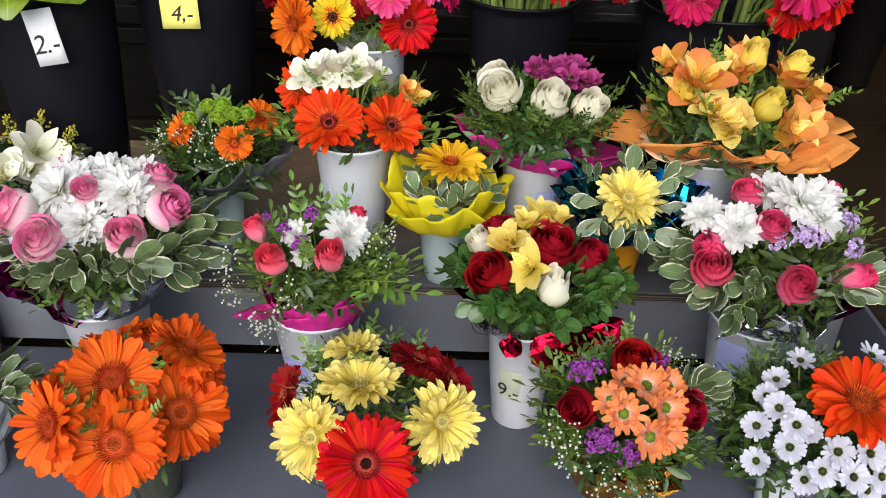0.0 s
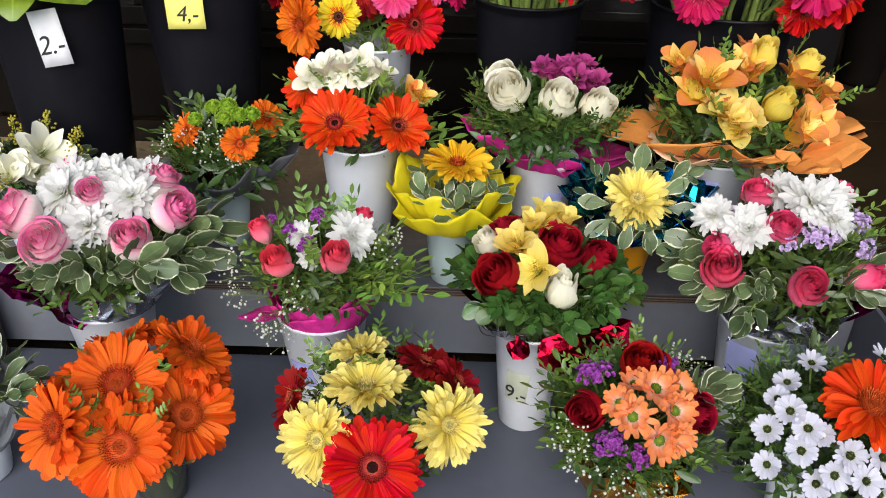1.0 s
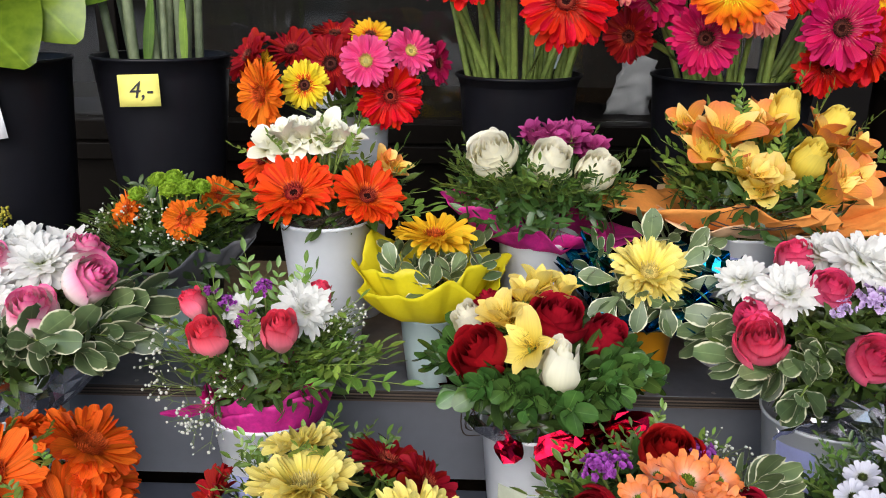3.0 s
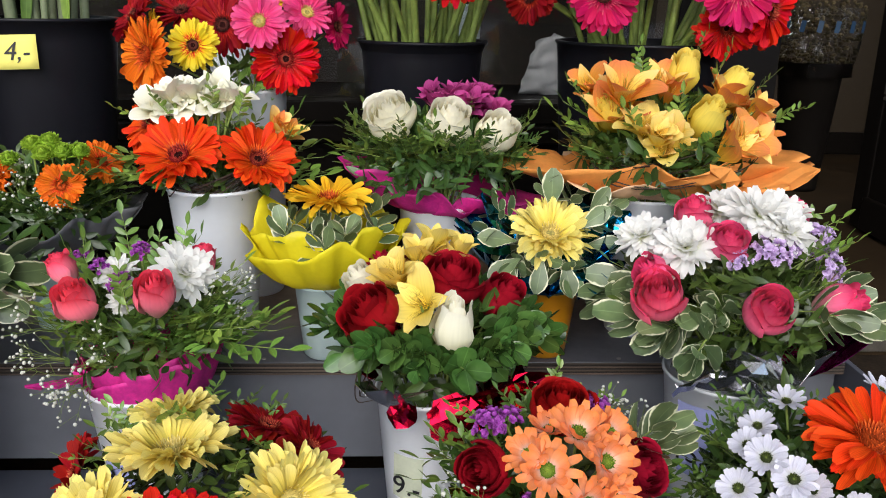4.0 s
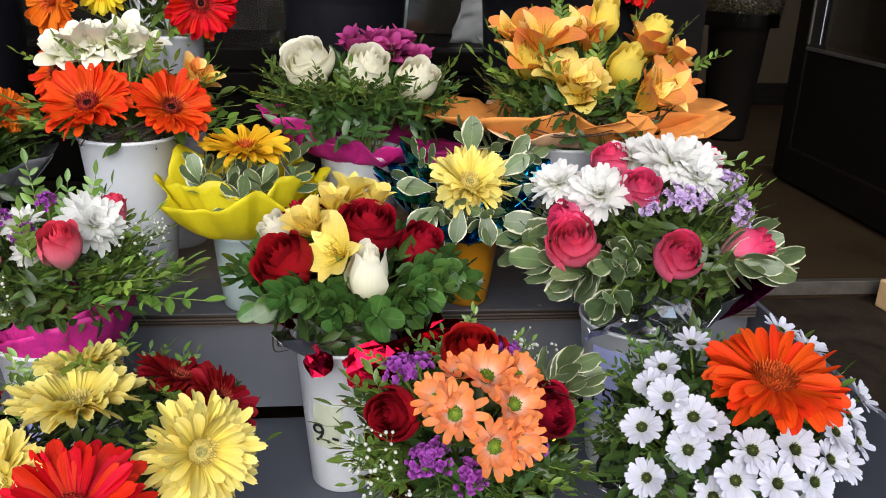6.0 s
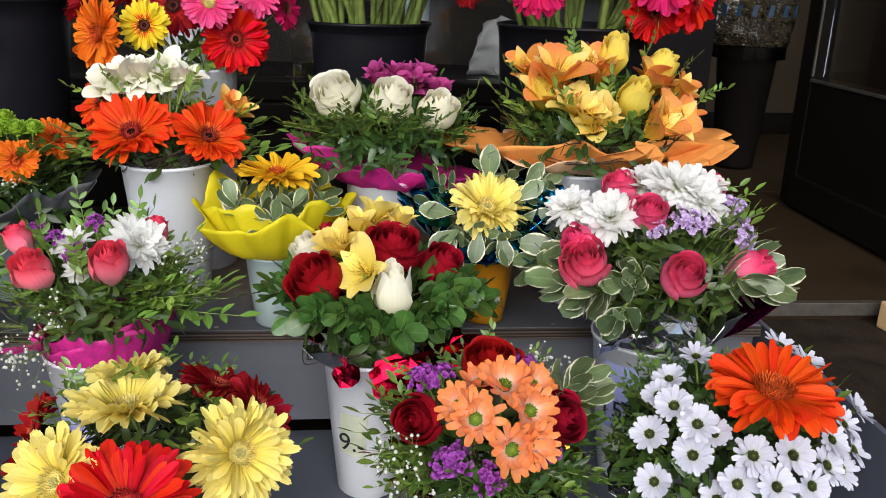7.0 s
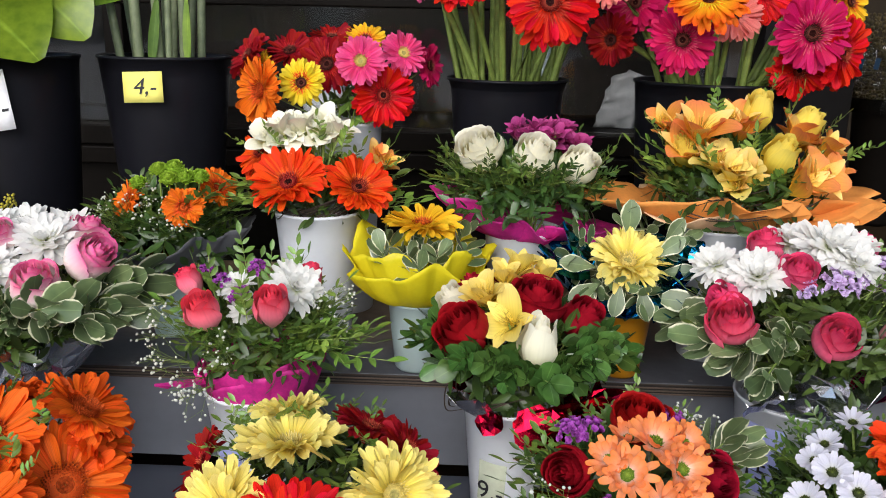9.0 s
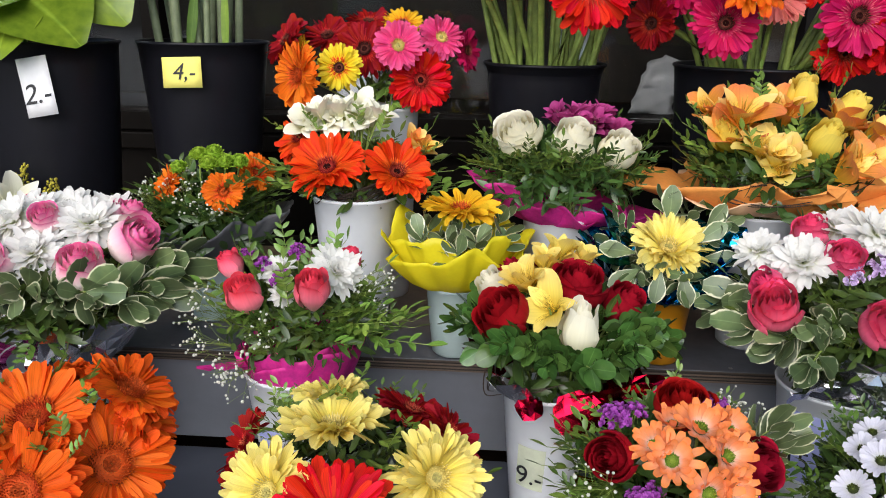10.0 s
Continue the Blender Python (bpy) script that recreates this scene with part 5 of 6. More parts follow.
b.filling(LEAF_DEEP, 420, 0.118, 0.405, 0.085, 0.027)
b.wrap("tissue_wrap", TISSUE_FUCHSIA, 0.056, 0.128, 0.358, 0.392, 0.006, 4, 190, (-0.030, 0.006), jag=0.2, waves=7, front=0.44, label="spotted fuchsia tissue paper")
b.wrap("tissue_wrap", TISSUE_FUCHSIA, 0.055, 0.106, 0.360, 0.386, 0.007, 4, 330, (-0.012, 0.0), jag=0.2, waves=6, front=0.30)

c = flower_cup((0.457, 1.312), TOP, 0.042, 0.057, 0.210, CUP_WHITE, WHITE_CUP, "white cups")
price_patch(c, 0.042, 0.057, 0.210, -112, 0.165, 0.034, 0.036, PAPER_BLUE, "", 0, -0.05, "lilac paper sticker")
b = Bouquet("flower_bouquet", (0.475, 1.312), TOP + 0.01, 0.385, "orange and yellow lilies with yellow roses in orange paper", "bouquets")
for p, r in (((0.408, 1.280, 0.524), 0.040), ((0.474, 1.300, 0.532), 0.031), ((0.556, 1.240, 0.474), 0.038), ((0.605, 1.300, 0.500), 0.028), ((0.560, 1.320, 0.530), 0.037), ((0.390, 1.330, 0.528), 0.032), ((0.60, 1.27, 0.475), 0.028), ((0.50, 1.36, 0.545), 0.030)):
    b.lilies(p, r, (A_ORANGE, A_AMBER), "orange streaked alstroemeria bloom", 3)
for p, r in (((0.428, 1.240, 0.490), 0.032), ((0.464, 1.230, 0.480), 0.029), ((0.452, 1.222, 0.462), 0.026)):
    b.lilies(p, r, (A_PLAIN, A_AMBER), "pale amber alstroemeria bloom", 3)
b.rose((0.501, 1.315, 0.556), 0.030, R_YELLOW, (0, -0.35, 0.95), "yellow rose", 0.15, 2)
b.rose((0.513, 1.240, 0.502), 0.031, R_YELLOW, (0.25, -0.55, 0.8), "yellow rose", 0.2, 3)
b.rose((0.575, 1.325, 0.535), 0.030, R_YELLOW, (0.4, -0.35, 0.85), "yellow rose", 0.2, 3)
b.rose((0.395, 1.305, 0.498), 0.032, R_YELLOW, (-0.5, -0.5, 0.7), "yellow rose", 0.3, 3)
b.ring(["fine", "fine", "light"], 56, 0.07, 0.435, 8, 40, (0.7, 0.98), zspread=0.02)
b.ring(["light", "fine"], 26, 0.08, 0.46, 30, 75, (0.75, 1.0))
b.skirt(["fine", "deep"], 40, 0.085, 0.425, (0.45, 0.7), 12, 38)
for p, d in (((0.44, 1.29, 0.53), (-0.2, -0.3, 1)), ((0.425, 1.31, 0.535), (0.1, -0.2, 1)), ((0.54, 1.31, 0.54), (0.2, -0.3, 1)), ((0.53, 1.25, 0.49), (0.4, -0.6, 0.7)), ((0.485, 1.255, 0.50), (-0.1, -0.6, 0.8)), ((0.37, 1.28, 0.47), (-0.8, -0.4, 0.4)), ((0.62, 1.29, 0.48), (0.8, -0.3, 0.5)), ((0.58, 1.29, 0.52), (0.5, -0.4, 0.8)), ((0.365, 1.31, 0.50), (-0.6, -0.1, 0.8)), ((0.52, 1.34, 0.56), (0.3, 0.0, 0.9)), ((0.50, 1.225, 0.46), (0.1, -0.8, 0.5)), ((0.53, 1.22, 0.45), (0.3, -0.9, 0.3))):
    if b.clear(p, Vector(d).normalized(), 0.06):
        b.sprig(rnd.choice(["light", "fine"]), p, d, 0.62, rnd.uniform(-50, 50))
b.filling(LEAF_DEEP, 300, 0.125, 0.40, 0.12)
b.twigs(30, 0.10, 0.43, 0.04)
b.wrap("tissue_wrap", TISSUE_ORANGE, 0.056, 0.195, 0.388, 0.432, 0.007, 4, 5, (0.004, -0.004), jag=0.16, waves=5, front=0.48, label="orange tissue paper")
b.wrap("tissue_wrap", TISSUE_PEACH, 0.058, 0.160, 0.384, 0.408, 0.006, 4, 40, (0.0, 0.0), jag=0.25, waves=6, front=0.40, label="peach tissue paper")
for p, d, k, w in (((0.50, 1.23, 0.402), (0.0, -0.75, 0.5), 0.066, 0.10), ((0.555, 1.245, 0.402), (0.6, -0.75, 0.12), 0.085, 0.09), ((0.58, 1.27, 0.412), (0.95, -0.3, 0.12), 0.10, 0.10)):
    b.tongue("paper_corner", TISSUE_ORANGE, p, d, k, w, 0.1, rnd.uniform(-15, 15))

c = flower_cup((-0.396, 1.33), TOP, 0.031, 0.042, 0.112, CUP_AQUA, "small pale aqua plastic cup on the upper board", "aqua cups")
b = Bouquet("flower_bouquet", (-0.388, 1.33), TOP + 0.01, 0.285, "small orange gerberas, green pompons and gypsophila in grey paper", "bouquets")
S = (G_ORANGE2, RING_RUST, DISC_ORANGE)
b.gerbera((-0.343, 1.258, 0.398), 0.032, S, (0.12, -0.88, 0.35), "small light-orange gerbera")
b.gerbera((-0.442, 1.298, 0.400), 0.032, S, (-0.55, -0.6, 0.5))
b.gerbera((-0.312, 1.325, 0.416), 0.034, S, (0.6, -0.5, 0.6))
for p, r in (((-0.390, 1.292, 0.448), 0.0145), ((-0.365, 1.290, 0.452), 0.015), ((-0.345, 1.278, 0.440), 0.0155), ((-0.368, 1.270, 0.438), 0.0145), ((-0.420, 1.285, 0.428), 0.014), ((-0.325, 1.285, 0.440), 0.0145)):
    b.put("green_pompon", pompon(r), [C_GREEN], p, None, "green pompon chrysanthemum")
for i in range(6):
    b.gyps((-0.405 + rnd.uniform(-0.045, 0.03), 1.30 + rnd.uniform(-0.03, 0.03), 0.335), (rnd.uniform(-0.7, 0.7), rnd.uniform(-0.9, 0.1), rnd.uniform(0.5, 1.1)), 0.080, 0.040, 11)
b.ring(["fine", "deep"], 20, 0.06, 0.365, 5, 45, (0.85, 1.15), (60, 250))
b.ring(["fine", "light"], 10, 0.06, 0.37, 5, 40, (0.85, 1.1), (-80, 30))
b.ring(["deep", "fine"], 46, 0.05, 0.345, 8, 45, (0.65, 0.95), zspread=0.02)
b.skirt(["deep"], 20, 0.05, 0.345, (0.45, 0.65), 10, 35)
b.filling(LEAF_DEEP, 240, 0.09, 0.31, 0.10)
b.wrap("paper_wrap", TISSUE_GREY, 0.041, 0.112, 0.283, 0.338, 0.006, 4, 10, (0.015, 0.008), jag=0.15, waves=5, front=0.2, label="grey paper collar")
b.wrap("foil_wrap", FOIL_GOLD, 0.042, 0.10, 0.285, 0.340, 0.006, 0, 0, (-0.01, 0), (120, 230), 0.15, label="gold foil", foil=True)

# ---- front of the upper board ----
c = flower_cup((0.008, 1.226), TOP, 0.033, 0.044, 0.108, CUP_AQUA, "small pale aqua plastic cup near the board's front edge", "aqua cups")
b = Bouquet("flower_bouquet", (0.010, 1.222), TOP + 0.01, 0.28, "golden gerbera with variegated leaves wrapped in yellow paper", "bouquets")
b.gerbera((0.014, 1.222, 0.390), 0.058, (G_GOLD, G_GOLD, DISC_ORANGE), (0.03, -0.05, 1.0), "golden-yellow gerbera")
for p, d in (((0.0, 1.175, 0.318), (-0.1, -0.5, 0.9)), ((0.035, 1.178, 0.322), (0.25, -0.5, 0.85)), ((-0.03, 1.18, 0.325), (-0.45, -0.4, 0.8)), ((0.065, 1.19, 0.33), (0.6, -0.3, 0.8)), ((-0.03, 1.23, 0.335), (-0.6, 0.2, 0.8)), ((0.06, 1.24, 0.34), (0.6, 0.3, 0.7)), ((0.02, 1.26, 0.34), (0, 0.6, 0.8)), ((0.012, 1.165, 0.312), (0.05, -0.75, 0.7))):
    b.sprig("small_pitto", Vector(p) + Vector((0, 0.010, 0.004)), Vector(d) + Vector((0, 0, 0.6)), 0.9, rnd.uniform(0, 360))
b.filling(LEAF_VAR, 50, 0.036, 0.315, 0.045, 0.03, 0.5)
b.wrap("paper_wrap", TISSUE_YELLOW, 0.044, 0.106, 0.280, 0.340, 0.013, 0, 0, (0, -0.002), jag=0.2, waves=4, front=0.06, label="ruffled yellow paper")
b.wrap("paper_wrap", TISSUE_YELLOW, 0.043, 0.098, 0.286, 0.358, 0.013, 0, 0, (0, 0.006), jag=0.14, waves=4, front=0.3)

c = flower_cup((0.309, 1.228), TOP, 0.029, 0.043, 0.106, CUP_AMBER, "small amber-orange plastic cup near the board's front edge")
b = Bouquet("flower_bouquet", (0.306, 1.215), TOP + 0.01, 0.285, "pale yellow gerbera with variegated leaves in shiny blue foil", "bouquets")
b.gerbera((0.303, 1.192, 0.352), 0.060, (G_YELLOW, G_YELLOW, DISC_YELLOW), (0.0, -0.50, 0.86), "pale yellow gerbera", 18)
for p, d, k in (((0.30, 1.20, 0.362), (0.05, 0.1, 1), 1.1), ((0.345, 1.185, 0.335), (0.8, -0.3, 0.5), 1.1), ((0.25, 1.18, 0.325), (-0.8, -0.4, 0.3), 1.1), ((0.27, 1.165, 0.302), (-0.4, -0.7, -0.1), 1.1), ((0.315, 1.155, 0.298), (0.15, -0.8, -0.1), 1.1), ((0.345, 1.18, 0.31), (0.7, -0.5, 0.1), 1.0), ((0.26, 1.20, 0.34), (-0.7, 0, 0.6), 1.0), ((0.33, 1.22, 0.35), (0.5, 0.3, 0.8), 1.0), ((0.29, 1.15, 0.31), (0, -1, 0.2), 0.9), ((0.36, 1.20, 0.35), (0.9, -0.1, 0.5), 1.0)):
    b.sprig("small_pitto", Vector(p) + Vector((0, 0.030, 0.016)), d, 0.8 * k, rnd.uniform(0, 360))
for p, d, n, k in (((0.303, 1.195, 0.362), (0.02, -0.05, 1), (0, -1, 0.1), 0.058), ((0.335, 1.17, 0.345), (0.8, -0.1, 0.6), (0.2, -0.9, 0.4), 0.05), ((0.345, 1.165, 0.325), (0.9, -0.3, 0.15), (0.2, -0.8, 0.6), 0.05), ((0.255, 1.165, 0.33), (-0.9, -0.2, 0.2), (-0.2, -0.8, 0.6), 0.052), ((0.26, 1.15, 0.312), (-0.75, -0.4, -0.3), (-0.2, -0.8, 0.6), 0.052), ((0.285, 1.135, 0.318), (-0.15, -0.4, -0.8), (0, -1, 0.2), 0.048), ((0.312, 1.135, 0.315), (0.2, -0.4, -0.8), (0.1, -1, 0.2), 0.05), ((0.335, 1.145, 0.312), (0.6, -0.3, -0.6), (0.2, -0.9, 0.3), 0.048), ((0.352, 1.19, 0.36), (0.6, 0.0, 0.8), (0.2, -0.9, 0.3), 0.045)):
    g = Geo()
    g.strip(leaf_pose(Vector(p) + Vector((0.003, 0.020, 0.016)) - b.off, d, n), k, k * 0.52, OBOVATE, -0.25, 0.15, 7)
    part("variegated_leaf", g, [LEAF_VAR], b.e)
b.filling(LEAF_VAR, 40, 0.045, 0.30, 0.05, 0.034, 0.5)
b.wrap("foil_wrap", FOIL_BLUE, 0.042, 0.088, 0.275, 0.325, 0.010, 4, 45, (0, 0.02), jag=0.25, label="shiny blue foil", foil=True)
for p, d, k, w in (((0.34, 1.185, 0.315), (0.75, -0.5, 0.45), 0.075, 0.07), ((0.352, 1.185, 0.338), (0.62, -0.55, -0.75), 0.082, 0.075), ((0.375, 1.20, 0.352), (0.8, -0.45, -0.2), 0.06, 0.06), ((0.36, 1.21, 0.33), (0.85, 0.1, 0.6), 0.07, 0.06), ((0.25, 1.20, 0.330), (-0.85, -0.15, 0.30), 0.085, 0.06), ((0.26, 1.22, 0.345), (-0.75, 0.2, 0.6), 0.07, 0.05), ((0.35, 1.165, 0.30), (0.45, -0.7, -0.5), 0.05, 0.05)):
    b.tongue("foil_corner", FOIL_BLUE, p, d, k, w, 0.2, rnd.uniform(-50, 50))
b.wrap("foil_wrap", FOIL_BLUE, 0.040, 0.115, 0.28, 0.360, 0.016, 0, 0, (0, 0.0), (-58, 50), 0.4, 6, foil=True)
b.wrap("foil_wrap", FOIL_BLUE, 0.040, 0.118, 0.28, 0.362, 0.014, 0, 0, (0, 0.0), (120, 200), 0.4, 6, foil=True)

c = flower_cup((-0.735, 1.29), TOP, 0.04, 0.055, 0.13, CUP_WHITE, "white plastic cup at the end of the upper board", "white cups")
b = Bouquet("flower_bouquet", (-0.735, 1.29), TOP + 0.01, 0.30, "white lilies and yellow goldenrod with green leaves", "bouquets")
for p, r in (((-0.700, 1.285, 0.362), 0.038), ((-0.728, 1.255, 0.340), 0.036), ((-0.69, 1.27, 0.335), 0.034), ((-0.75, 1.24, 0.33), 0.036), ((-0.78, 1.27, 0.36), 0.036)):
    b.lilies(p, r, (A_WHITE, A_WHITE), "white lily bloom", 2)
for p, d in (((-0.74, 1.31, 0.345), (0, 0, 1)), ((-0.65, 1.30, 0.335), (0.3, 0, 0.9)), ((-0.76, 1.27, 0.345), (-0.3, -0.2, 0.9)), ((-0.73, 1.24, 0.31), (0, -0.6, 0.6)), ((-0.70, 1.32, 0.35), (0.2, 0.1, 1))):
    b.put("goldenrod_spray", goldenrod(0.07), [GOLDENROD, STEM], p, d, "yellow goldenrod")
b.ring(["pitto", "fine"], 26, 0.05, 0.31, 0, 40, (0.7, 1.0))
b.filling(LEAF_DEEP, 140, 0.085, 0.30, 0.06)

# ---- middle row on the lower board ----
BIG_CUP = "large white tapered plastic flower cup on the lower board"
c = flower_cup((-0.535, 1.09), 0.0, 0.046, 0.071, 0.204, CUP_WHITE, BIG_CUP, "white cups")
b = Bouquet("flower_bouquet", (-0.525, 1.09), 0.01, 0.195, "blush roses and white chrysanthemums with variegated leaves in foil", "bouquets")
for p, r, d, o in (((-0.572, 1.012, 0.350), 0.036, (-0.15, -0.6, 0.8), 0.8), ((-0.454, 1.026, 0.350), 0.035, (0.12, -0.35, 0.9), 0.5), ((-0.622, 1.050, 0.375), 0.036, (-0.7, -0.5, 0.5), 0.7), ((-0.402, 1.075, 0.374), 0.037, (0.75, -0.35, 0.55), 0.4), ((-0.520, 1.075, 0.398), 0.024, (0, -0.6, 0.8), 0.5), ((-0.585, 1.16, 0.385), 0.03, (-0.4, 0.2, 0.9), 0.6), ((-0.44, 1.15, 0.385), 0.03, (0.4, 0.1, 0.9), 0.6)):
    b.rose(p, r, R_BLUSH, d, "blush-pink rose with a cream base", o)
for p, r in (((-0.566, 1.085, 0.388), 0.046), ((-0.519, 1.140, 0.392), 0.045), ((-0.466, 1.085, 0.388), 0.044), ((-0.520, 1.045, 0.358), 0.044), ((-0.576, 1.140, 0.388), 0.042), ((-0.49, 1.115, 0.394), 0.034), ((-0.55, 1.115, 0.394), 0.036), ((-0.47, 1.145, 0.388), 0.040)):
    b.chrys(p, r)
b.ring(["pitto"], 26, 0.068, 0.306, -3, 18, (0.85, 1.1), zspread=0.012)
b.ring(["pitto"], 5, 0.11, 0.305, -5, 20, (1.2, 1.35), (-50, 15))
b.ring(["fine", "light"], 4, 0.075, 0.262, -40, -10, (0.6, 0.85), (240, 290))
b.ring(["fine", "deep"], 30, 0.075, 0.275, -4, 15, (0.7, 1.0), zspread=0.01)
b.ring(["pitto", "fine"], 16, 0.10, 0.30, 10, 40, (0.8, 1.0))
b.skirt(["fine", "deep"], 36, 0.07, 0.268, (0.4, 0.6), 4, 26)
b.filling(LEAF_DEEP, 280, 0.11, 0.268, 0.10)
b.neck(LEAF_DEEP, 0.045, 0.215, 0.268, 160)
b.wrap("foil_wrap", FOIL_SILVER, 0.069, 0.098, 0.200, 0.256, 0.010, 0, 20, (0, 0.0), (-100, 40), 0.2, label="crumpled silver foil", foil=True)
b.wrap("foil_wrap", FOIL_MAGENTA, 0.070, 0.150, 0.200, 0.248, 0.010, 4, 10, (0, 0.01), (170, 258), 0.2, label="magenta foil", foil=True)

c = flower_cup((-0.192, 1.078), 0.0, 0.045, 0.072, 0.206, CUP_WHITE, BIG_CUP, "white cups")
price_patch(c, 0.045, 0.072, 0.206, -118, 0.11, 0.04, 0.05, PAPER_BLUE, "9.-", 0.04, 0.15, "lilac price sticker with black handwriting")
b = Bouquet("flower_bouquet", (-0.188, 1.078), 0.01, 0.195, "coral rosebuds, white chrysanthemum and gypsophila in fuchsia paper", "bouquets")
for p, r, d in (((-0.157, 1.020, 0.334), 0.028, (0.1, -0.40, 0.9)), ((-0.243, 1.017, 0.326), 0.028, (-0.1, -0.45, 0.85)), ((-0.276, 1.070, 0.346), 0.021, (-0.4, -0.1, 0.95)), ((-0.13, 1.12, 0.34), 0.022, (0.2, 0.1, 0.95))):
    b.rose(p, r, R_CORAL, d, "coral-pink rosebud", 0.3, 4)
b.chrys((-0.140, 1.075, 0.338), 0.040, (0.45, -0.6, 0.65))
b.chrys((-0.215, 1.072, 0.338), 0.026, (-0.1, -0.5, 0.85))
b.chrys((-0.20, 1.045, 0.315), 0.020, (0, -0.7, 0.7))
for p in ((-0.235, 1.07, 0.345), (-0.205, 1.05, 0.335), (-0.195, 1.10, 0.355), (-0.26, 1.09, 0.35)):
    b.statice(p, 0.013, S_PURPLE, "purple statice")
for p, d in (((-0.27, 1.05, 0.24), (-0.8, -0.5, 0.3)), ((-0.25, 1.03, 0.23), (-0.4, -0.9, 0.15)), ((-0.28, 1.06, 0.27), (-0.8, -0.2, 0.6)), ((-0.23, 1.01, 0.23), (-0.2, -0.9, 0.0)), ((-0.13, 1.08, 0.28), (0.8, 0.1, 0.6)), ((-0.12, 1.10, 0.29), (0.6, 0.3, 0.7)), ((-0.21, 1.02, 0.25), (-0.1, -0.7, 0.5))):
    b.gyps(p, d, 0.060, 0.038, 9)
b.ring(["light"], 20, 0.06, 0.31, 35, 80, (0.6, 0.9))
b.ring(["light", "fine"], 44, 0.055, 0.280, 6, 36, (0.7, 1.0), zspread=0.015)
b.ring(["light"], 12, 0.06, 0.268, -2, 16, (1.05, 1.3), (-50, 20))
b.skirt(["light", "fine"], 30, 0.07, 0.272, (0.45, 0.65), 6, 28)
b.neck(LEAF, 0.046, 0.215, 0.262, 130)
b.filling(LEAF_DEEP, 240, 0.095, 0.248, 0.075, 0.026, 0.3)
b.wrap("tissue_wrap", TISSUE_FUCHSIA, 0.064, 0.088, 0.192, 0.242, 0.004, 0, 0, (0.018, 0.006), jag=0.15, waves=4, front=0.14, label="bright fuchsia paper")
b.wrap("tissue_wrap", TISSUE_FUCHSIA, 0.062, 0.080, 0.194, 0.250, 0.006, 0, 0, (0.014, 0.004), jag=0.2, waves=5, front=0.10)
b.tongue("paper_corner", TISSUE_FUCHSIA, (-0.242, 1.050, 0.214), (-0.85, -0.40, 0.20), 0.075, 0.075, -0.1, 20)

c = flower_cup((0.138, 1.066), 0.0, 0.041, 0.058, 0.20, CUP_WHITE, BIG_CUP, "white cups")
price_patch(c, 0.041, 0.058, 0.20, -114, 0.10, 0.038, 0.062, PAPER_CREAM, "9.-", 0.036, -0.08, "faded price sticker with black handwriting")
b = Bouquet("flower_bouquet", (0.148, 1.070), 0.01, 0.19, "dark red roses, yellow lilies and round green leaves in red foil", "bouquets")
b.rose((0.075, 1.020, 0.312), 0.037, R_RED, (-0.45, -0.45, 0.75), "deep red rose", 0.55)
b.rose((0.168, 1.067, 0.338), 0.038, R_RED, (0.15, -0.35, 0.92), "deep red rose", 0.7)
b.rose((0.231, 1.080, 0.310), 0.032, R_RED, (0.45, -0.4, 0.8), "deep red rose", 0.5)
b.rose((0.09, 1.115, 0.33), 0.034, R_RED, (-0.4, 0.1, 0.9), "deep red rose", 0.8)
b.rose((0.167, 0.998, 0.306), 0.035, R_WHITE, (0.08, -0.25, 0.95), "cream-white rosebud", 0.05, 1)
b.rose((0.062, 1.095, 0.322), 0.026, R_WHITE, (-0.5, -0.3, 0.8), "cream-white rosebud", 0.3, 4)
b.lilies((0.130, 1.018, 0.322), 0.034, (A_PLAIN, A_YELLOW), "yellow streaked alstroemeria bloom", 1, (0.0, -0.85, 0.5))
b.lilies((0.140, 1.100, 0.362), 0.024, (A_PLAIN, A_YELLOW), "yellow streaked alstroemeria bloom", 4)
b.lilies((0.180, 1.105, 0.362), 0.022, (A_PLAIN, A_YELLOW), "yellow streaked alstroemeria bloom", 2)
b.lilies((0.108, 1.058, 0.343), 0.027, (A_PLAIN, A_YELLOW), "yellow streaked alstroemeria bloom", 3)
b.ring(["round"], 34, 0.082, 0.274, -2, 24, (0.75, 1.0), zspread=0.016)
b.ring(["round"], 8, 0.09, 0.275, 0, 20, (0.7, 0.95), (-70, 10))
b.ring(["round"], 10, 0.085, 0.270, 0, 20, (0.8, 1.0), (-150, -30))
b.skirt(["round"], 24, 0.085, 0.264, (0.65, 0.85), 0, 22)
b.neck(LEAF_DEEP, 0.044, 0.20, 0.245, 160)
b.filling(LEAF_ROUND, 80, 0.095, 0.256, 0.075, 0.036, 0.74)
b.wrap("foil_wrap", FOIL_RED, 0.058, 0.118, 0.195, 0.230, 0.010, 4, 60, (0.0, 0.012), (-95, 170), jag=0.3, waves=4, label="crumpled red foil", foil=True)
for p, d, k, w in (((0.160, 1.00, 0.218), (0.35, -0.60, -0.80), 0.060, 0.062), ((0.195, 1.005, 0.218), (0.60, -0.5, -0.65), 0.062, 0.062), ((0.235, 1.02, 0.22), (0.8, -0.5, -0.1), 0.06, 0.07), ((0.12, 1.00, 0.208), (-0.5, -0.7, -0.3), 0.03, 0.04)):
    b.tongue("foil_corner", FOIL_RED, p, d, k, w, -0.3, rnd.uniform(-40, 40))
b.wrap("foil_wrap", FOIL_RED, 0.056, 0.110, 0.190, 0.200, 0.012, 3, -40, (-0.012, 0.02), (-85, 20), 0.3, 5, foil=True)
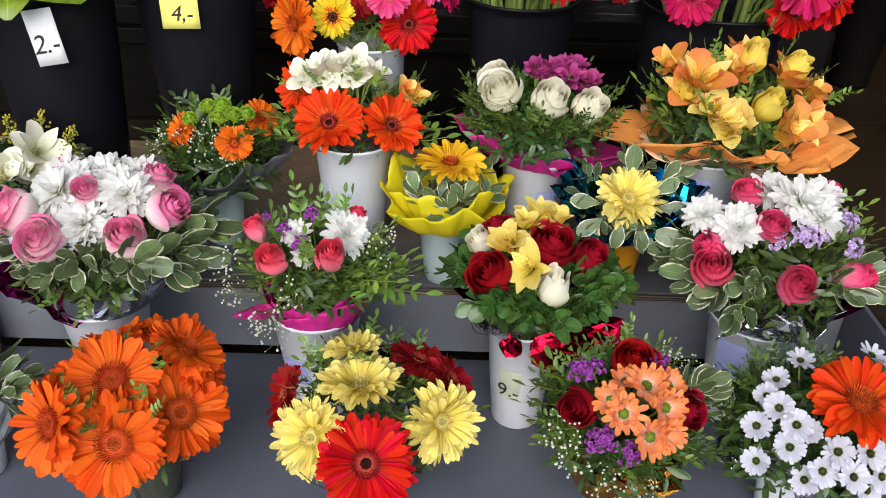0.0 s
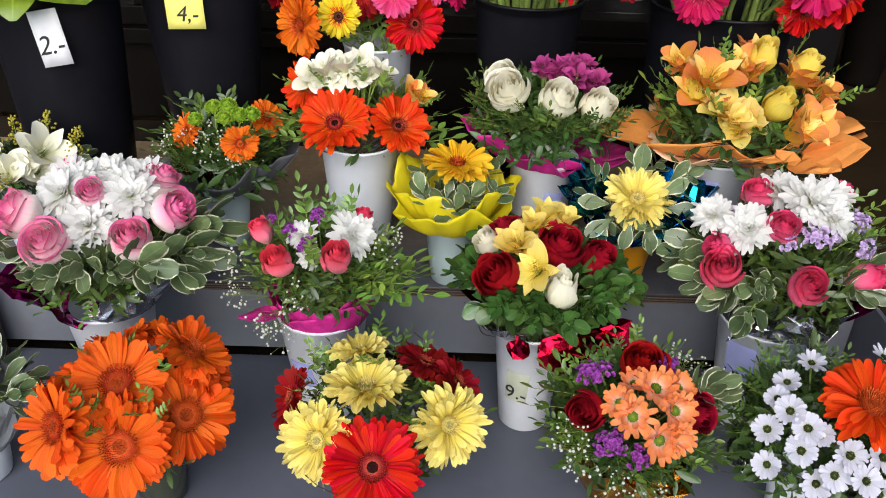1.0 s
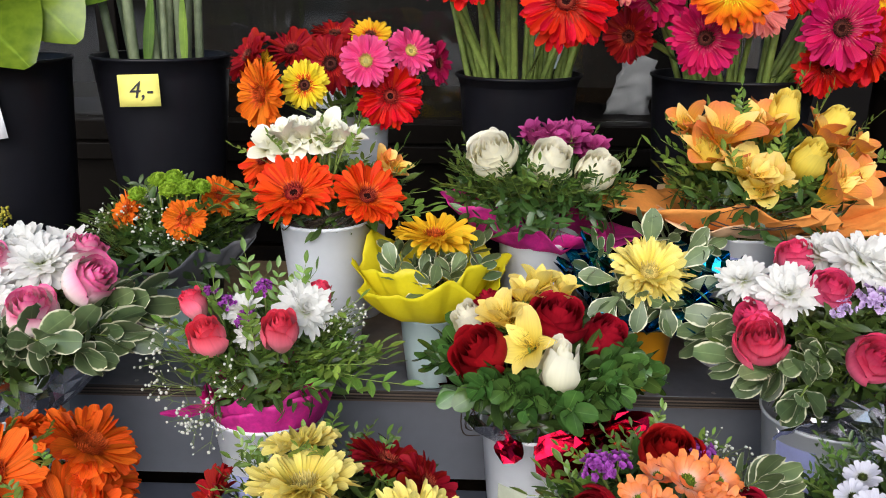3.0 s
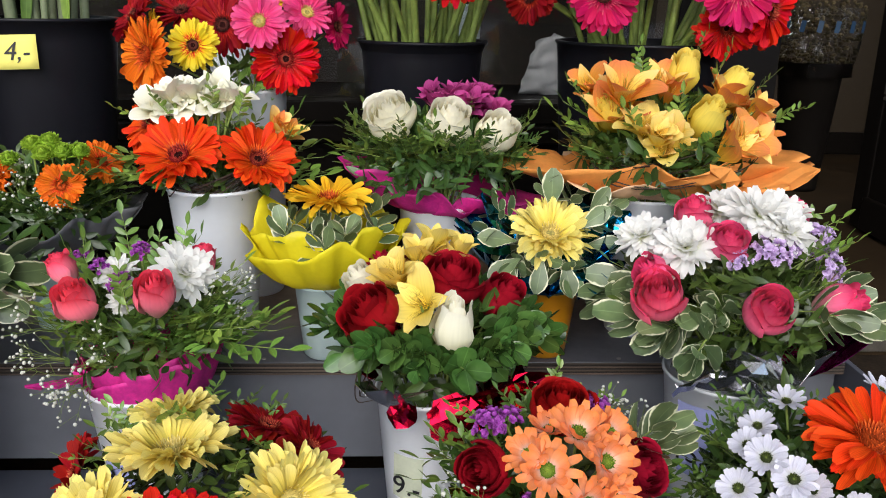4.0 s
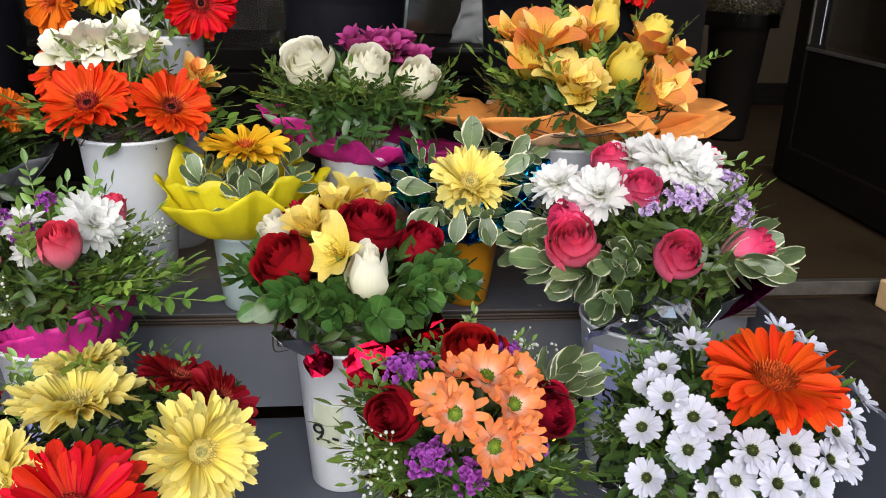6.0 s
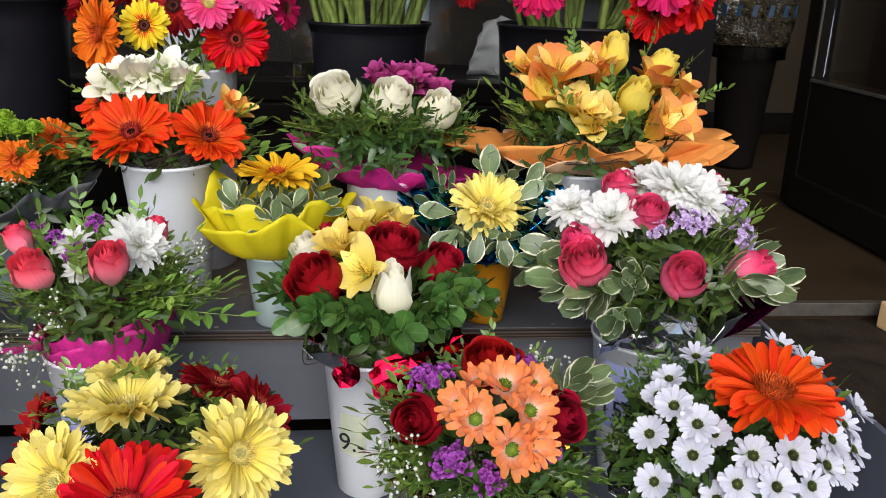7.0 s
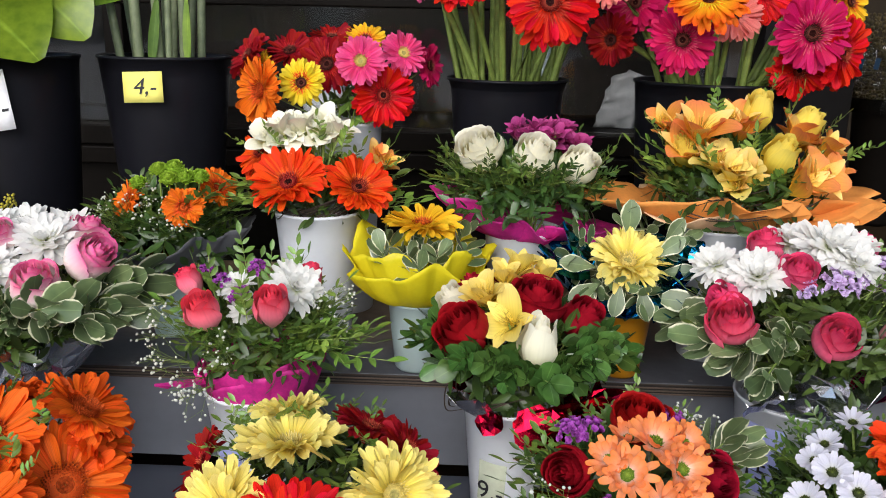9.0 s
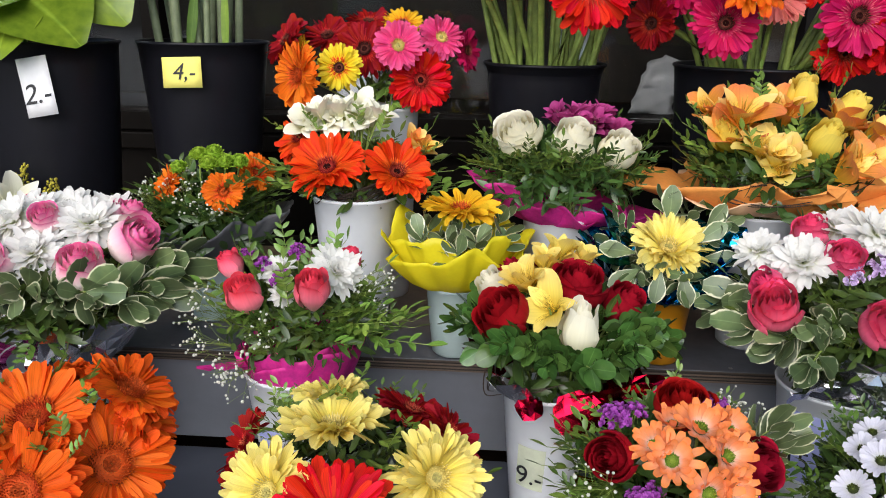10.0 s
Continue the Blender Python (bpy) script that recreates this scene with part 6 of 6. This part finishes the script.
b.wrap("foil_wrap", FOIL_SILVER, 0.057, 0.098, 0.192, 0.222, 0.008, 0, 0, (0.0, 0.006), (195, 250), 0.3, 6, foil=True)
b.twigs(8, 0.085, 0.21, 0.08)

c = flower_cup((0.512, 1.088), 0.0, 0.050, 0.074, 0.21, CUP_WHITE, BIG_CUP, "white cups")
price_patch(c, 0.050, 0.074, 0.21, -134, 0.135, 0.05, 0.10, PAPER_BLUE, "15,-", 0.036, 0.03, "lilac price sticker with black handwriting")
b = Bouquet("flower_bouquet", (0.515, 1.088), 0.01, 0.20, "pink roses, white chrysanthemums and lilac statice with variegated leaves", "bouquets")
for p, r, d, o, q in (((0.402, 1.034, 0.328), 0.035, (-0.25, -0.62, 0.72), 0.5, 5), ((0.515, 0.996, 0.324), 0.032, (0.0, -0.72, 0.68), 0.45, 5), ((0.613, 1.022, 0.322), 0.030, (0.70, -0.62, 0.42), 0.38, 4), ((0.485, 1.058, 0.385), 0.026, (0, -0.6, 0.8), 0.6, 5), ((0.471, 1.140, 0.398), 0.026, (-0.2, -0.2, 0.95), 0.5, 5), ((0.60, 1.15, 0.395), 0.025, (0.4, 0, 0.9), 0.5, 5), ((0.40, 1.06, 0.345), 0.026, (-0.8, -0.3, 0.5), 0.4, 4)):
    b.rose(p, r, R_PINK, d, "deep pink rose", o, q)
for p, r in (((0.440, 1.068, 0.374), 0.043), ((0.535, 1.095, 0.404), 0.048), ((0.396, 1.100, 0.378), 0.034), ((0.505, 1.140, 0.400), 0.038), ((0.56, 1.07, 0.392), 0.034), ((0.58, 1.13, 0.40), 0.036)):
    b.chrys(p, r)
for p, r in (((0.535, 1.055, 0.370), 0.022), ((0.555, 1.06, 0.372), 0.020), ((0.601, 1.078, 0.378), 0.023), ((0.61, 1.07, 0.355), 0.020), ((0.62, 1.075, 0.335), 0.016), ((0.492, 1.045, 0.365), 0.016), ((0.42, 1.10, 0.365), 0.02)):
    b.statice(p, r, S_LILAC, "lilac statice")
b.ring(["pitto"], 22, 0.078, 0.305, -10, 18, (0.85, 1.1), zspread=0.012)
b.ring(["light", "fine"], 26, 0.075, 0.30, 5, 40, (0.8, 1.1), zspread=0.03)
b.ring(["light"], 10, 0.08, 0.36, 20, 60, (0.7, 0.9), (-60, 80))
b.ring(["pitto"], 5, 0.085, 0.275, 0, 20, (1.0, 1.2), (-25, 25))
b.ring(["pitto"], 7, 0.085, 0.290, -12, 10, (1.0, 1.2), (150, 232))
b.ring(["fine", "deep"], 18, 0.075, 0.278, 4, 28, (0.45, 0.65), (-10, 190))
b.neck(LEAF_DEEP, 0.056, 0.205, 0.275, 240)
b.skirt(["fine", "deep"], 24, 0.065, 0.255, (0.4, 0.55), 5, 30)
b.filling(LEAF_DEEP, 280, 0.105, 0.268, 0.105)
b.wrap("foil_wrap", FOIL_SILVER, 0.0755, 0.118, 0.208, 0.258, 0.012, 0, 0, (0.0, -0.002), (-135, -10), 0.25, 5, label="crumpled silver foil", foil=True)
for p, d, k, w in (((0.50, 1.01, 0.235), (0.0, -0.7, 0.5), 0.055, 0.07), ((0.54, 1.01, 0.235), (0.4, -0.7, 0.4), 0.06, 0.07), ((0.46, 1.02, 0.225), (-0.6, -0.7, 0.1), 0.06, 0.05)):
    b.tongue("foil_corner", FOIL_SILVER, p, d, k, w, 0.2, rnd.uniform(-50, 50))
b.wrap("foil_wrap", FOIL_MAGENTA, 0.07, 0.165, 0.20, 0.265, 0.008, 0, 0, (0, 0), (-12, 28), 0.2, 5, label="magenta foil", foil=True)

# ---- front row on the lower board ----
c = flower_cup((-0.41, 0.875), 0.0, 0.034, 0.046, 0.13, CUP_GREEN, "dark olive glass cup on the lower board")
b = Bouquet("flower_bouquet", (-0.415, 0.875), 0.012, 0.13, "large orange gerberas with small green leaves and twigs", "bouquets")
S = (G_ORANGE, RING_RUST, DISC_ORANGE)
for p, r, d in (((-0.431, 0.854, 0.229), 0.068, (0.0, -0.5, 0.85)), ((-0.413, 0.788, 0.180), 0.070, (0.05, -0.8, 0.6)), ((-0.499, 0.802, 0.197), 0.064, (-0.55, -0.65, 0.5)), ((-0.347, 0.850, 0.180), 0.067, (0.5, -0.6, 0.6)), ((-0.350, 0.915, 0.238), 0.056, (0.5, 0.05, 0.85)), ((-0.400, 0.945, 0.238), 0.050, (0.0, 0.35, 0.9)), ((-0.50, 0.90, 0.21), 0.050, (-0.6, 0.1, 0.8)), ((-0.455, 0.93, 0.235), 0.050, (-0.3, 0.3, 0.9)), ((-0.335, 0.905, 0.205), 0.045, (0.7, 0.1, 0.7))):
    b.gerbera(p, r * 1.03, S, d, "deep orange gerbera with a rust centre", 10, 1.45)
b.ring(["light", "fine"], 34, 0.06, 0.165, -5, 35, (0.45, 0.75), zspread=0.02)
for p in ((-0.445, 0.80, 0.20), (-0.39, 0.815, 0.205), (-0.375, 0.83, 0.215), (-0.46, 0.83, 0.215), (-0.475, 0.86, 0.225), (-0.43, 0.79, 0.205)):
    b.sprig("fine", p, (rnd.uniform(-0.6, 0.6), -0.6, 0.7), 0.5, rnd.uniform(-40, 40))
for p in ((-0.43, 0.90, 0.25), (-0.385, 0.885, 0.255), (-0.46, 0.80, 0.222), (-0.47, 0.885, 0.24), (-0.385, 0.815, 0.222), (-0.45, 0.798, 0.215), (-0.375, 0.80, 0.205), (-0.38, 0.86, 0.24)):
    b.sprig("light", p, (rnd.uniform(-0.6, 0.6), rnd.uniform(-0.5, 0.3), 0.8), 0.5, rnd.uniform(-40, 40))
b.filling(LEAF_DEEP, 240, 0.10, 0.13, 0.085, 0.024)
b.twigs(40, 0.085, 0.165, 0.06, True)

c = flower_cup((-0.075, 0.885), 0.0, 0.034, 0.046, 0.125, CUP_AQUA, "small pale aqua plastic cup on the lower board", "aqua cups")
b = Bouquet("flower_bouquet", (-0.078, 0.880), 0.01, 0.13, "pale yellow and red gerberas with green leaves and twigs", "bouquets")
Y = (G_YELLOW, G_YELLOW, DISC_YELLOW)
b.gerbera((-0.085, 0.768, 0.178), 0.066, (G_RED, RING_RED, DISC_RED), (0.02, -0.78, 0.6), "bright red gerbera", 10, 1.2)
b.gerbera((-0.160, 0.806, 0.184), 0.060, Y, (-0.35, -0.75, 0.5), "pale yellow gerbera", 12)
b.gerbera((0.010, 0.828, 0.198), 0.058, Y, (0.45, -0.75, 0.5), "pale yellow gerbera", 12)
b.gerbera((-0.099, 0.846, 0.240), 0.060, Y, (-0.05, 0.10, 1.0), "pale yellow gerbera", 14)
b.gerbera((-0.118, 0.925, 0.238), 0.044, Y, (-0.1, 0.3, 0.95), "pale yellow gerbera", 12)
R = (G_DARKRED, RING_RED, DISC_RED)
b.gerbera((-0.203, 0.872, 0.196), 0.046, R, (-0.8, -0.2, 0.45), "dark red gerbera")
b.gerbera((-0.025, 0.920, 0.224), 0.046, R, (0.35, 0.2, 0.9), "dark red gerbera")
b.gerbera((0.020, 0.895, 0.212), 0.042, R, (0.7, -0.05, 0.7), "dark red gerbera")
b.ring(["light", "fine", "deep"], 54, 0.075, 0.175, 0, 38, (0.6, 0.9), zspread=0.025)
b.ring(["fine", "light"], 26, 0.085, 0.21, 10, 40, (0.45, 0.68), (-20, 220))
for p in ((-0.085, 0.885, 0.245), (-0.12, 0.89, 0.245), (-0.04, 0.83, 0.225), (-0.02, 0.87, 0.225)):
    b.sprig("light", p, (rnd.uniform(-0.6, 0.6), -0.5, 0.7), 0.55, rnd.uniform(-40, 40))
b.filling(LEAF_DEEP, 260, 0.11, 0.135, 0.09, 0.024)
b.twigs(54, 0.10, 0.165, 0.07, True)
b.twigs(26, 0.112, 0.155, 0.05)

c = flower_cup((0.265, 0.885), 0.0, 0.036, 0.048, 0.125, CUP_WHITE, "small white plastic cup on the lower board", "white cups")
b = Bouquet("flower_bouquet", (0.265, 0.880), 0.01, 0.13, "peach chrysanthemums, red roses and purple statice in gold foil", "bouquets")
for p, r, d in (((0.274, 0.832, 0.266), 0.038, (0.1, -0.5, 0.85)), ((0.242, 0.800, 0.247), 0.036, (-0.15, -0.75, 0.6)), ((0.297, 0.812, 0.248), 0.035, (0.25, -0.7, 0.6)), ((0.277, 0.788, 0.220), 0.037, (0.1, -0.85, 0.45)), ((0.228, 0.818, 0.253), 0.030, (-0.4, -0.6, 0.7)), ((0.250, 0.845, 0.262), 0.028, (-0.1, -0.2, 0.9)), ((0.305, 0.84, 0.262), 0.030, (0.4, -0.4, 0.8)), ((0.30, 0.79, 0.225), 0.03, (0.3, -0.8, 0.4))):
    b.daisy(p, 0.9 * r, C_PEACH, DISC_GREEN, d, "peach spray chrysanthemum with a green centre", 14, 2, 26)
b.rose((0.267, 0.880, 0.272), 0.031, R_RED, (0.05, -0.3, 0.95), "deep red rose", 0.8)
b.rose((0.186, 0.820, 0.236), 0.027, R_RED, (-0.5, -0.75, 0.4), "deep red rose", 0.6)
b.rose((0.334, 0.830, 0.230), 0.030, R_RED, (0.5, -0.65, 0.5), "deep red rose", 0.6)
for p in ((0.196, 0.875, 0.252), (0.212, 0.872, 0.256), (0.228, 0.798, 0.203), (0.215, 0.80, 0.198), (0.303, 0.798, 0.205), (0.312, 0.802, 0.212), (0.255, 0.79, 0.185), (0.30, 0.885, 0.262)):
    b.statice(p, 0.017, S_PURPLE, "purple statice")
for p, d in (((0.20, 0.82, 0.18), (-0.4, -0.8, 0.2)), ((0.23, 0.81, 0.16), (-0.1, -0.95, 0.1)), ((0.34, 0.89, 0.21), (0.5, 0.1, 0.8)), ((0.19, 0.83, 0.2), (-0.4, -0.8, 0.5)), ((0.26, 0.80, 0.15), (0.1, -0.95, 0.0)), ((0.32, 0.90, 0.21), (0.3, 0.2, 0.9))):
    b.gyps(p, d, 0.06, 0.030, 10)
b.sprig("pitto", (0.33, 0.86, 0.225), (0.4, -0.3, 0.8), 0.8)
b.sprig("pitto", (0.335, 0.87, 0.215), (0.7, -0.2, 0.5), 0.8)
b.ring(["fine", "light", "deep"], 60, 0.075, 0.175, -12, 28, (0.75, 1.05), zspread=0.025)
b.ring(["light", "fine"], 12, 0.07, 0.225, 20, 55, (0.4, 0.6), (20, 180))
b.skirt(["fine", "light"], 40, 0.07, 0.145)
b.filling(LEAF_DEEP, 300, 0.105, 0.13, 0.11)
b.wrap("foil_wrap", FOIL_GOLD, 0.046, 0.072, 0.030, 0.128, 0.004, 0, 0, (0, 0), jag=0.15, foil=True, front=0.0)
b.wrap("foil_wrap", FOIL_GOLD, 0.047, 0.105, 0.115, 0.145, 0.014, 4, 20, (-0.01, 0.02), jag=0.3, waves=6, label="crumpled gold foil", foil=True)

c = flower_cup((0.525, 0.875), 0.0, 0.038, 0.050, 0.125, CUP_WHITE, "small white plastic cup on the lower board", "white cups")
b = Bouquet("flower_bouquet", (0.522, 0.870), 0.01, 0.13, "white daisies round one orange gerbera with dark green leaves", "bouquets")
b.gerbera((0.547, 0.815, 0.264), 0.070, (G_SCARLET, RING_RUST, DISC_ORANGE), (0.0, -0.16, 0.98), "bright orange gerbera with a rust centre", 9, 1.3)
for x, y, z, r in ((0.448, 0.820, 0.246, 0.024), (0.466, 0.800, 0.236, 0.024), (0.426, 0.820, 0.214, 0.023), (0.461, 0.790, 0.207, 0.024), (0.518, 0.780, 0.211, 0.025), (0.558, 0.778, 0.212, 0.026), (0.535, 0.758, 0.190, 0.024), (0.501, 0.770, 0.186, 0.024), (0.429, 0.800, 0.171, 0.022), (0.594, 0.900, 0.275, 0.024), (0.668, 0.855, 0.218, 0.025), (0.462, 0.875, 0.248, 0.021)):
    b.daisy((x, y, z), 0.92 * r, D_WHITE, DISC_OLIVE, None, "white daisy with a dark green eye")
for x, y, z, r in ((0.627, 0.800, 0.180, 0.024), (0.60, 0.785, 0.195, 0.024), (0.575, 0.765, 0.185, 0.024), (0.64, 0.83, 0.215, 0.024), (0.62, 0.885, 0.262, 0.023), (0.485, 0.775, 0.165, 0.023), (0.56, 0.76, 0.165, 0.023), (0.44, 0.845, 0.245, 0.02), (0.50, 0.90, 0.262, 0.022), (0.65, 0.82, 0.19, 0.023), (0.61, 0.80, 0.215, 0.023), (0.485, 0.80, 0.225, 0.02)):
    b.daisy((x, y, z), 0.92 * r, D_WHITE, DISC_OLIVE, None, "white daisy with a dark green eye")
b.ring(["deep", "fine", "light"], 64, 0.075, 0.185, -4, 36, (0.5, 0.74), zspread=0.025)
b.ring(["deep", "fine"], 16, 0.08, 0.215, 15, 50, (0.45, 0.65), (0, 200))
b.ring(["deep", "fine"], 6, 0.08, 0.20, 25, 50, (0.7, 0.9), (-10, 50))
b.skirt(["deep", "fine"], 44, 0.085, 0.145)
b.filling(LEAF_DEEP, 320, 0.115, 0.13, 0.11)
b.wrap("foil_wrap", FOIL_SILVER, 0.049, 0.11, 0.115, 0.14, 0.012, 4, 20, (0.0, 0.02), jag=0.25, waves=6, label="crumpled silver foil", foil=True)

c = flower_cup((-0.690, 0.905), 0.0, 0.036, 0.048, 0.12, CUP_WHITE, "small white plastic cup on the lower board", "white cups")
b = Bouquet("flower_bouquet", (-0.690, 0.905), 0.01, 0.125, "red rose and variegated leaves in clear crumpled cellophane", "bouquets")
b.ring(["pitto"], 14, 0.045, 0.15, 5, 40, (0.7, 0.95))
b.filling(LEAF_VAR, 60, 0.05, 0.13, 0.06, 0.036, 0.5)
b.wrap("cellophane_wrap", CLEAR, 0.047, 0.075, 0.06, 0.15, 0.008, 0, 0, jag=0.2, label="clear crumpled cellophane", foil=True)
b.rose((-0.665, 0.915, 0.185), 0.03, R_RED, (0, -0.3, 0.9), "deep red rose", 0.6)

# ---- inside the shop ----
e = thing("floor_vase", (1.165, 2.32, 0.168), "tall black vase with bagged dried gypsophila on the shop floor", "vase")
g = Geo()
g.lathe([(0.0005, 0.004), (0.049, 0.003), (0.053, 0.0), (0.055, 0.01), (0.080, 0.33), (0.081, 0.332), (0.081, 0.336), (0.077, 0.336), (0.05, 0.02), (0.0005, 0.02)], (0, 0, 0), 36)
part("vase_body", g, [FRAME], e)
g = Geo()
for _ in range(900):
    a, q, z = rnd.uniform(0, 6.28), math.sqrt(rnd.random()), rnd.random()
    r = (0.080 + 0.030 * math.sin(3 * z)) * q
    g.ball((r * math.cos(a), r * math.sin(a), 0.33 + 0.22 * z), rnd.uniform(0.002, 0.006))
tagged(part("dried_filling", g, [STRAW], e), kind="stuff")
g = Geo()
rows = []
for i in range(9):
    z = 0.30 + 0.17 * i / 8
    rows.append([((0.098 + 0.016 * i / 8 + 0.008 * noise.noise((9 * math.cos(a) + i, 9 * math.sin(a), i))) * math.cos(a), (0.098 + 0.016 * i / 8 + 0.008 * noise.noise((9 * math.sin(a), 7 * math.cos(a), i * 0.7))) * math.sin(a), z) for a in np.linspace(0, 2 * math.pi, 48)])
g.grid(rows, lambda i, j: (j / 47, i / 8))
bag = part("plastic_bag", g, [glass_m], e, "clear plastic bag with blue printing")
for k in range(6):
    a = radians(-150 + 19 * k)
    g = Geo()
    g.box((-0.006, 0, -0.014), (0.006, 0.001, 0.014))
    part("printed_bar", g, [BLUE_PRINT], bag, "", pose(0.121 * math.cos(a), 0.121 * math.sin(a), 0.425, 0, 8, math.degrees(a) + 90), False)

c = flower_cup((0.235, 2.16), 0.431, 0.04, 0.055, 0.2, CUP_AQUA, "pale green plastic cup on the inner window sill")
c = flower_cup((-0.30, 2.20), 0.431, 0.05, 0.06, 0.14, CUP_WHITE, "white plastic cup on the inner window sill", "white cups")

e = thing("plastic_film", (0.43, 2.12, 0.431), "crumpled white plastic film standing on the inner window sill", "plastic film")
g = Geo()
rows = [[(0.035 * (j / 5 - 0.5) * (1.6 - 0.5 * i / 8) * 2 + 0.02 * i / 8 + 0.010 * noise.noise((i * 0.8, j * 1.1, 3)), 0.03 * noise.noise((i * 0.9, j * 0.9, 9)), 0.14 * i / 8 * (1 - 0.05 * abs(j - 3))) for j in range(6)] for i in range(9)]
g.grid(rows, lambda i, j: (j / 5, i / 8))
f = part("film_sheet", g, [FILM], e)
f.modifiers.new("thickness", "SOLIDIFY").thickness = 0.0006
